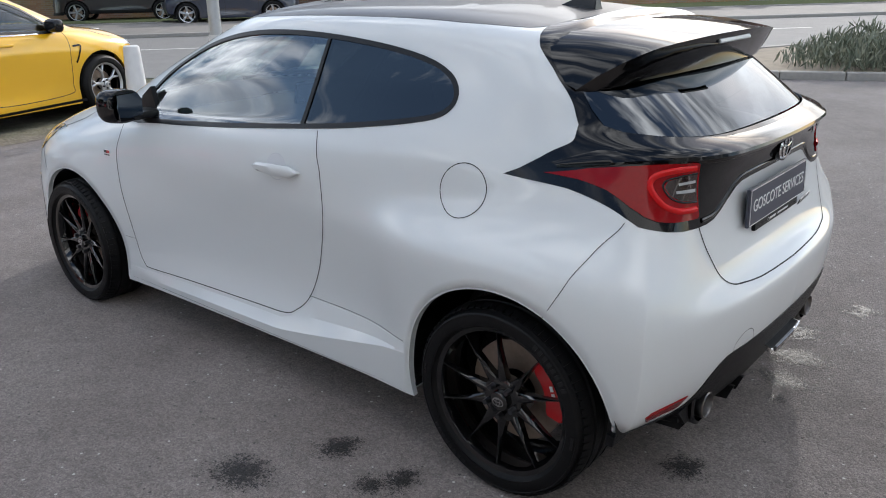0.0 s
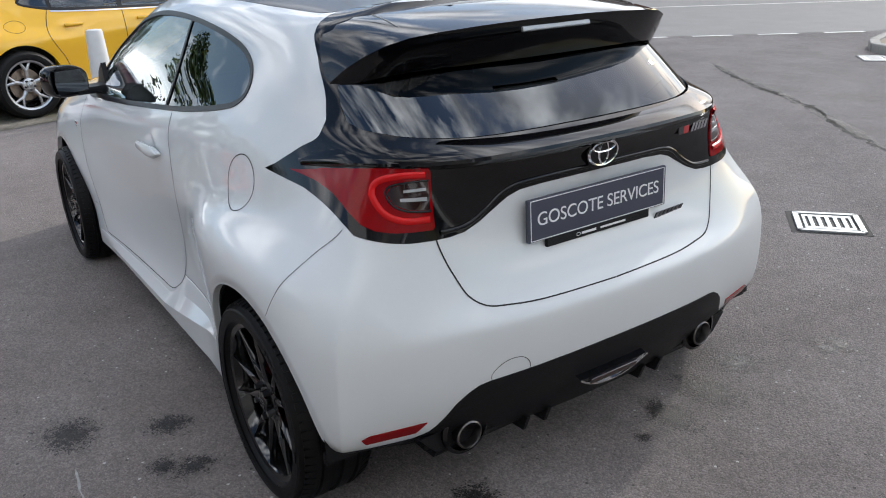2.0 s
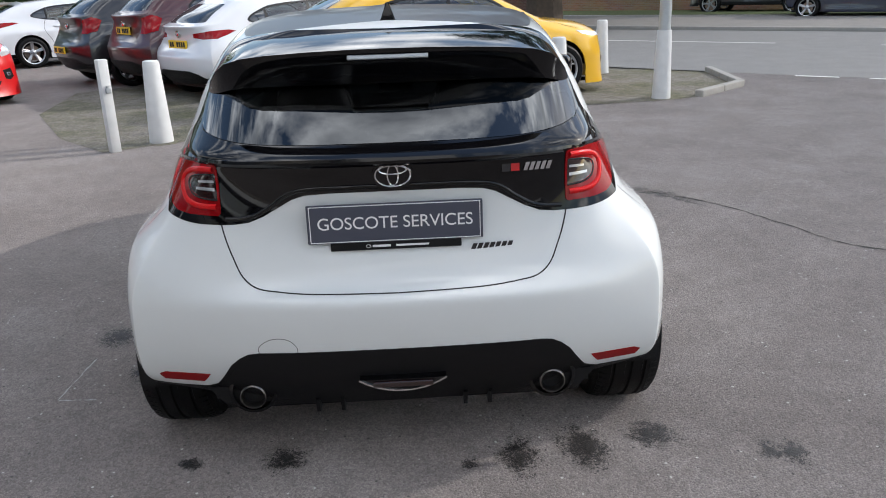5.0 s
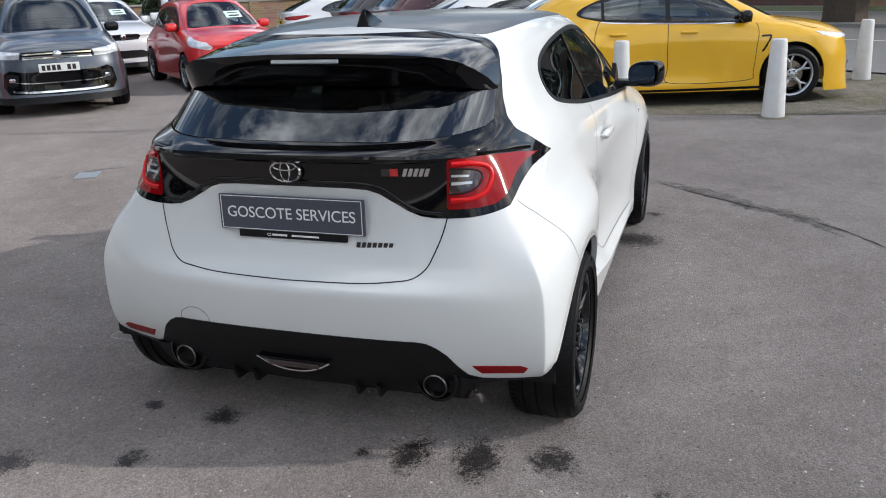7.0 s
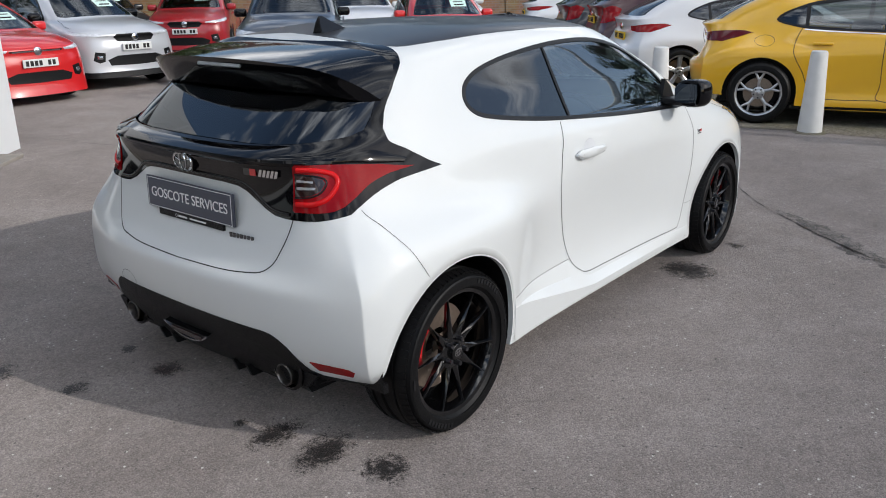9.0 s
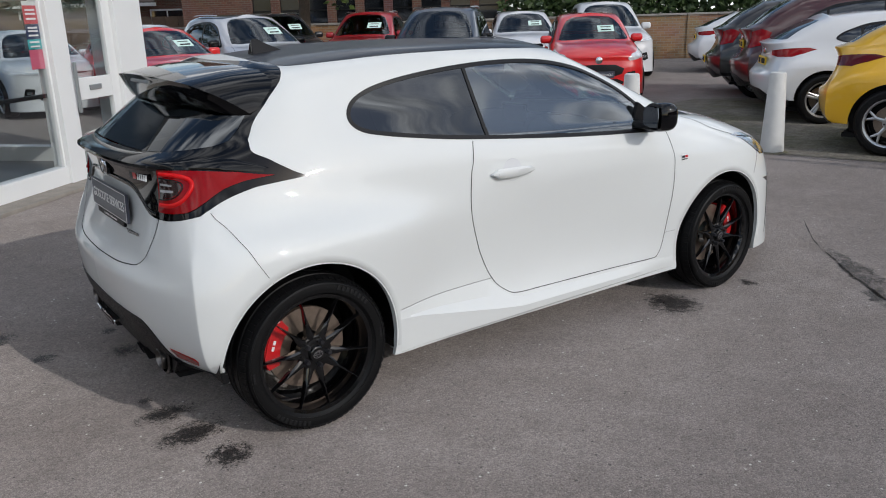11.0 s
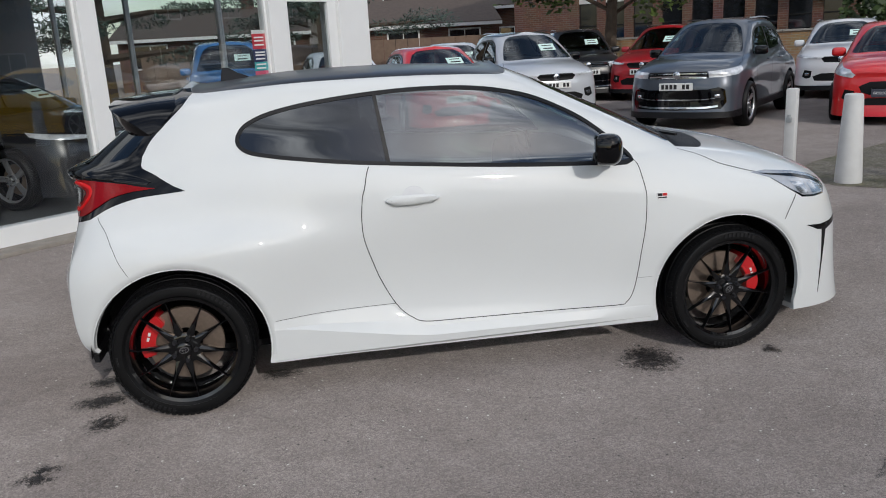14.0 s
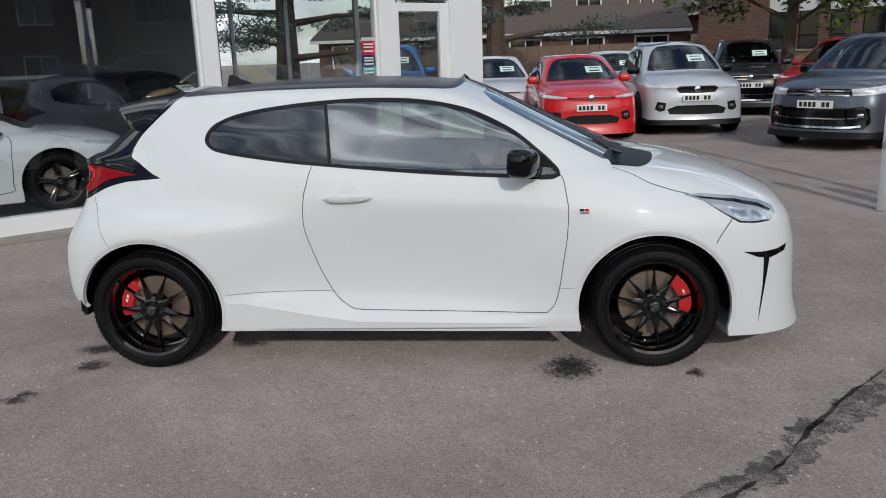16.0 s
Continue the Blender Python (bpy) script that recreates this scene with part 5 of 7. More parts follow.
M_OIL = stain("oil_stain", (.024, .022, .022), .45, 26, True, 1.22)
M_DAMP = stain("damp_tarmac", (.075, .070, .066), .6, 9, False, 1.58)
M_CRACK = plain("crack_dirt", (.035, .033, .030), .9, noise_amt=.5, scale=30)
def moss_material():
    m = plain("mossy_tarmac", (.15, .135, .115), .95, spec=.15, bump=.9, bump_scale=110)
    nt = m.node_tree
    b = nt.nodes["Principled BSDF"]
    tc = nt.nodes.new("ShaderNodeTexCoord")
    last = None
    for scale, a, c, ca, cb in ((1.1, .40, .68, (.215, .196, .178), (.130, .128, .082)), (38, .38, .64, (.6, .6, .6), (1.4, 1.4, 1.35)), (6, .35, .65, (.72, .72, .70), (1.18, 1.18, 1.15))):
        n = nt.nodes.new("ShaderNodeTexNoise")
        n.inputs["Scale"].default_value, n.inputs["Detail"].default_value, n.inputs["Roughness"].default_value = scale, 7, .72
        nt.links.new(tc.outputs["Object"], n.inputs["Vector"])
        r = nt.nodes.new("ShaderNodeValToRGB")
        r.color_ramp.elements[0].position, r.color_ramp.elements[1].position = a, c
        r.color_ramp.elements[0].color, r.color_ramp.elements[1].color = (*ca, 1), (*cb, 1)
        nt.links.new(n.outputs["Fac"], r.inputs["Fac"])
        if last is None:
            last = r.outputs["Color"]
            continue
        x = nt.nodes.new("ShaderNodeMixRGB")
        x.blend_type = "MULTIPLY"
        x.inputs[0].default_value = 1
        nt.links.new(last, x.inputs[1])
        nt.links.new(r.outputs["Color"], x.inputs[2])
        last = x.outputs["Color"]
    nt.links.new(last, b.inputs["Base Color"])
    return m


M_MOSS = moss_material()
M_KERB = plain("concrete_kerb", (.30, .285, .26), .85, noise_amt=.2, scale=15, bump=.3, bump_scale=90)
M_LINE = plain("road_paint", (.62, .61, .57), .7, noise_amt=.2, scale=30)
M_ROAD = plain("road_asphalt", (.185, .180, .175), .85, noise_amt=.15, scale=2, bump=.4, bump_scale=200)
M_PAVE = plain("far_pavement", (.20, .185, .17), .85, noise_amt=.2, scale=3, bump=.3, bump_scale=60)
M_CHALK = plain("chalk_mark", (.40, .39, .38), .9, noise_amt=.4, scale=60)
M_GRASS = plain("rough_grass", (.10, .12, .04), .9, noise_amt=.5, scale=6, bump=.8, bump_scale=50)

spots = [(-.46, -.38, .11, .05), (-.43, -.615, .13, .055), (-.36, -.86, .09, .055), (-.42, .42, .075, .05), (-.415, .74, .04, .035), (-.76, .57, .06, .04), (-.90, .98, .07, .06), (-.49, -.21, .035, .02),
         (2.16, -.86, .17, .085), (2.76, -.93, .06, .025), (.38, -.53, .10, .04), (-.52, -1.30, .07, .03), (.69, 1.36, .12, .06), (.545, 1.06, .09, .04), (.25, 1.06, .07, .04), (.31, 1.14, .05, .04), (-.51, -1.23, .05, .03), (7.1, 11.4, .5, .12)]
for i, (x, y, a, b) in enumerate(spots):
    q = blot(x, y, a * 1.5, b * 1.9, .3 * (i % 5), i, 28, .12)
    ob = link_mesh("oil_stain", [(u, v, .002 + .0003 * (i % 4)) for u, v in q] + [(x, y, .0045)], [(k, (k + 1) % 28, 28) for k in range(28)], M_OIL)
    tagged(ob, "dark oily spot soaked into grey tarmac", "stain", "oil spots on the forecourt", "structure")


def crack(name, pts, w, seed, mat, label, rough=.35):
    """A ragged band that follows a line."""
    rnd = random.Random(seed)
    p = spline(pts, 24)
    n = len(p)
    ph = [rnd.uniform(0, 6.28) for _ in range(12)]
    L, R = [], []
    for i in range(n):
        t = p[min(i + 1, n - 1)] - p[max(i - 1, 0)]
        t = np.array((-t[1], t[0])) / (np.linalg.norm(t) + 1e-9)
        a = sum(math.sin(i * (.13 + .21 * k) + ph[k]) / (1 + .5 * k) for k in range(6)) * rough
        b = sum(math.sin(i * (.17 + .23 * k) + ph[k + 6]) / (1 + .5 * k) for k in range(6)) * rough
        end = min(1, 6 * i / n, 6 * (n - 1 - i) / n)
        L.append(tuple(p[i] + t * w * end * (.55 + a)))
        R.append(tuple(p[i] - t * w * end * max(.55 + b, -.4 - a)))
    vs = [(x, y, .003) for x, y in L + R]
    ob = link_mesh(name, vs, [(i, i + 1, n + i + 1, n + i) for i in range(n - 1)], mat)
    tagged(ob, label, "crack", "", "structure")


crack("tarmac_crack", [(4.3, -.35), (3.77, -.77), (3.16, -1.44), (2.85, -1.86), (2.5, -2.15), (2.0, -2.4), (1.5, -2.62), (1.28, -3.2)], .012, 3, M_CRACK, "ragged dark crack across the tarmac", .5)
crack("damp_patch", [(3.75, -.85), (3.61, -1.02), (3.40, -1.25), (3.25, -1.45), (3.05, -1.57), (2.93, -1.80), (2.70, -1.95), (2.45, -2.08)], .13, 4, M_DAMP, "damp dark band along a tarmac crack", .14)
crack("tarmac_crack", [(4.64, -6.98), (4.2, -6.55), (3.7, -6.24), (3.2, -5.9), (2.72, -5.65), (2.3, -5.4), (1.97, -5.13), (1.4, -4.61), (1.0, -4.36), (.5, -4.1)], .035, 5, M_CRACK, "ragged dark crack across the tarmac", .5)
crack("damp_patch", [(4.7, -7.0), (3.7, -6.24), (2.72, -5.65), (1.97, -5.13), (1.0, -4.36)], .10, 12, M_DAMP, "damp dark band along a tarmac crack", .16)
crack("tarmac_crack", [(3.6, 3.7), (3.3, 4.25), (2.75, 4.6), (2.2, 5.4), (1.9, 6.6)], .008, 6, M_CRACK, "faint joint in the tarmac")
for pts in ([(.47, 1.38), (.09, 1.40)], [(.09, 1.40), (.08, 1.24)]):
    crack("chalk_mark", [pts[0], tuple(np.mean(pts, axis=0)), pts[1]], .006, 8, M_CHALK, "thin pale scratch on the tarmac")

verge = [(5.3, 3.1), (5.72, 2.42), (6.65, 1.35), (7.05, .0), (7.14, -1.75), (7.38, -3.4), (7.57, -3.79), (8.46, -4.7), (9.6, -4.9), (10.3, -4.9), (14, -.6), (13, 3), (10.5, 5.4), (8.2, 5.0), (6.2, 3.9)]
flat("verge", verge, .004, M_MOSS, "mossy older tarmac strip under the parked row", None, "structure", "ground")
crack("verge_edge", verge[0:8], .03, 9, M_OIL, "dirt line along the edge of the mossy strip")
for a, b in zip([(7.57, -3.79), (8.46, -4.7)], [(8.46, -4.7), (10.3, -4.9)]):
    A, B = Vector((*a, 0)), Vector((*b, 0))
    n = int((B - A).length / .45)
    for i in range(n):
        p = A + (B - A) * ((i + .5) / n)
        bm = bmesh.new()
        box(bm, ((B - A).length / n - .015, .12, .10), Matrix(), .015)
        k = part("kerb_stone", bm, M_KERB)
        k.matrix_basis = Matrix.Translation((p.x, p.y, .035)) @ Matrix.Rotation(math.atan2(B.y - A.y, B.x - A.x), 4, "Z")
        tagged(k, "grey concrete kerb stone at the road edge", "kerb", "kerb stones", "structure")

# road beyond, set square to the line of its markings
RD, RN = Vector((.622, .783, 0)), Vector((.783, -.622, 0))


def road_pt(along, off):
    p = RD * along + RN * off
    return (p.x, p.y)


flat("road", [road_pt(-160, 11.0), road_pt(-160, 20.75), road_pt(160, 20.75), road_pt(160, 11.0)], .004, M_ROAD, "grey asphalt road with white lines", None, "structure", "road")
for k in range(29):
    s0 = -28 + 1.0 * k * 1.02
    flat("road_dash", [road_pt(s0, 10.87), road_pt(s0 + .62, 10.87), road_pt(s0 + .62, 10.98), road_pt(s0, 10.98)], .008, M_LINE, "white give-way dash painted on asphalt", None, "structure", "road marking")
for s0, s1 in ((-60, -30), (-26, -14), (-12.2, -3.0), (-1.6, .9), (3, 9), (12, 18), (22, 28)):
    flat("road_line", [road_pt(s0, 16.72), road_pt(s1, 16.72), road_pt(s1, 16.83), road_pt(s0, 16.83)], .008, M_LINE, "white centre line painted on asphalt", None, "structure", "road marking")
bm = bmesh.new()
box(bm, (320, .16, .11), Matrix(), .02)
k = part("far_kerb", bm, M_KERB)
c = road_pt(0, 20.83)
k.matrix_basis = Matrix.Translation((c[0], c[1], .05)) @ Matrix.Rotation(math.atan2(RD.y, RD.x), 4, "Z")
tagged(k, "concrete kerb along the far side of the road", "kerb", "", "structure")
flat("pavement", [road_pt(-160, 20.91), road_pt(-160, 27.4), road_pt(160, 27.4), road_pt(160, 20.91)], .09, M_PAVE, "worn pavement across the road", None, "structure", "pavement")
flat("road_line", [road_pt(-60, 27.0), road_pt(40, 27.0), road_pt(40, 27.12), road_pt(-60, 27.12)], .095, M_LINE, "white line painted on asphalt", None, "structure", "road marking")
flat("grass_bank", [road_pt(-160, 27.4), road_pt(-160, 31), road_pt(160, 31), road_pt(160, 27.4)], .10, M_GRASS, "dry rough grass behind the pavement", None, "structure", "grass")

# storm drain grates in the tarmac
def grate(m, w, d, bars):
    t = thing("drain_grate", m, "cast iron drain grate set in the tarmac", "drain", "drains")
    bm = bmesh.new()
    for x, y, a, b in ((0, d / 2, w, .03), (0, -d / 2, w, .03), (w / 2, 0, .03, d), (-w / 2, 0, .03, d)):
        box(bm, (a, b, .012), pose(x, y, .006))
    part("grate_frame", bm, M_STEEL, t)
    bm = bmesh.new()
    for x, y, a, b in ((0, d / 2 - .047, w - .06, .034), (0, -d / 2 + .047, w - .06, .034), (w / 2 - .038, 0, .016, d - .128), (-w / 2 + .038, 0, .016, d - .128)):
        box(bm, (a, b, .008), pose(x, y, .005))
    part("grate_rim", bm, M_STEEL, t)
    bm = bmesh.new()
    box(bm, (w + .09, d + .07, .0012), pose(.004, 0, .001))
    part("grate_joint", bm, M_CRACK, t)
    for i in range(bars):
        bm = bmesh.new()
        box(bm, (.022, d - .128, .008), pose(-w / 2 + .03 + (w - .06) * (i + 1) / (bars + 1), 0, .005))
        part("grate_bar", bm, M_STEEL, t)
    bm = bmesh.new()
    box(bm, (w, d, .002), pose(0, 0, .002))
    part("grate_pit", bm, M_GAP, t)


grate(pose(.33, -2.57, 0, 0, 0, 40), .32, .30, 5)
grate(pose(3.47, -8.56, 0, 0, 0, -48), .42, .28, 7)
bm = bmesh.new()
box(bm, (.26, .2, .008), pose(3.05, 4.22, .004, 0, 0, 30), .003)
tagged(part("water_cover", bm, M_STEEL), "small pale metal cover in the tarmac", "cover", "", "structure")

# ---- bollards, lamp post, charging post ----
def bollard(x, y, h=.86, r0=.125, r1=.085, turn=0):
    t = thing("bollard", pose(x, y, 0, 0, 0, turn), "white painted tapered concrete bollard on tarmac", "bollard", "bollards along the forecourt edge")
    b = lathe([(.0001, 0), (r0, 0), (r0, .02), (r0 * .97, .1), (r1, h - .03), (r1 * .93, h - .008), (r1 * .8, h), (.0001, h + .002)], 28)
    b.transform(Matrix(((1, 0, 0, 0), (0, 0, -1, 0), (0, 1, 0, 0), (0, 0, 0, 1))))
    part("post", b, M_BOLLARD, t, "", True)
    rim = lathe([(r0 + .05, 0), (r0 + .03, .012), (r0 - .01, .018)], 20)
    rim.transform(Matrix(((1, 0, 0, 0), (0, 0, -1, 0), (0, 1, 0, 0), (0, 0, 0, 1))))
    part("moss_ring", rim, M_MOSS, t)


for x, y in ((6.99, -1.84), (6.72, 1.48), (5.73, 2.63), (7.03, -.14), (10.52, -3.18)):
    bollard(x, y)
t = thing("street_lamp", pose(7.56, -3.29, 0), "grey steel street lamp post with white base sleeve", "lamp post")
bm = bmesh.new()
tube(bm, .12, .09, .86)
part("base_sleeve", bm, M_BOLLARD, t, "", True)
bm = bmesh.new()
tube(bm, .075, .07, 1.3, pose(0, 0, .86))
tube(bm, .052, .04, 4.4, pose(0, 0, 2.16))
part("pole", bm, M_STEEL, t, "", True)
bm = bmesh.new()
tube(bm, .03, .03, 1.1, pose(0, 0, 6.5, 0, 80))
part("arm", bm, M_STEEL, t, "", True)
bm = bmesh.new()
box(bm, (.5, .2, .1), pose(1.2, 0, 6.68), .03)
part("lamp_head", bm, M_STEEL, t, "", True)
t = thing("gate_post", pose(5.32, 2.98, 0, 0, 0, 40), "white square steel post with latch and padlock", "post")
bm = bmesh.new()
box(bm, (.10, .10, .92), pose(0, 0, .46), .012)
part("post", bm, M_BOLLARD, t, "", True)
bm = bmesh.new()
tube(bm, .05, .05, .05, pose(.05, .025, .78, 90), 20)
box(bm, (.05, .05, .16), pose(.07, 0, .70), .01)
part("latch_plate", bm, M_BOLLARD, t, "", True)
bm = bmesh.new()
box(bm, (.04, .05, .05), pose(-.075, 0, .62), .008)
tube(bm, .018, .018, .03, pose(-.075, 0, .64), 12)
part("padlock", bm, M_STEEL, t, "brass padlock")

# ---- parked cars: the same kind of skin, bent to other lengths and heights ----
def bender(wb, fo, ro, W, clr, shoulder, belt, H, scale=1.0):
    xs, xt = (-.575, 0, 2.56, 3.46), (-ro, 0, wb, wb + fo)
    zs, zt = (.165, .72, .98, 1.435), (clr, shoulder, belt, H)

    def f(q):
        o = q.copy()
        o[:, 0] = np.interp(q[:, 0], xs, xt) + np.where(q[:, 0] < xs[0], q[:, 0] - xs[0], 0) + np.where(q[:, 0] > xs[-1], q[:, 0] - xs[-1], 0)
        o[:, 1] = q[:, 1] * W / 1.84
        o[:, 2] = np.interp(q[:, 2], zs, zt) + np.where(q[:, 2] < zs[0], q[:, 2] - zs[0], 0) + np.where(q[:, 2] > zs[-1], q[:, 2] - zs[-1], 0)
        return o * scale
    return f


def calm(rings):
    """The hatchback's rings with straighter flanks, for ordinary cars."""
    out = []
    for i, q in enumerate(rings):
        q = q.copy()
        if 1 <= i <= 7:
            side = slice(6, 17)
            q[side, 1] = q[side, 1] * .35 + .65 * (.865 if i < 7 else .845)
        # a squarer nose and a flatter bonnet
        z = q[-3:, 2].mean()
        if z < .96:
            q[-3, 1] *= 1.07
            q[-2, 1] *= 1.10
        if .75 < z < .88:
            q[-4:, 0] += (.03, .06, .07, .07)
        if .88 < z < .96:
            q[-5:, 0] += (.04, .10, .15, .18, .18)
        out.append(q)
    return out


CALM = calm(CALM_RINGS)
HEADL = {
    "swept": F_((.40, .748), (.56, .772)) + S_((3.02, .815), (2.84, .845), (2.90, .78), (3.08, .735)) + F_((.58, .700), (.44, .705)),
    "tall": F_((.52, .72), (.60, .80)) + S_((3.0, .852), (2.72, .905), (2.80, .84), (2.98, .74)) + F_((.66, .69), (.56, .68)),
    "block": F_((.46, .778), (.62, .792)) + S_((3.0, .825), (2.84, .842), (2.90, .77), (3.05, .715)) + F_((.62, .688), (.48, .688)),
    "slim": F_((.42, .755), (.60, .782)) + S_((3.0, .815), (2.82, .835), (2.90, .785), (3.05, .755)) + F_((.60, .725), (.44, .722)),
}
GRILLE = {
    "bar": F_((0, .782), (.44, .778), (.47, .690), (0, .675)),
    "wide": F_((0, .77), (.30, .765), (.36, .72), (.30, .655), (0, .645)),
    "low": F_((0, .635), (.30, .625), (.46, .56), (.42, .48), (.30, .445), (0, .44)),
    "thin": F_((0, .748), (.40, .745), (.40, .722), (0, .718)),
}
INTAKE = F_((0, .46), (.34, .455), (.50, .40), (.46, .32), (0, .31))


def parked_car(name, label, paint_mat, m, wb, fo, ro, W, H, clr=.19, belt=.97, shoulder=.72, scale=1.0, head="swept", grille="wide", suv=False, doors=5, rim="five", rim_mat=None,
               plate=None, plate_text="", rear_plate=None, card=False, R=.32, roof=None, tail="wrap", dens=5, group="parked cars", grille_bars=0, wheel_turn=0):
    car = thing(name, m, label, "car", group)
    bend = bender(wb, fo, ro, W, clr, shoulder, belt, H, scale)
    sk = Skin(CALM, bend)
    reg = []

    def add(nm, pts, mat, mode="pair", off=0.0, n=3, sharp=True, lab="", **kw):
        reg.append(dict(name=nm, uv=dense(sk, pts, True, n, sharp), mat=mat, mode=mode, off=off, label=lab, **kw))
    U = sk.nu
    if suv:
        u0, u1 = sk.find(("s", 0, .55))[0], sk.find(("s", 2.56, .55))[0]
        add("rear_cladding", [("v", -.2, -.5), ("v", u0, -.5), ("v", u0, 1.2), ("v", 6, 1.2), ("v", 3, .9), ("v", -.2, .9)], M_PLASTIC, "whole", .004, 30)
        add("sill_cladding", [("v", u0 + .01, -.5), ("v", u1 - .01, -.5), ("v", u1 - .01, 1.25), ("v", u0 + .01, 1.25)], M_PLASTIC, "pair", .004, 30)
        add("front_cladding", [("v", u1, -.5), ("v", U + .2, -.5), ("v", U + .2, .75), ("v", U - 2, .75), ("v", u1, 1.2)], M_PLASTIC, "whole", .004, 30)
    if roof:
        add("roof", T_((.10, 0), (.105, .30), (.125, .47), (.40, .565), (.9, .595), (1.3, .585), (1.5, .545), (1.6, .46), (1.64, .22), (1.645, 0)), roof, "whole", .001)
    win = [(2.08, .968), (1.5, .980), (.9, 1.002), (.35, 1.035), (.12, 1.095), (.17, 1.18), (.40, 1.272), (.85, 1.328), (1.25, 1.338), (1.50, 1.315), (1.72, 1.245), (1.92, 1.12)]
    add("window_trim", [("s", *q) for q in win], M_TRIM, "pair", .002, 3, False)
    ins = [tuple(q) for q in inset(spline(win, 4, True), .024)]

    def band(x0, x1):
        """The window's outline between two pillars."""
        out = ins
        for x, sign in ((x0, 1), (x1, -1)):
            kept = []
            for a, b in zip(out, out[1:] + out[:1]):
                fa, fb = sign * (a[0] - x), sign * (b[0] - x)
                if fa >= 0:
                    kept.append(a)
                if fa * fb < 0:
                    kept.append((x, a[1] + (b[1] - a[1]) * fa / (fa - fb)))
            out = kept
        mid = np.mean(np.array(out), axis=0)
        out = sorted(out, key=lambda q: math.atan2(q[1] - mid[1], q[0] - mid[0]))
        out = [q for i, q in enumerate(out) if math.hypot(q[0] - out[i - 1][0], q[1] - out[i - 1][1]) > .005]
        fine = []
        for a, b in zip(out, out[1:] + out[:1]):
            n = max(1, int(math.hypot(b[0] - a[0], b[1] - a[1]) / .06))
            fine += [(a[0] + (b[0] - a[0]) * k / n, a[1] + (b[1] - a[1]) * k / n) for k in range(n)]
        return fine
    if doors == 5:
        for a, b_, g in ((1.165, 3, M_CARGLASS), (.42, 1.115, M_TINT if suv else M_CARGLASS), (-1, .385, M_TINT)):
            c = band(a, b_)
            if len(c) > 3:
                add("side_window", [("s", *q) for q in c], g, "pair", -.001, 1)
    else:
        add("side_window", [("s", *q) for q in band(.95, 3)], M_CARGLASS, "pair", -.001, 1)
        add("side_window", [("s", *q) for q in band(-1, .90)], M_CARGLASS, "pair", -.001, 1)
    add("windscreen", F_((0, 1.385), (.36, 1.367), (.47, 1.32), (.55, 1.23), (.645, 1.07), (.66, 1.03), (.58, 1.02), (.3, 1.03), (0, 1.032)), M_CARGLASS, "whole", -.001, 4)
    add("rear_window", R_((0, 1.10), (.30, 1.102), (.47, 1.105), (.52, 1.115), (.45, 1.29), (.42, 1.335), (0, 1.345)), M_TINT, "whole", -.001, 4)
    add("headlight", HEADL[head], M_CARLAMP, "pair", .003, 4, True, "bright headlight unit")
    add("grille", GRILLE[grille], M_PLASTIC, "whole", .002, 4)
    if grille == "bar":
        add("intake", F_((0, .53), (.46, .53), (.62, .56), (.70, .52), (.73, .36), (.66, .27), (0, .25)), M_GLOSSBLACK, "whole", .002, 4)
    elif grille != "low":
        add("intake", INTAKE, M_PLASTIC, "whole", .002, 4)
    else:
        add("intake", F_((0, .40), (.34, .40), (.46, .35), (.42, .30), (0, .30)), M_PLASTIC, "whole", .002, 4)
    add("fog_recess", F_((.52, .50), (.66, .52), (.70, .40), (.62, .36), (.54, .38)), M_PLASTIC, "pair", .002, 4)
    if tail == "wrap":
        add("tail_light", S_((-.08, .985), (-.2, .93), (-.3, .885)) + R_((.60, .88), (.40, .90), (.40, .965), (.60, .99)) + S_((-.28, 1.0), (-.15, 1.005)), M_REDDEEP if paint_mat is M_YELLOW else M_RED, "pair", .004, 4, True, "red tail light")
    else:
        add("tail_light", S_((-.22, 1.02), (-.30, .86)) + R_((.66, .82), (.56, .82), (.55, 1.03), (.62, 1.06)), M_RED, "pair", .004, 4, True, "red tail light")
    add("bumper_lower", R_((0, .44), (.40, .44), (.55, .40), (.66, .34)) + [("v", 4.4, .4), ("v", 4.4, -.5), ("v", -.2, -.5)], M_PLASTIC, "whole", .003, 4)
    Ra = (R + .05)
    # wheel arches stay round after bending
    zc = R
    for cx_t in (0, wb):
        pts = []
        for k in range(33):
            a = radians(-10 + 200 * k / 32)
            xt, zt = cx_t + Ra * math.cos(a), zc + Ra * math.sin(a)
            x = np.interp(xt, (-ro, 0, wb, wb + fo), (-.575, 0, 2.56, 3.46))
            z = np.interp(zt, (clr, shoulder, belt, H), (.165, .72, .98, 1.435))
            if zt < clr + .005:
                continue
            hit, _, _, _ = sk.tree.ray_cast(Vector((x, 3, z)), Vector((0, -1, 0)))
            if hit is not None and hit.y > .6:
                pts.append(np.array(sk.find(("s", x, z))))
        reg.append(dict(name="hole", uv=[np.array((pts[0][0], -.6))] + pts + [np.array((pts[-1][0], -.6))], mat=None, mode="hole"))
    build_skin(car, sk, reg, paint_mat, dens, 4, shell="body")
    # joints
    seam(car, sk, S_((2.12, .96), (2.14, .70), (2.12, .42), (2.05, .30), (1.2, .29), (1.14, .50), (1.13, .80), (1.14, .99)), "door_gap", .008, False, None, False)
    if doors == 5:
        seam(car, sk, S_((1.14, .30), (.60, .31), (.45, .45), (.33, .70), (.30, .85), (.36, 1.03)), "door_gap", .008)
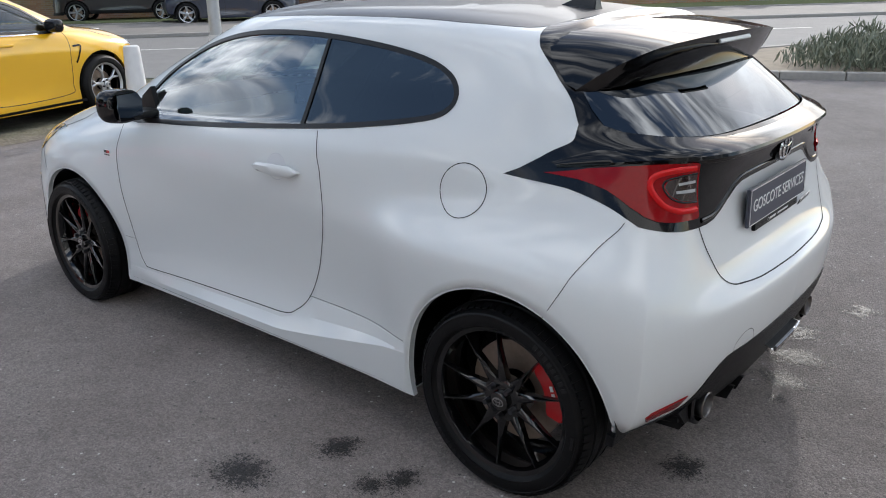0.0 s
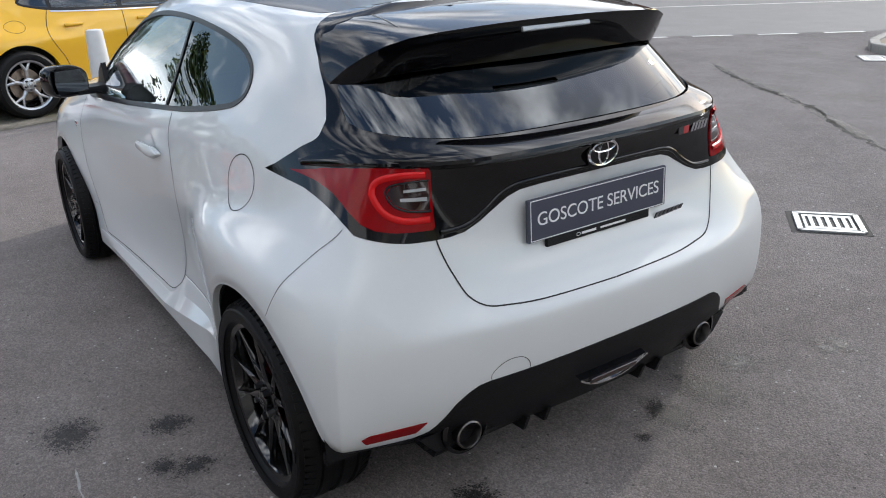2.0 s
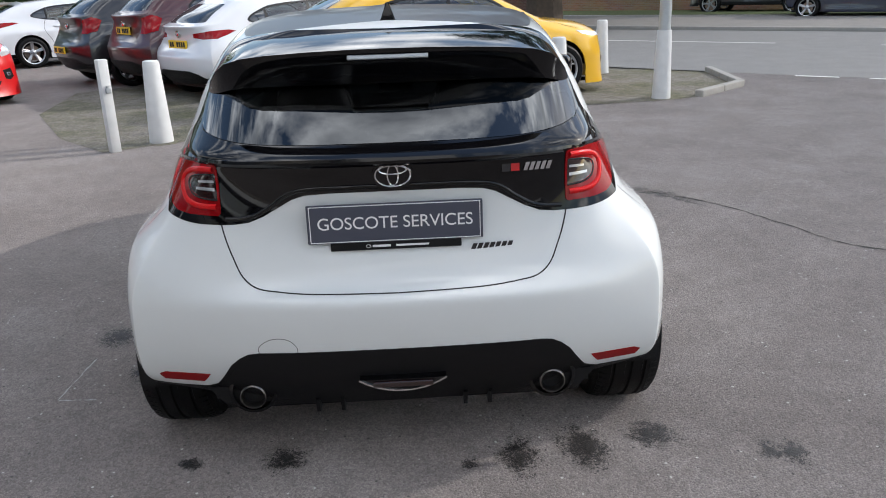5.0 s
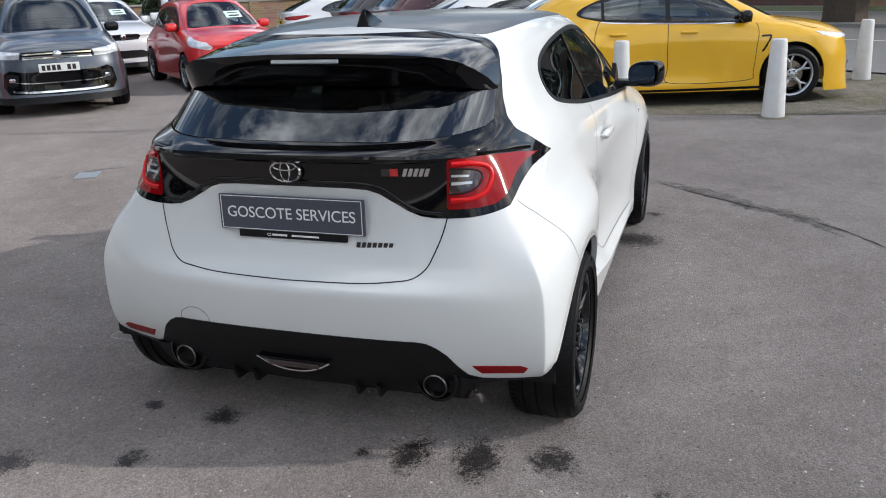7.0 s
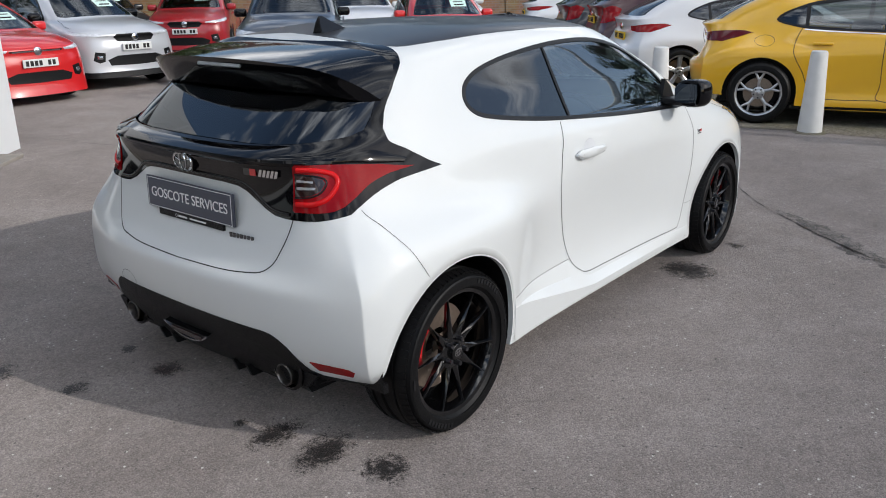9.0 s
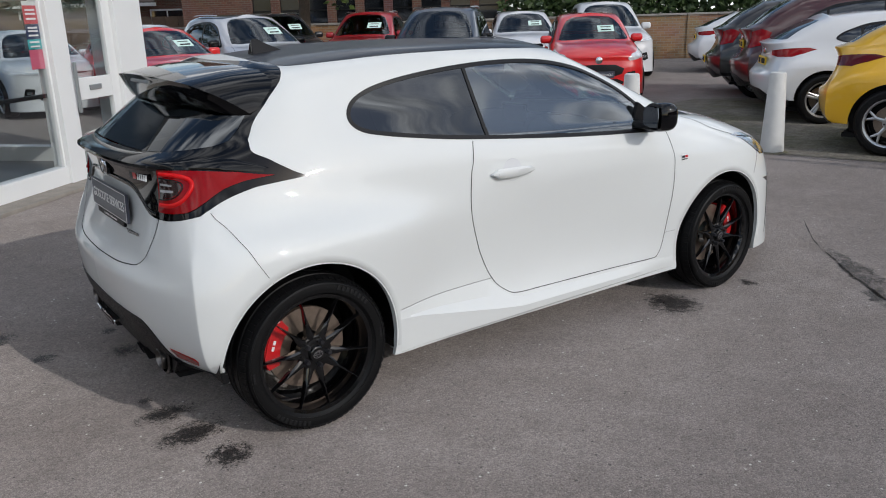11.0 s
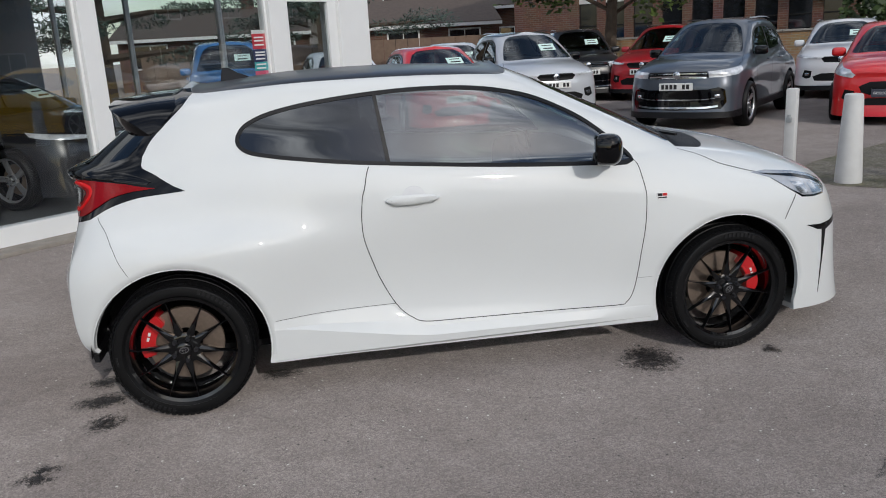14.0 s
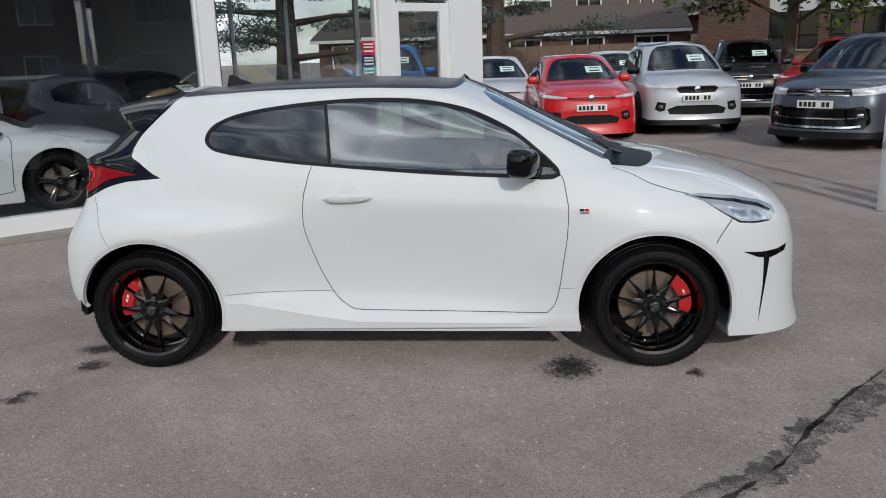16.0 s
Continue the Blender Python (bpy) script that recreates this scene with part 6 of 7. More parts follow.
    for x in ((1.25, .45) if doors == 5 else (1.25,)):
        uv = np.array([sk.find(("s", x + .12, .875))])
        P = sk.at(uv)[0]
        for s in (1, -1):
            bm = bmesh.new()
            box(bm, (.20 * scale, .03, .032 * scale), pose(P[0], s * (P[1] + .018), P[2]), .01)
            part("door_handle", bm, paint_mat, car, "", True)
    # mirrors
    P = sk.at(np.array([sk.find(("s", 1.98, .99))]))[0]
    for s in (1, -1):
        bm = bmesh.new()
        box(bm, (.12 * scale, .21 * scale, .14 * scale), pose(P[0], s * (P[1] + .10 * scale), P[2] + .05), .05, 4)
        part("door_mirror", bm, M_GLOSSBLACK if roof or paint_mat in (M_YELLOW, M_CARGREY) else paint_mat, car, "", True)
    # wheels and wells
    w = make_wheel(car, pose(0, (W / 2 - .125) * scale, R * scale, 0, 10), R * scale, R * scale * .73, .225 * scale, rim, rim_mat or M_SILVER, False)
    for x, s in ((wb, 1), (0, -1), (wb, -1)):
        copy_thing(w, pose(x * scale, s * (W / 2 - .125) * scale, R * scale, 0, 31 * x, (0 if s > 0 else 180) + (wheel_turn if x else 0)))
    for x in (0, wb):
        bm = bmesh.new()
        box(bm, (2.1 * Ra * scale, (W - .5) * scale, (R + Ra - clr - .06) * scale), pose(x * scale, 0, (clr + .05 + R + Ra) / 2 * scale))
        part("wheel_well", bm, M_PLASTIC, car)
    bm = bmesh.new()
    box(bm, ((wb + .9) * scale, (W - .35) * scale, .05), pose(wb / 2 * scale, 0, (clr + .03) * scale))
    part("underbody", bm, M_PLASTIC, car)
    bm = bmesh.new()
    box(bm, (.22 * scale, 1.1 * scale, .55 * scale), pose(.42 * wb * scale, 0, (belt - .18) * scale, 0, -14), .06)
    box(bm, (.22 * scale, 1.1 * scale, .55 * scale), pose(.12 * wb * scale, 0, (belt - .18) * scale, 0, -14), .06)
    part("seats", bm, M_INTERIOR, car, "", True)
    bm = bmesh.new()
    box(bm, (.5 * scale, 1.2 * scale, .22 * scale), pose(.76 * wb * scale, 0, (belt - .12) * scale), .06)
    part("dashboard", bm, M_INTERIOR, car, "", True)

    def on(kind, a, b):
        return sk.at(np.array([sk.find((kind, a, b))]))[0]
    if plate:
        P = on("f", .12, .575 if grille != "low" else .47)
        bm = bmesh.new()
        box(bm, (.02, .52 * scale, .112 * scale), pose(P[0] + .025, 0, P[2]), .004)
        pl = part("number_plate", bm, plate, car, "front number plate")
        if plate is M_PLATE and not suv:
            text_mesh(pl, "GOSCOTE SERVICES", .052, Matrix.Translation((P[0] + .0365, 0, P[2])) @ FRONT, M_WHITEPLASTIC, .0006)
        for k in range(0 if plate is M_PLATE and not suv else 7):
            if k != 4:
                bm = bmesh.new()
                box(bm, (.004, .045 * scale, .07 * scale), pose(P[0] + .0365, (-.20 + .065 * k) * scale, P[2]))
                part("plate_bar", bm, M_GAP if plate is M_WPLATE else M_WHITEPLASTIC, pl)
    if rear_plate:
        P = on("r", .12, rear_plate)
        bm = bmesh.new()
        box(bm, (.02, .52 * scale, .112 * scale), pose(P[0] - .022, 0, P[2]), .004)
        pl = part("number_plate", bm, M_YPLATE, car, "yellow rear number plate")
        for k in range(7):
            if k != 4:
                bm = bmesh.new()
                box(bm, (.004, .045 * scale, .07 * scale), pose(P[0] - .0335, (-.20 + .065 * k) * scale, P[2]))
                part("plate_bar", bm, M_GAP, pl)
    if suv:
        seam(car, sk, T_((.25, .515), (.5, .545), (.9, .56), (1.25, .55), (1.45, .52)), "roof_rail", .045, False, M_STEEL, False, "both", .045 * scale)
    # grille bars, round badge, fog lamps, bonnet joint
    for k in range(grille_bars):
        z = {"bar": (.712, .752, .692), "wide": (.69, .73), "low": (.50, .54), "thin": (.733, .733)}[grille][k % (3 if grille == "bar" else 2)]
        seam(car, sk, F_((0.001, z), (.15, z), (.28, z - .002), (.44 if grille == "bar" else .36, z - .006)), "grille_bar", .017 * scale, False, M_CHROME, False, "both", .008)
    P = on("f", .01, {"bar": .727, "wide": .71, "low": .70, "thin": .73}[grille])
    b = lathe([(.0001, .02), (.045 * scale, .018), (.058 * scale, .01), (.06 * scale, 0)], 24)
    b.transform(pose(P[0] + .002, 0, P[2]) @ Matrix.Rotation(radians(-90), 4, "Z"))
    part("front_badge", b, M_CHROME, car, "", True)
    b = lathe([(.0001, .02), (.045 * scale, .018), (.058 * scale, .01), (.06 * scale, 0)], 24)
    P = on("r", .01, .96)
    b.transform(pose(P[0] - .002, 0, P[2]) @ Matrix.Rotation(radians(90), 4, "Z"))
    part("rear_badge", b, M_CHROME, car, "", True)
    for s in (1, -1):
        P = on("f", .61, .44)
        bm = bmesh.new()
        box(bm, (.03, .09 * scale, .06 * scale), pose(P[0] + .006, s * P[1], P[2], 0, 0, s * 35), .015)
        part("fog_lamp", bm, M_LAMP, car, "", True)
    seam(car, sk, S_((2.36, .99), (2.62, .92), (2.86, .862)), "bonnet_gap", .006)
    if grille == "bar":
        seam(car, sk, F_((0.001, .395), (.25, .395), (.45, .40), (.60, .42)), "intake_trim", .014 * scale, False, M_CHROME, False, "both", .008)
        seam(car, sk, F_((0.001, .285), (.25, .285), (.45, .29), (.62, .31)), "intake_trim", .028 * scale, False, M_CHROME, False, "both", .008)
    if paint_mat is M_YELLOW:
        seam(car, sk, S_((2.04, .958), (1.5, .968), (.9, .990), (.38, 1.020)), "window_chrome", .014, False, M_CHROME, False, "both", .007)
        seam(car, sk, S_((2.185, .80), (2.24, .803), (2.285, .80), (2.275, .75), (2.24, .68), (2.20, .62)), "wing_vent", .022, False, M_GLOSSBLACK, False, "both", .004)
        seam(car, sk, [("s", .02 + .085 * math.cos(a), .90 + .06 * math.sin(a)) for a in np.linspace(0, 2 * math.pi, 13)[:-1]], "fuel_flap", .004, True, None, False, "right")
        seam(car, sk, S_((2.1, .44), (1.6, .475), (1.0, .47), (.55, .43)), "door_crease", .006, False, paint_mat, False, "both", .005)
        seam(car, sk, S_((2.30, .215), (1.6, .21), (.9, .21), (.32, .215)), "sill_trim", .03, False, M_GLOSSBLACK, False, "both", .004)
    if card:
        uv = np.array([sk.find(("f", y, z)) for z in (1.235, 1.205, 1.175, 1.14) for y in np.linspace(.10, .42, 6)])
        V = sk.at(uv) + sk.normal(uv) * .004
        pc = link_mesh("price_card", V, [(r * 6 + i, r * 6 + i + 1, r * 6 + i + 7, r * 6 + i + 6) for r in range(3) for i in range(5)], M_CARD, car)
        tagged(pc, "pale green price card in the windscreen")
    if card:
        for k in range(2):
            A = sk.at(np.array([sk.find(("f", y, 1.205 - .045 * k)) for y in np.linspace(.16, .36, 6)]))
            N = sk.normal(np.array([sk.find(("f", y, 1.205 - .045 * k)) for y in np.linspace(.16, .36, 6)]))
            h = np.array((0, 0, .016 if k else .008)) * scale
            V = np.concatenate([A + N * .009 + h, A + N * .009 - h])
            link_mesh("card_print", V, [(i, i + 1, i + 7, i + 6) for i in range(5)], M_GAP, car)
    return car


def put(ax, ay, hx, hy, rear=False, wb=2.6, scale=1.0):
    """Pose of a car from its front axle's middle (or rear axle's) and its heading."""
    a = math.atan2(hy, hx)
    L = math.hypot(hx, hy)
    if not rear:
        ax, ay = ax - hx / L * wb * scale, ay - hy / L * wb * scale
    return Matrix.Translation((ax, ay, 0)) @ Matrix.Rotation(a, 4, "Z")


parked_car("hatchback_car", "glossy yellow five-door hot hatchback parked beside bollards", M_YELLOW, put(8.14, .82, .32, -.948, True), 2.67, .85, .82, 1.86, 1.45, .15, .97, .72, 1.03, "slim", "thin", False, 5, "y", M_SILVER, M_WPLATE, "", None, False, .335, None, "wrap", 6)
parked_car("hatchback_car", "white five-door hatchback with silver wheels, rear towards the forecourt", M_CARWHITE, put(9.67, 2.83, .682, -.731, True), 2.73, .84, .80, 1.80, 1.43, .16, .96, .72, 1.0, "slim", "wide", False, 5, "five", M_SILVER, None, "", .80, False, .325, None, "wrap", 6)
parked_car("suv_car", "dark red tall SUV parked with its tail to the forecourt", M_CARDARKRED, put(10.8, 3.93, .643, -.766, True), 2.7, .85, .85, 1.88, 1.72, .22, 1.08, .82, 1.0, "tall", "wide", True, 5, "five", M_SILVER, None, "", .86, False, .35, None, "tall", 4)
parked_car("suv_car", "black SUV parked with its tail to the forecourt", M_CARBLACK, put(11.95, 5.27, .643, -.766, True), 2.7, .85, .85, 1.88, 1.66, .22, 1.05, .80, 1.0, "tall", "wide", True, 5, "five", M_SILVER, None, "", .56, False, .35, None, "tall", 4)
parked_car("saloon_car", "white saloon parked near a brick wall", M_CARWHITE, put(16.2, 8.8, .643, -.766, True), 2.8, .84, 1.0, 1.80, 1.43, .17, .96, .74, 1.0, "slim", "wide", False, 5, "five", M_SILVER, None, "", .82, False, .33, None, "wrap", 4)
parked_car("hatchback_car", "bright red three-door hatchback facing the forecourt", M_CARRED, put(9.46, 6.81, -.64, -.77, False, 2.49), 2.49, .80, .66, 1.72, 1.49, .16, .98, .74, 1.0, "tall", "low", False, 3, "five", M_STEEL, M_PLATE, "", None, True, .31, None, "tall", 6)
parked_car("suv_car", "blue-grey SUV with chrome grille facing the forecourt", M_CARGREY, put(6.85, 8.08, -.70, -.714, False, 2.68), 2.68, .90, .90, 1.84, 1.67, .22, 1.08, .84, 1.0, "block", "bar", True, 5, "five", M_SILVER, M_WPLATE, "", None, False, .35, None, "wrap", 6, "parked cars", 3)
parked_car("suv_car", "pale silver compact SUV with black roof facing the forecourt", M_CARSILVER, put(5.08, 10.75, .03, -1.0, False, 2.70), 2.70, .87, .85, 1.87, 1.65, .22, 1.07, .83, 1.0, "slim", "wide", True, 5, "five", M_CARBLACK, M_WPLATE, "", None, True, .36, M_CARBLACK, "tall", 6)
parked_car("hatchback_car", "red five-door hatchback with price card in the windscreen", M_CARRED, put(3.14, 10.04, .08, -.997, False, 2.63), 2.63, .83, .80, 1.79, 1.47, .16, .97, .74, 1.0, "slim", "thin", False, 5, "five", M_SILVER, M_WPLATE, "", None, True, .32, None, "wrap", 5, "parked cars", 1)
parked_car("suv_car", "deep red SUV with price card parked by a brick wall", M_CARRED2, put(8.6, 13.6, -.66, -.75, False, 2.67), 2.67, .90, .90, 1.85, 1.65, .21, 1.06, .82, 1.0, "slim", "wide", True, 5, "five", M_SILVER, M_WPLATE, "", None, True, .34, None, "wrap", 5)
parked_car("suv_car", "dark grey SUV with chrome grille and price card", M_CARBLACK, put(7.25, 14.6, -.2, -.98, False, 2.68), 2.68, .90, .90, 1.84, 1.67, .22, 1.08, .84, 1.0, "block", "bar", True, 5, "five", M_SILVER, M_WPLATE, "", None, True, .35, None, "wrap", 4, "parked cars", 3)
parked_car("suv_car", "white compact SUV facing the forecourt beside a red hatchback", M_CARWHITE, put(11.7, 11.2, -.60, -.80, False, 2.64), 2.64, .90, .90, 1.84, 1.56, .20, 1.03, .80, 1.0, "slim", "wide", True, 5, "five", M_CARBLACK, None, "", None, True, .34, None, "wrap", 4)
parked_car("hatchback_car", "white hatchback parked behind a red one", M_CARWHITE, put(13.2, 9.9, -.62, -.78, False, 2.6, 1.08), 2.6, .83, .80, 1.80, 1.60, .17, 1.0, .76, 1.08, "slim", "thin", False, 5, "five", M_SILVER, None, "", None, False, .32, None, "wrap", 3)
parked_car("hatchback_car", "silver hatchback with price card, parked in a row", M_CARSILVER, put(4.35, 15.2, -.05, -1, False, 2.6), 2.6, .83, .80, 1.79, 1.50, .16, .97, .74, 1.0, "slim", "thin", False, 5, "five", M_SILVER, M_WPLATE, "", None, True, .32, None, "wrap", 3)
parked_car("hatchback_car", "white hatchback at the end of the row", M_CARWHITE, put(1.55, 12.6, .12, -.99, False, 2.6), 2.6, .83, .80, 1.79, 1.48, .16, .97, .74, 1.0, "slim", "thin", False, 5, "five", M_SILVER, M_WPLATE, "", None, True, .32, None, "wrap", 3)
parked_car("suv_car", "bright blue SUV with price card, parked behind the showroom", M_CARBLUE, put(-.9, 13.6, .15, -.99, False, 2.65, 1.08), 2.65, .88, .85, 1.84, 1.68, .22, 1.06, .82, 1.08, "slim", "wide", True, 5, "five", M_SILVER, None, "", None, True, .35, None, "wrap", 3)
parked_car("pickup_car", "black pickup parked across the road", M_CARBLACK, put(27.5, -14.5, .62, .78, True), 2.9, .90, .95, 1.9, 1.8, .3, 1.15, .9, 1.05, "tall", "wide", True, 5, "five", M_STEEL, None, "", .62, False, .37, None, "tall", 3)
parked_car("hatchback_car", "dark blue hatchback parked across the road", M_CARNAVY, put(24.2, -13.4, -.62, -.78, True), 2.6, .85, .8, 1.8, 1.5, .18, .98, .75, 1.1, "slim", "wide", False, 5, "five", M_SILVER, None, "", .8, False, .33, None, "wrap", 3)

# ---- showroom: glazed front set aslant ----
SH = Matrix.Translation((-2.68, 2.34, 0)) @ Matrix.Rotation(radians(42.9), 4, "Z")
M_CONC = plain("rough_concrete", (.30, .27, .235), .9, noise_amt=.35, scale=8, bump=.6, bump_scale=60)
M_SHOPFLOOR = plain("grey_showroom_tiles", (.11, .115, .12), .35, noise_amt=.06, scale=3)
M_SHOPWALL = plain("grey_showroom_wall", (.26, .275, .30), .8, noise_amt=.06, scale=2)
M_ALU = plain("grey_aluminium", (.45, .48, .49), .35, .7)
M_STICK = {k: plain("sticker_" + k, c, .5) for k, c in (("red", (.6, .04, .06)), ("navy", (.02, .035, .11)), ("teal", (.05, .42, .44)), ("pink", (.65, .12, .20)), ("white", (.7, .7, .7)))}


def slab(name, x0, x1, y0, y1, z0, z1, mat, parent=None, m=SH, bevel=.006, label="", kind="structure", category=""):
    bm = bmesh.new()
    box(bm, (x1 - x0, y1 - y0, z1 - z0), Matrix.Translation(((x0 + x1) / 2, (y0 + y1) / 2, (z0 + z1) / 2)), bevel)
    ob = part(name, bm, mat, parent, label)
    if parent is None:
        ob.matrix_basis = m
        tagged(ob, "", category, "", kind)
    return ob


front = thing("wall_showroom", SH, "white-framed showroom front with tall glass panes", "wall", "", "structure")
slab("sill", -9, 4.05, 0, .14, 0, .20, M_WHITEFRAME, front)
slab("plinth", -9, 5.2, -.26, 0, 0, .035, M_CONC, front)
slab("fascia", -9, 5.66, -.10, .20, 2.95, 3.9, M_WHITEFRAME, front)
for x0, x1, d in ((1.84, 2.02, .16), (-2.6, -2.42, .16), (-6.4, -6.22, .16), (4.05, 4.29, .16), (5.14, 5.66, .30)):
    slab("post", x0, x1, -.03, d, 0 if x0 > 4 else .20, 2.95, M_WHITEFRAME, front)
    slab("post_bead", x0 - .025, x0, .02, .09, .20, 2.95, M_WHITEFRAME, front)
    slab("post_bead", x1, x1 + .025, .02, .09, .20, 2.95, M_WHITEFRAME, front)
slab("rail", 2.02, 4.05, .10, .13, .88, .92, M_TRIM, front)
for a, b in ((-9, -6.4), (-6.22, -2.6), (-2.42, 1.84), (2.02, 4.05)):
    pane = link_mesh("pane", [(a, .05, .20), (b, .05, .20), (b, .05, 2.95), (a, .05, 2.95)], [(0, 1, 2, 3)], M_SHOPGLASS, front)
    pane.visible_shadow = False
door = thing("door_showroom", SH, "white-framed glass entrance door with letter box", "door", "", "structure")
for x0, x1, z0, z1 in ((4.30, 4.37, .03, 2.18), (5.00, 5.12, .03, 2.18), (4.37, 5.00, 2.08, 2.18), (4.37, 5.00, .81, 1.03), (4.37, 5.00, .03, .17)):
    slab("door_rail", x0, x1, .02, .08, z0, z1, M_WHITEFRAME, door)
slab("letter_box", 4.60, 4.80, .005, .02, .90, .955, M_ALU, door)
slab("pull_handle", 4.32, 4.35, -.05, -.02, .7, 1.2, M_ALU, door)
slab("transom", 4.29, 5.14, 0, .14, 2.22, 2.36, M_WHITEFRAME, front)
for z0, z1 in ((.17, .81), (1.03, 2.08), (2.36, 2.95)):
    pane = link_mesh("pane", [(4.37, .05, z0), (5.00, .05, z0), (5.00, .05, z1), (4.37, .05, z1)], [(0, 1, 2, 3)], M_SHOPGLASS, door if z1 < 2.3 else front)
    pane.visible_shadow = False
st = thing("window_sticker", SH, "stack of red, navy, teal and pink notices stuck inside the glass", "sticker")
for z0, z1, k in ((1.74, 1.78, "white"), (1.575, 1.74, "red"), (1.44, 1.57, "navy"), (1.345, 1.435, "teal"), (1.16, 1.34, "pink")):
    slab("notice", 3.84, 4.03, .055, .057, z0, z1, M_STICK[k], st, SH, 0)
for z in (1.70, 1.665, 1.62, 1.54, 1.51, 1.47, 1.41, 1.37):
    slab("notice_text", 3.86, 3.99, .046, .0475, z - .008, z + .008, M_STICK["white"], st, SH, 0)
slab("floor_showroom", -9, 5.45, .14, 8, .0, .03, M_SHOPFLOOR, None, SH, 0, "grey tiled showroom floor", "structure", "floor")
slab("wall_back", -9, 5.4, 8, 8.2, 0, 3.0, M_SHOPWALL, None, SH, 0, "plain grey showroom back wall", "structure", "wall")
slab("wall_side", -9.2, -9, -.1, 8.2, 0, 3.9, M_SHOPWALL, None, SH, 0, "plain grey showroom end wall", "structure", "wall")
slab("ceiling", -9, 5.6, .14, 8.2, 2.96, 3.0, M_SHOPWALL, None, SH, 0, "plain showroom ceiling", "structure", "ceiling")
slab("roof_slab", -9.2, 5.66, .2, 8.4, 3.0, 3.9, M_WHITEFRAME, None, SH, 0, "flat white showroom roof edge", "structure", "roof")
slab("side_sill", 5.24, 5.40, .30, 8, 0, .20, M_WHITEFRAME, front)
for y0 in (2.5, 4.8, 7.1):
    slab("side_mullion", 5.27, 5.35, y0 - .03, y0 + .03, .20, 2.96, M_WHITEFRAME, front)
for y0, y1 in ((.30, 2.47), (2.53, 4.77), (4.83, 7.07)):
    pane = link_mesh("pane", [(5.31, y0, .20), (5.31, y1, .20), (5.31, y1, 2.95), (5.31, y0, 2.95)], [(0, 1, 2, 3)], M_SHOPGLASS, front)
    pane.visible_shadow = False
pic = thing("framed_picture", SH @ Matrix.Translation((.6, 4.4, 0)) @ Matrix.Rotation(radians(4), 4, "Z"), "white-framed dark picture standing in the showroom", "picture")
for x0, x1, z0, z1 in ((0, .05, .50, 1.45), (1.22, 1.27, .50, 1.45), (.05, 1.22, 1.40, 1.45), (.05, 1.22, .50, .55)):
    slab("frame", x0, x1, 0, .04, z0, z1, M_WHITEFRAME, pic)
slab("print", .05, 1.22, .01, .03, .55, 1.40, M_CARBLACK, pic)
for x in (.2, 1.07):
    slab("foot", x - .03, x + .03, -.15, .2, .03, .5, M_WHITEFRAME, pic)

S45 = Matrix.Rotation(radians(42.9), 4, "Z")


def inside(x, y, hx, hy):
    p, h = SH @ Vector((x, y, 0)), S45 @ Vector((hx, hy, 0))
    return p.x, p.y, h.x, h.y


ax, ay, hx, hy = inside(.62, 1.85, 1, -.10)
mm = put(ax, ay, hx, hy, False, 2.57, 1.0)
mm.translation.z = .032
parked_car("sports_car", "low white sports coupe with black wheels in the showroom", M_CARWHITE, mm, 2.57, .85, .85, 1.78, 1.28, .13, .86, .66, 1.0, "slim", "low", False, 3, "five", M_RIM, None, "", None, False, .32, None, "wrap", 4, "showroom cars")
ax, ay, hx, hy = inside(2.55, 2.0, .35, -.94)
mm = put(ax, ay, hx, hy, False, 2.73, 1.0)
mm.translation.z = .032
parked_car("hatchback_car", "black hatchback with chrome grille inside the showroom", M_CARBLACK, mm, 2.73, .84, .8, 1.8, 1.44, .16, .96, .72, 1.0, "slim", "wide", False, 5, "five", M_SILVER, M_PLATE, "", None, True, .33, None, "wrap", 4, "showroom cars", 2)


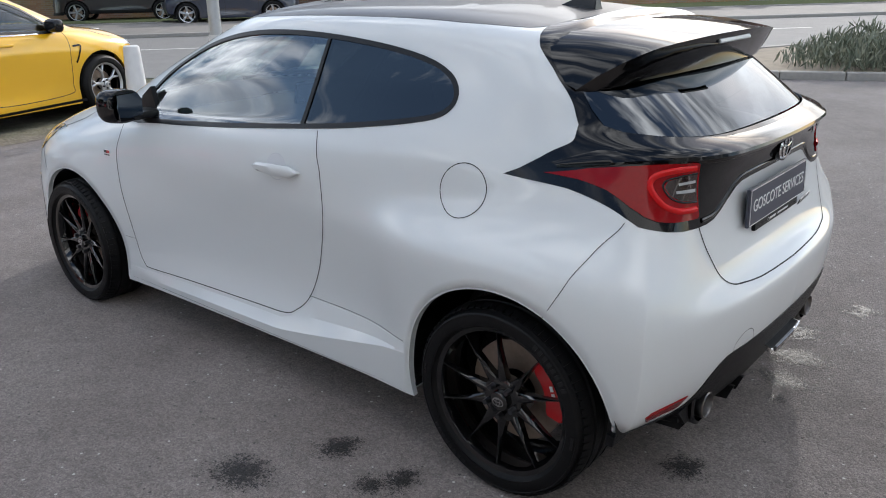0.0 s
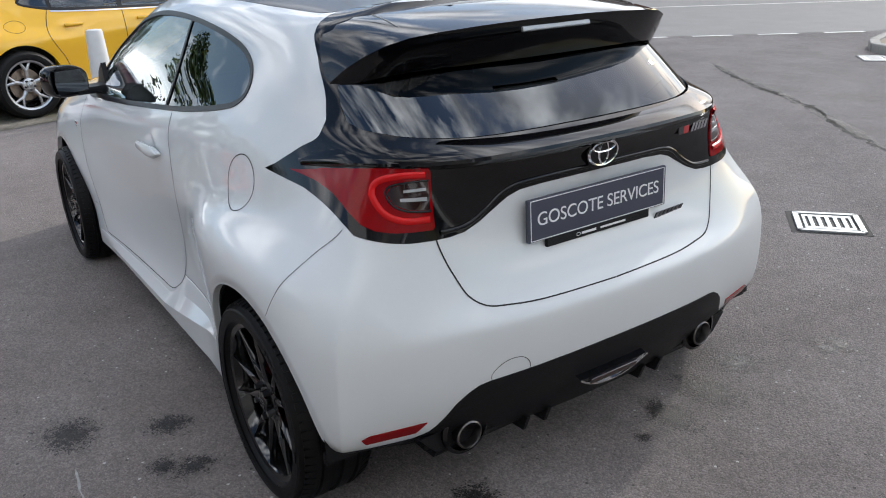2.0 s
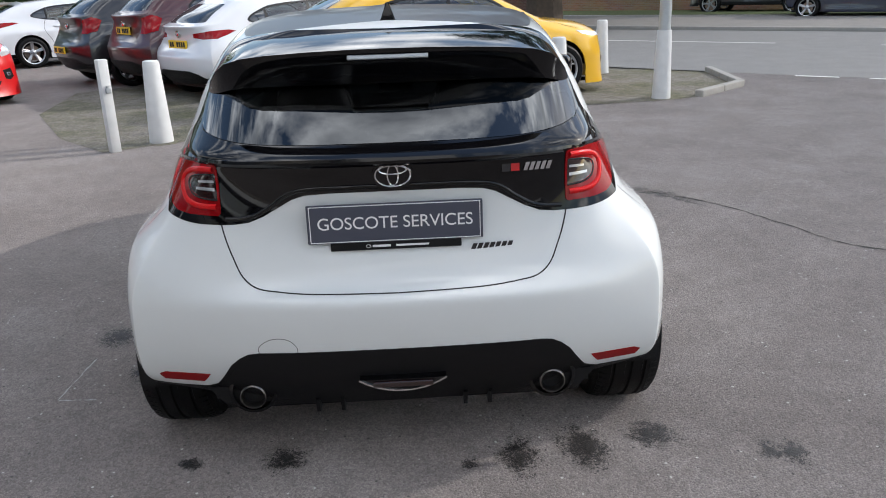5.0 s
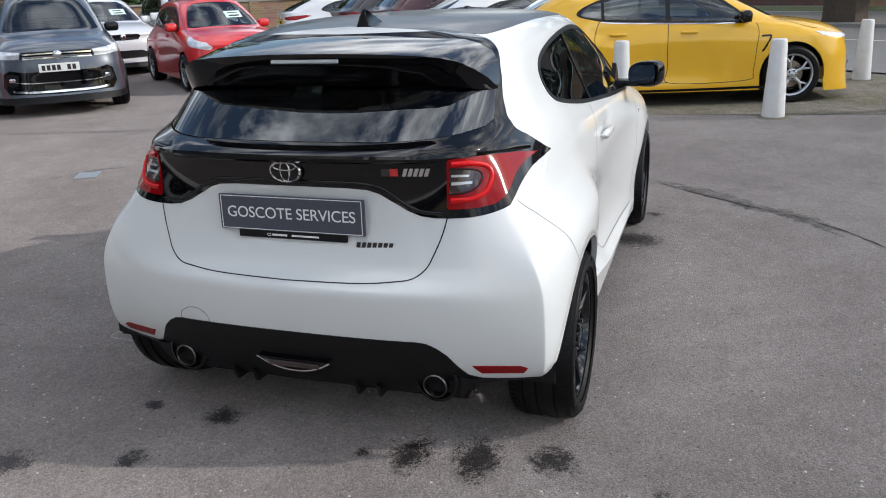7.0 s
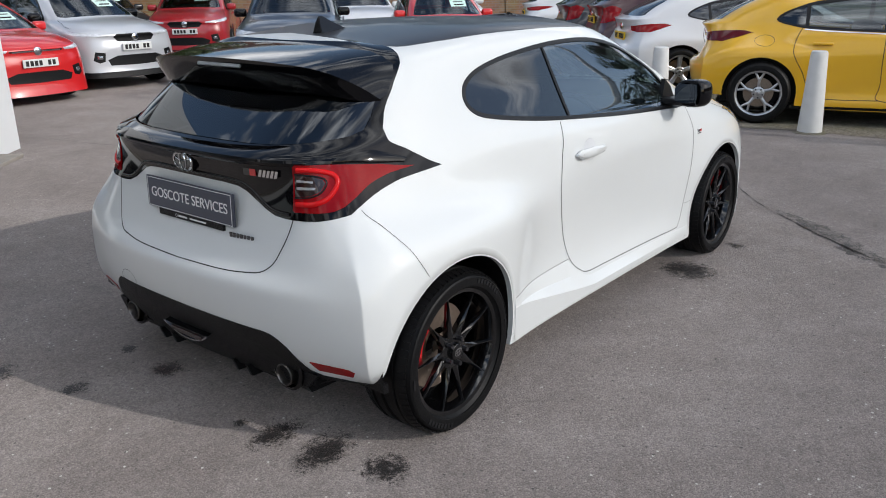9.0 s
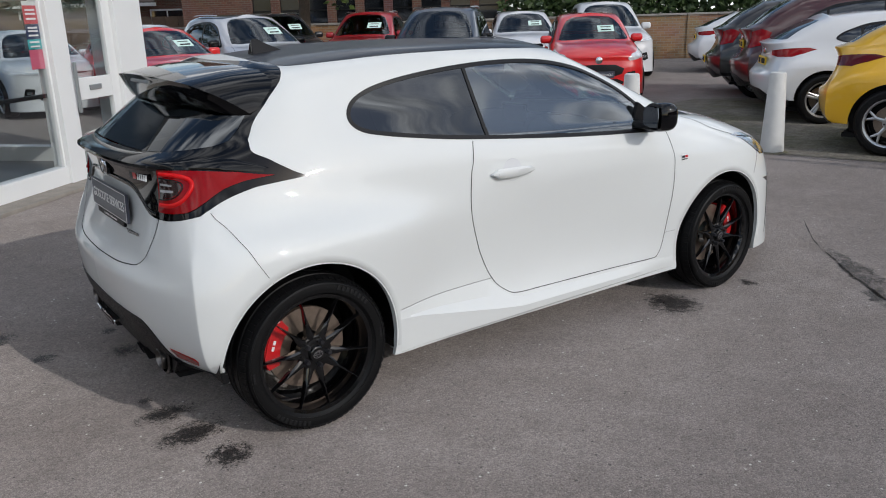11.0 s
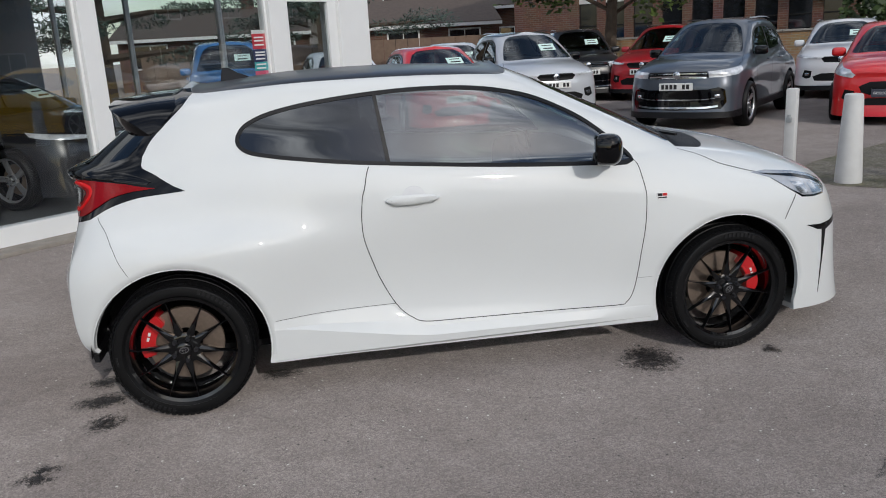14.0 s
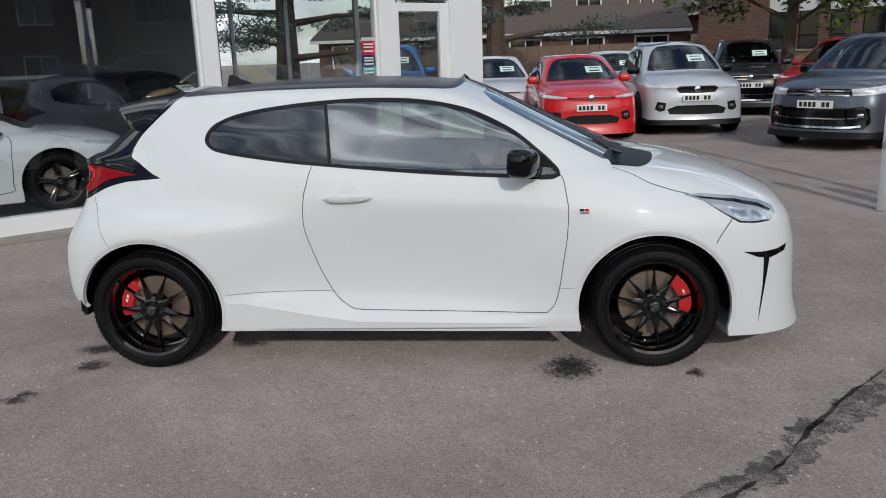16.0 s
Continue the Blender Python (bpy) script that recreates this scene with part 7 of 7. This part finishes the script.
# ---- brick walls, office, houses ----
def brick_material(name, c1, c2, mortar, scale):
    m = bpy.data.materials.new(name)
    m.use_nodes = True
    nt = m.node_tree
    b = nt.nodes["Principled BSDF"]
    tc = nt.nodes.new("ShaderNodeTexCoord")
    sp = nt.nodes.new("ShaderNodeSeparateXYZ")
    ad = nt.nodes.new("ShaderNodeMath")
    cb = nt.nodes.new("ShaderNodeCombineXYZ")
    br = nt.nodes.new("ShaderNodeTexBrick")
    br.inputs["Scale"].default_value = scale
    br.inputs["Brick Width"].default_value, br.inputs["Row Height"].default_value, br.inputs["Mortar Size"].default_value = .225, .075, .008
    br.inputs["Color1"].default_value, br.inputs["Color2"].default_value, br.inputs["Mortar"].default_value = (*c1, 1), (*c2, 1), (*mortar, 1)
    n = nt.nodes.new("ShaderNodeTexNoise")
    n.inputs["Scale"].default_value, n.inputs["Detail"].default_value = 1.3, 6
    mx = nt.nodes.new("ShaderNodeMixRGB")
    mx.blend_type, mx.inputs[0].default_value = "MULTIPLY", .5
    nt.links.new(tc.outputs["Object"], sp.inputs[0])
    nt.links.new(sp.outputs["X"], ad.inputs[0])
    nt.links.new(sp.outputs["Y"], ad.inputs[1])
    nt.links.new(ad.outputs[0], cb.inputs["X"])
    nt.links.new(sp.outputs["Z"], cb.inputs["Y"])
    nt.links.new(cb.outputs[0], br.inputs["Vector"])
    nt.links.new(tc.outputs["Object"], n.inputs["Vector"])
    nt.links.new(br.outputs["Color"], mx.inputs[1])
    nt.links.new(n.outputs["Color"], mx.inputs[2])
    nt.links.new(mx.outputs["Color"], b.inputs["Base Color"])
    b.inputs["Roughness"].default_value = .9
    bp = nt.nodes.new("ShaderNodeBump")
    bp.inputs["Strength"].default_value, bp.inputs["Distance"].default_value = .5, .01
    nt.links.new(br.outputs["Fac"], bp.inputs["Height"])
    bp.invert = True
    nt.links.new(bp.outputs["Normal"], b.inputs["Normal"])
    return m


M_BRICK = brick_material("sandy_brick", (.42, .27, .15), (.34, .19, .10), (.36, .31, .25), 1.0)
M_BRICKRED = brick_material("brown_red_brick", (.20, .095, .065), (.14, .065, .048), (.20, .17, .15), 1.0)
M_TILE = plain("brown_roof_tiles", (.10, .075, .062), .85, noise_amt=.3, scale=5, bump=.4, bump_scale=12)
M_WINDARK = plain("dark_window_glass", (.012, .014, .017), .06, 0, .6)
M_CLAD = plain("white_cladding", (.70, .70, .69), .5, noise_amt=.08, scale=3)
M_FENCE = plain("weathered_fence_wood", (.19, .13, .095), .85, noise_amt=.3, scale=6)

p0, p1 = Vector((23.0, 10.2, 0)), Vector((6.2, 24.7, 0))
WD = (p1 - p0).normalized()
WM = Matrix.Translation(p1) @ Matrix.Rotation(math.atan2(-WD.y, -WD.x), 4, "Z")
wl_len = (p1 - p0).length
wall = thing("wall_boundary", WM, "low sandy brick boundary wall with coping", "wall", "", "structure")
slab("brickwork", 0, wl_len, -.12, .12, 0, 1.30, M_BRICK, wall, WM, 0)
for i in range(int(wl_len / 3)):
    slab("pier", i * 3, i * 3 + .34, -.16, .16, 0, 1.34, M_BRICK, wall, WM, 0)
for i in range(int(wl_len / .9)):
    slab("coping_stone", i * .9, i * .9 + .885, -.17, .17, 1.30, 1.36, M_KERB, wall, WM, .008)

OM = WM @ Matrix.Translation((0.6, 3.2, 0))
off = thing("office_building", OM, "two-storey brown brick office with dark tall windows", "building")
slab("wall_base", 0, 11.2, 0, .4, 0, 1.15, M_BRICKRED, off, OM, 0)
slab("wall_mid", 0, 11.2, 0, .4, 3.15, 4.3, M_BRICKRED, off, OM, 0)
slab("wall_top", 0, 11.2, 0, .4, 6.2, 7.2, M_BRICKRED, off, OM, 0)
slab("wall_left", 0, 2.6, .0, .4, 1.15, 3.15, M_BRICKRED, off, OM, 0)
slab("wall_left", 0, 2.6, .0, .4, 4.3, 6.2, M_BRICKRED, off, OM, 0)
slab("side_wall", 0, .4, .4, 8, 0, 7.2, M_BRICKRED, off, OM, 0)
slab("side_wall", 10.8, 11.2, .4, 8, 0, 7.2, M_BRICKRED, off, OM, 0)
slab("flat_roof", -.2, 11.4, -.2, 8.2, 7.2, 7.45, M_CLAD, off, OM, 0)
slab("back_wall", .4, 10.8, 7.6, 8, 0, 7.2, M_BRICKRED, off, OM, 0)
for z0, z1 in ((1.15, 3.15), (4.3, 6.2)):
    x = 2.6
    while x < 10.9:
        slab("window_pane", x, x + .72, .14, .17, z0, z1 - .55, M_WINDARK, off, OM, 0)
        slab("window_blind", x, x + .72, .10, .16, z1 - .55, z1, M_CLAD, off, OM, 0)
        slab("window_frame", x, x + .72, .11, .15, z0 + .62, z0 + .67, M_TRIM, off, OM, 0)
        slab("brick_pier", x + .72, x + 1.03, 0, .4, z0, z1, M_BRICKRED, off, OM, 0)
        x += 1.03


def house(name, m, w, d, h, ridge, label, wallmat=M_BRICKRED, windows=3, storeys=1):
    t = thing(name, m, label, "house", "houses")
    slab("wall_front", 0, w, 0, .25, 0, h, wallmat, t, m, 0)
    slab("wall_rear", 0, w, d - .25, d, 0, h, wallmat, t, m, 0)
    for x0 in (0, w - .25):
        bm = bmesh.new()
        prism(bm, [(.25, 0), (d - .25, 0), (d - .25, h), (d / 2, h + ridge - .1), (.25, h)], x0, x0 + .25, "yz")
        part("gable", bm, wallmat, t)
    for s in (0, 1):
        bm = bmesh.new()
        o = [(-.4, h - .12), (d / 2, h + ridge), (d / 2, h + ridge + .12), (-.4, h)]
        prism(bm, o if s == 0 else [(d - y, z) for y, z in o], -.3, w + .3, "yz")
        part("roof_slope", bm, M_TILE, t)
    slab("gutter", -.3, w + .3, -.5, -.38, h - .2, h - .05, M_CLAD, t, m, 0)
    slab("chimney", w * .3, w * .3 + .6, d / 2 - .3, d / 2 + .3, h + ridge - .5, h + ridge + .9, wallmat, t, m, 0)
    for s in range(storeys):
        for i in range(windows):
            x = w * (i + .5) / windows
            z = 1.0 + 2.6 * s
            win_ = slab("window", x - .8, x + .8, -.04, .02, z, z + 1.15, M_CLAD, t, m, 0)
            for k in range(2):
                slab("window_pane", x - .72 + .75 * k, x - .03 + .75 * k, -.055, -.035, z + .08, z + 1.07, M_WINDARK, win_, m, 0)
    return t


house("terraced_house", pose(-8, 36.5, 0, 0, 0, -4), 18, 8, 2.45, 1.25, "long brown brick house with tiled roof", M_BRICKRED, 6, 1)
house("terraced_house", pose(2, 50, 0, 0, 0, -10), 16, 8, 3.3, 1.6, "brown brick house with steep tiled roof", M_BRICKRED, 5, 2)
house("terraced_house", pose(10.3, 38, 0, 0, 0, -14), 8, 8, 3.25, .9, "brick house with white window band", M_BRICKRED, 3, 2)
fn = thing("garden_fence", pose(-6, 31, 0, 0, 0, -6), "brown timber fence in front of houses", "fence")
for i in range(38):
    slab("fence_board", i * .5, i * .5 + .485, 0, .03, 0, 1.75, M_FENCE, fn, SH, 0)
ang = math.degrees(math.atan2(RD.y, RD.x))
for k, s0 in enumerate((-46, -33, -20, -7, 6, 19)):
    c = road_pt(s0 + 11.5, 33 + (k % 2) * 1.2)
    house("house", pose(c[0], c[1], 0, 0, 0, ang + 180), 11.5, 8, 5.0, 2.6, "two-storey brick house with white windows across the road", M_BRICKRED if k % 2 else M_BRICK, 3, 2)


# ---- trees, hedge, lavender ----
def leaf_material(name, c0, c1):
    m = bpy.data.materials.new(name)
    m.use_nodes = True
    nt = m.node_tree
    b = nt.nodes["Principled BSDF"]
    g = nt.nodes.new("ShaderNodeNewGeometry")
    r = nt.nodes.new("ShaderNodeValToRGB")
    r.color_ramp.elements[0].color, r.color_ramp.elements[1].color = (*c0, 1), (*c1, 1)
    nt.links.new(g.outputs["Random Per Island"], r.inputs["Fac"])
    nt.links.new(r.outputs["Color"], b.inputs["Base Color"])
    b.inputs["Roughness"].default_value = .55
    return m


M_LEAF = leaf_material("broad_leaves", (.03, .055, .012), (.10, .15, .03))
M_CEDAR = leaf_material("cedar_needles", (.025, .048, .040), (.10, .15, .115))
M_HEDGE = leaf_material("hedge_leaves", (.015, .035, .010), (.06, .10, .025))
M_LAV = leaf_material("lavender_stalks", (.085, .105, .07), (.27, .28, .20))
M_BARK = plain("brown_bark", (.085, .062, .045), .9, noise_amt=.4, scale=9, bump=.6, bump_scale=30)


def limb(bm, pts, radii, seg=7):
    rings = []
    for i, p in enumerate(pts):
        t = (pts[min(i + 1, len(pts) - 1)] - pts[max(i - 1, 0)]).normalized()
        u = t.orthogonal().normalized()
        v = t.cross(u)
        rings.append([bm.verts.new(p + (u * math.cos(2 * math.pi * k / seg) + v * math.sin(2 * math.pi * k / seg)) * radii[i]) for k in range(seg)])
    for A, B in zip(rings, rings[1:]):
        for k in range(seg):
            bm.faces.new((A[k], A[(k + 1) % seg], B[(k + 1) % seg], B[k]))


def tree(m, h, trunk_r, spread, low, mat, seed, label, leaves=5000, size=.16, layered=False):
    """A tapered trunk with limbs, and clumps of small leaves round their ends."""
    rnd = random.Random(seed)
    t = thing("tree", m, label, "tree", "trees")
    bm = bmesh.new()
    top = Vector((rnd.uniform(-.3, .3), rnd.uniform(-.3, .3), h * .82))
    tr = [Vector((0, 0, -.05)), Vector((.05, .03, h * .2)), Vector((.1, -.05, h * .45)), top]
    limb(bm, tr, (trunk_r * 1.3, trunk_r, trunk_r * .75, trunk_r * .2))
    ends = []
    for k in range(16):
        f = low + (1 - low) * (k + .5) / 16
        z = h * (low + (.85 - low) * k / 15)
        a = k * 2.4 + rnd.uniform(-.4, .4)
        reach = spread * (1.0 - .55 * ((k / 15) ** 1.5)) * rnd.uniform(.75, 1.1)
        b0 = Vector((0, 0, z * .92))
        rise = reach * (.08 if layered else .35) * rnd.uniform(.5, 1.2)
        pts = [b0, b0 + Vector((math.cos(a) * reach * .4, math.sin(a) * reach * .4, rise * .7)), b0 + Vector((math.cos(a + .15) * reach, math.sin(a + .15) * reach, rise))]
        limb(bm, pts, (trunk_r * .38, trunk_r * .22, trunk_r * .05), 5)
        for q in (.45, .65, .8, .92, 1.05):
            c = b0 + (pts[2] - b0) * q + Vector((rnd.uniform(-.3, .3), rnd.uniform(-.3, .3), rnd.uniform(-.15, .25))) * spread * .22
            ends.append((c, spread * rnd.uniform(.13, .24)))
    part("trunk", bm, M_BARK, t, "", True)
    vs, fs = [], []
    for i in range(leaves):
        c, r = ends[rnd.randrange(len(ends))]
        d = Vector((rnd.gauss(0, 1), rnd.gauss(0, 1), rnd.gauss(0, 1)))
        d = d.normalized() * r * rnd.uniform(.3, 1.0) ** .5
        if layered:
            d.z *= .28
        p = c + d
        u = Vector((rnd.gauss(0, 1), rnd.gauss(0, 1), rnd.gauss(0, .5))).normalized()
        w = u.orthogonal().normalized() if rnd.random() < .5 else u.cross(Vector((0, 0, 1))).normalized()
        s = size * rnd.uniform(.6, 1.3)
        n0 = len(vs)
        g = s * (.13 if layered else .28)
        vs += [p - u * s * .5, p + w * g, p + u * s * .5, p - w * g]
        fs.append((n0, n0 + 1, n0 + 2, n0 + 3))
    cr = link_mesh("crown", vs, fs, mat, t)
    tagged(cr, "", "", "", "stuff")
    return t


tree(pose(8.9, 17.2, 0), 6.2, .17, 3.1, .34, M_LEAF, 2, "green broadleaf tree in front of brick office", 9000, .20)
tree(pose(1.2, 24.5, 0), 8.5, .35, 4.6, .25, M_CEDAR, 5, "dark spreading cedar beside the houses", 24000, .17, True)
tree(pose(-5.2, 20.5, 0), 8.5, .35, 4.6, .2, M_CEDAR, 9, "dark spreading cedar behind the showroom", 24000, .17, True)
tree(pose(24.5, -4.5, 0), 11, .5, 7.0, .22, M_CEDAR, 6, "large old cedar across the road", 14000, .5, True)
for i, (x, y, hh) in enumerate(((19.2, 19.6, 6.5), (22.5, 17.0, 7.5), (25.5, 14.6, 6.8), (29, 12, 7.5), (18.0, 24, 8.5), (34, 4, 8))):
    tree(pose(x, y, 0), hh, .22, 3.2, .2, M_LEAF if i % 2 else M_HEDGE, 20 + i, "leafy green tree behind the brick wall", 7000, .26)


def shrubs(name, verts_fn, n, mat, label, category, size, seed, upright=0.0):
    rnd = random.Random(seed)
    vs, fs = [], []
    for i in range(n):
        p = Vector(verts_fn(rnd))
        u = Vector((rnd.gauss(0, 1 - upright), rnd.gauss(0, 1 - upright), rnd.gauss(0, .6) + upright * 3)).normalized()
        w = u.cross(Vector((rnd.gauss(0, 1), rnd.gauss(0, 1), .1))).normalized()
        s = size * rnd.uniform(.6, 1.3)
        k = .10 if upright else .3
        n0 = len(vs)
        vs += [p - u * s * .5, p + w * s * k, p + u * s * .5, p - w * s * k]
        fs.append((n0, n0 + 1, n0 + 2, n0 + 3))
    ob = link_mesh(name, vs, fs, mat)
    return tagged(ob, label, category, "", "stuff")


def hedge_pt(rnd):
    x = rnd.uniform(12.2, 22)
    p = WM @ Vector((x, 0.9 + rnd.uniform(-.5, .5) * (1 + .3 * math.sin(x * 2)), rnd.uniform(.2, 2.5 + .45 * math.sin(x * 1.7) + .3 * math.sin(x * 4.1))))
    return p


shrubs("hedge", hedge_pt, 9000, M_HEDGE, "dense green shrubs behind the brick wall", "hedge", .22, 3)

# planted island by the road with its kerb
isl = [(4.22, -10.1), (4.05, -9.55), (3.8, -9.15), (3.5, -9.02), (2.7, -9.38), (1.9, -9.72), (-.5, -10.8), (-4.5, -12.9), (-4.0, -15.8), (1.6, -16.3), (4.0, -13.6), (4.48, -12.3), (4.48, -11.2)]
flat("island_bed", isl, .09, plain("dry_soil", (.24, .20, .15), .95, noise_amt=.3, scale=6, bump=.6, bump_scale=40), "raised bed of dry soil by the road", None, "structure", "ground")
for a, b in zip(isl, isl[1:] + isl[:1]):
    A, B = Vector((*a, 0)), Vector((*b, 0))
    n = max(1, round((B - A).length / .6))
    for i in range(n):
        p = A + (B - A) * ((i + .5) / n)
        bm = bmesh.new()
        box(bm, ((B - A).length / n - .012, .13, .13), Matrix(), .018)
        k = part("kerb_stone", bm, M_KERB)
        k.matrix_basis = Matrix.Translation((p.x, p.y, .05)) @ Matrix.Rotation(math.atan2(B.y - A.y, B.x - A.x), 4, "Z")
        tagged(k, "grey concrete kerb stone round the planted island", "kerb", "kerb stones", "structure")


def lav_pt(rnd):
    s = rnd.random()
    cx, cy = 2.35 + (-3.4 - 2.35) * s, -10.75 + (-13.6 + 10.75) * s
    a, r = rnd.uniform(0, 6.28), rnd.random() ** .5
    return (cx + math.cos(a) * r * .85, cy + math.sin(a) * r * 1.15, .1 + rnd.uniform(.05, .62) * (1 - .45 * r * r) * (.85 + .25 * math.sin(cx * 5 + cy * 3)))


shrubs("lavender", lav_pt, 22000, M_LAV, "bushy grey-green lavender on the island", "lavender", .15, 7, .45)
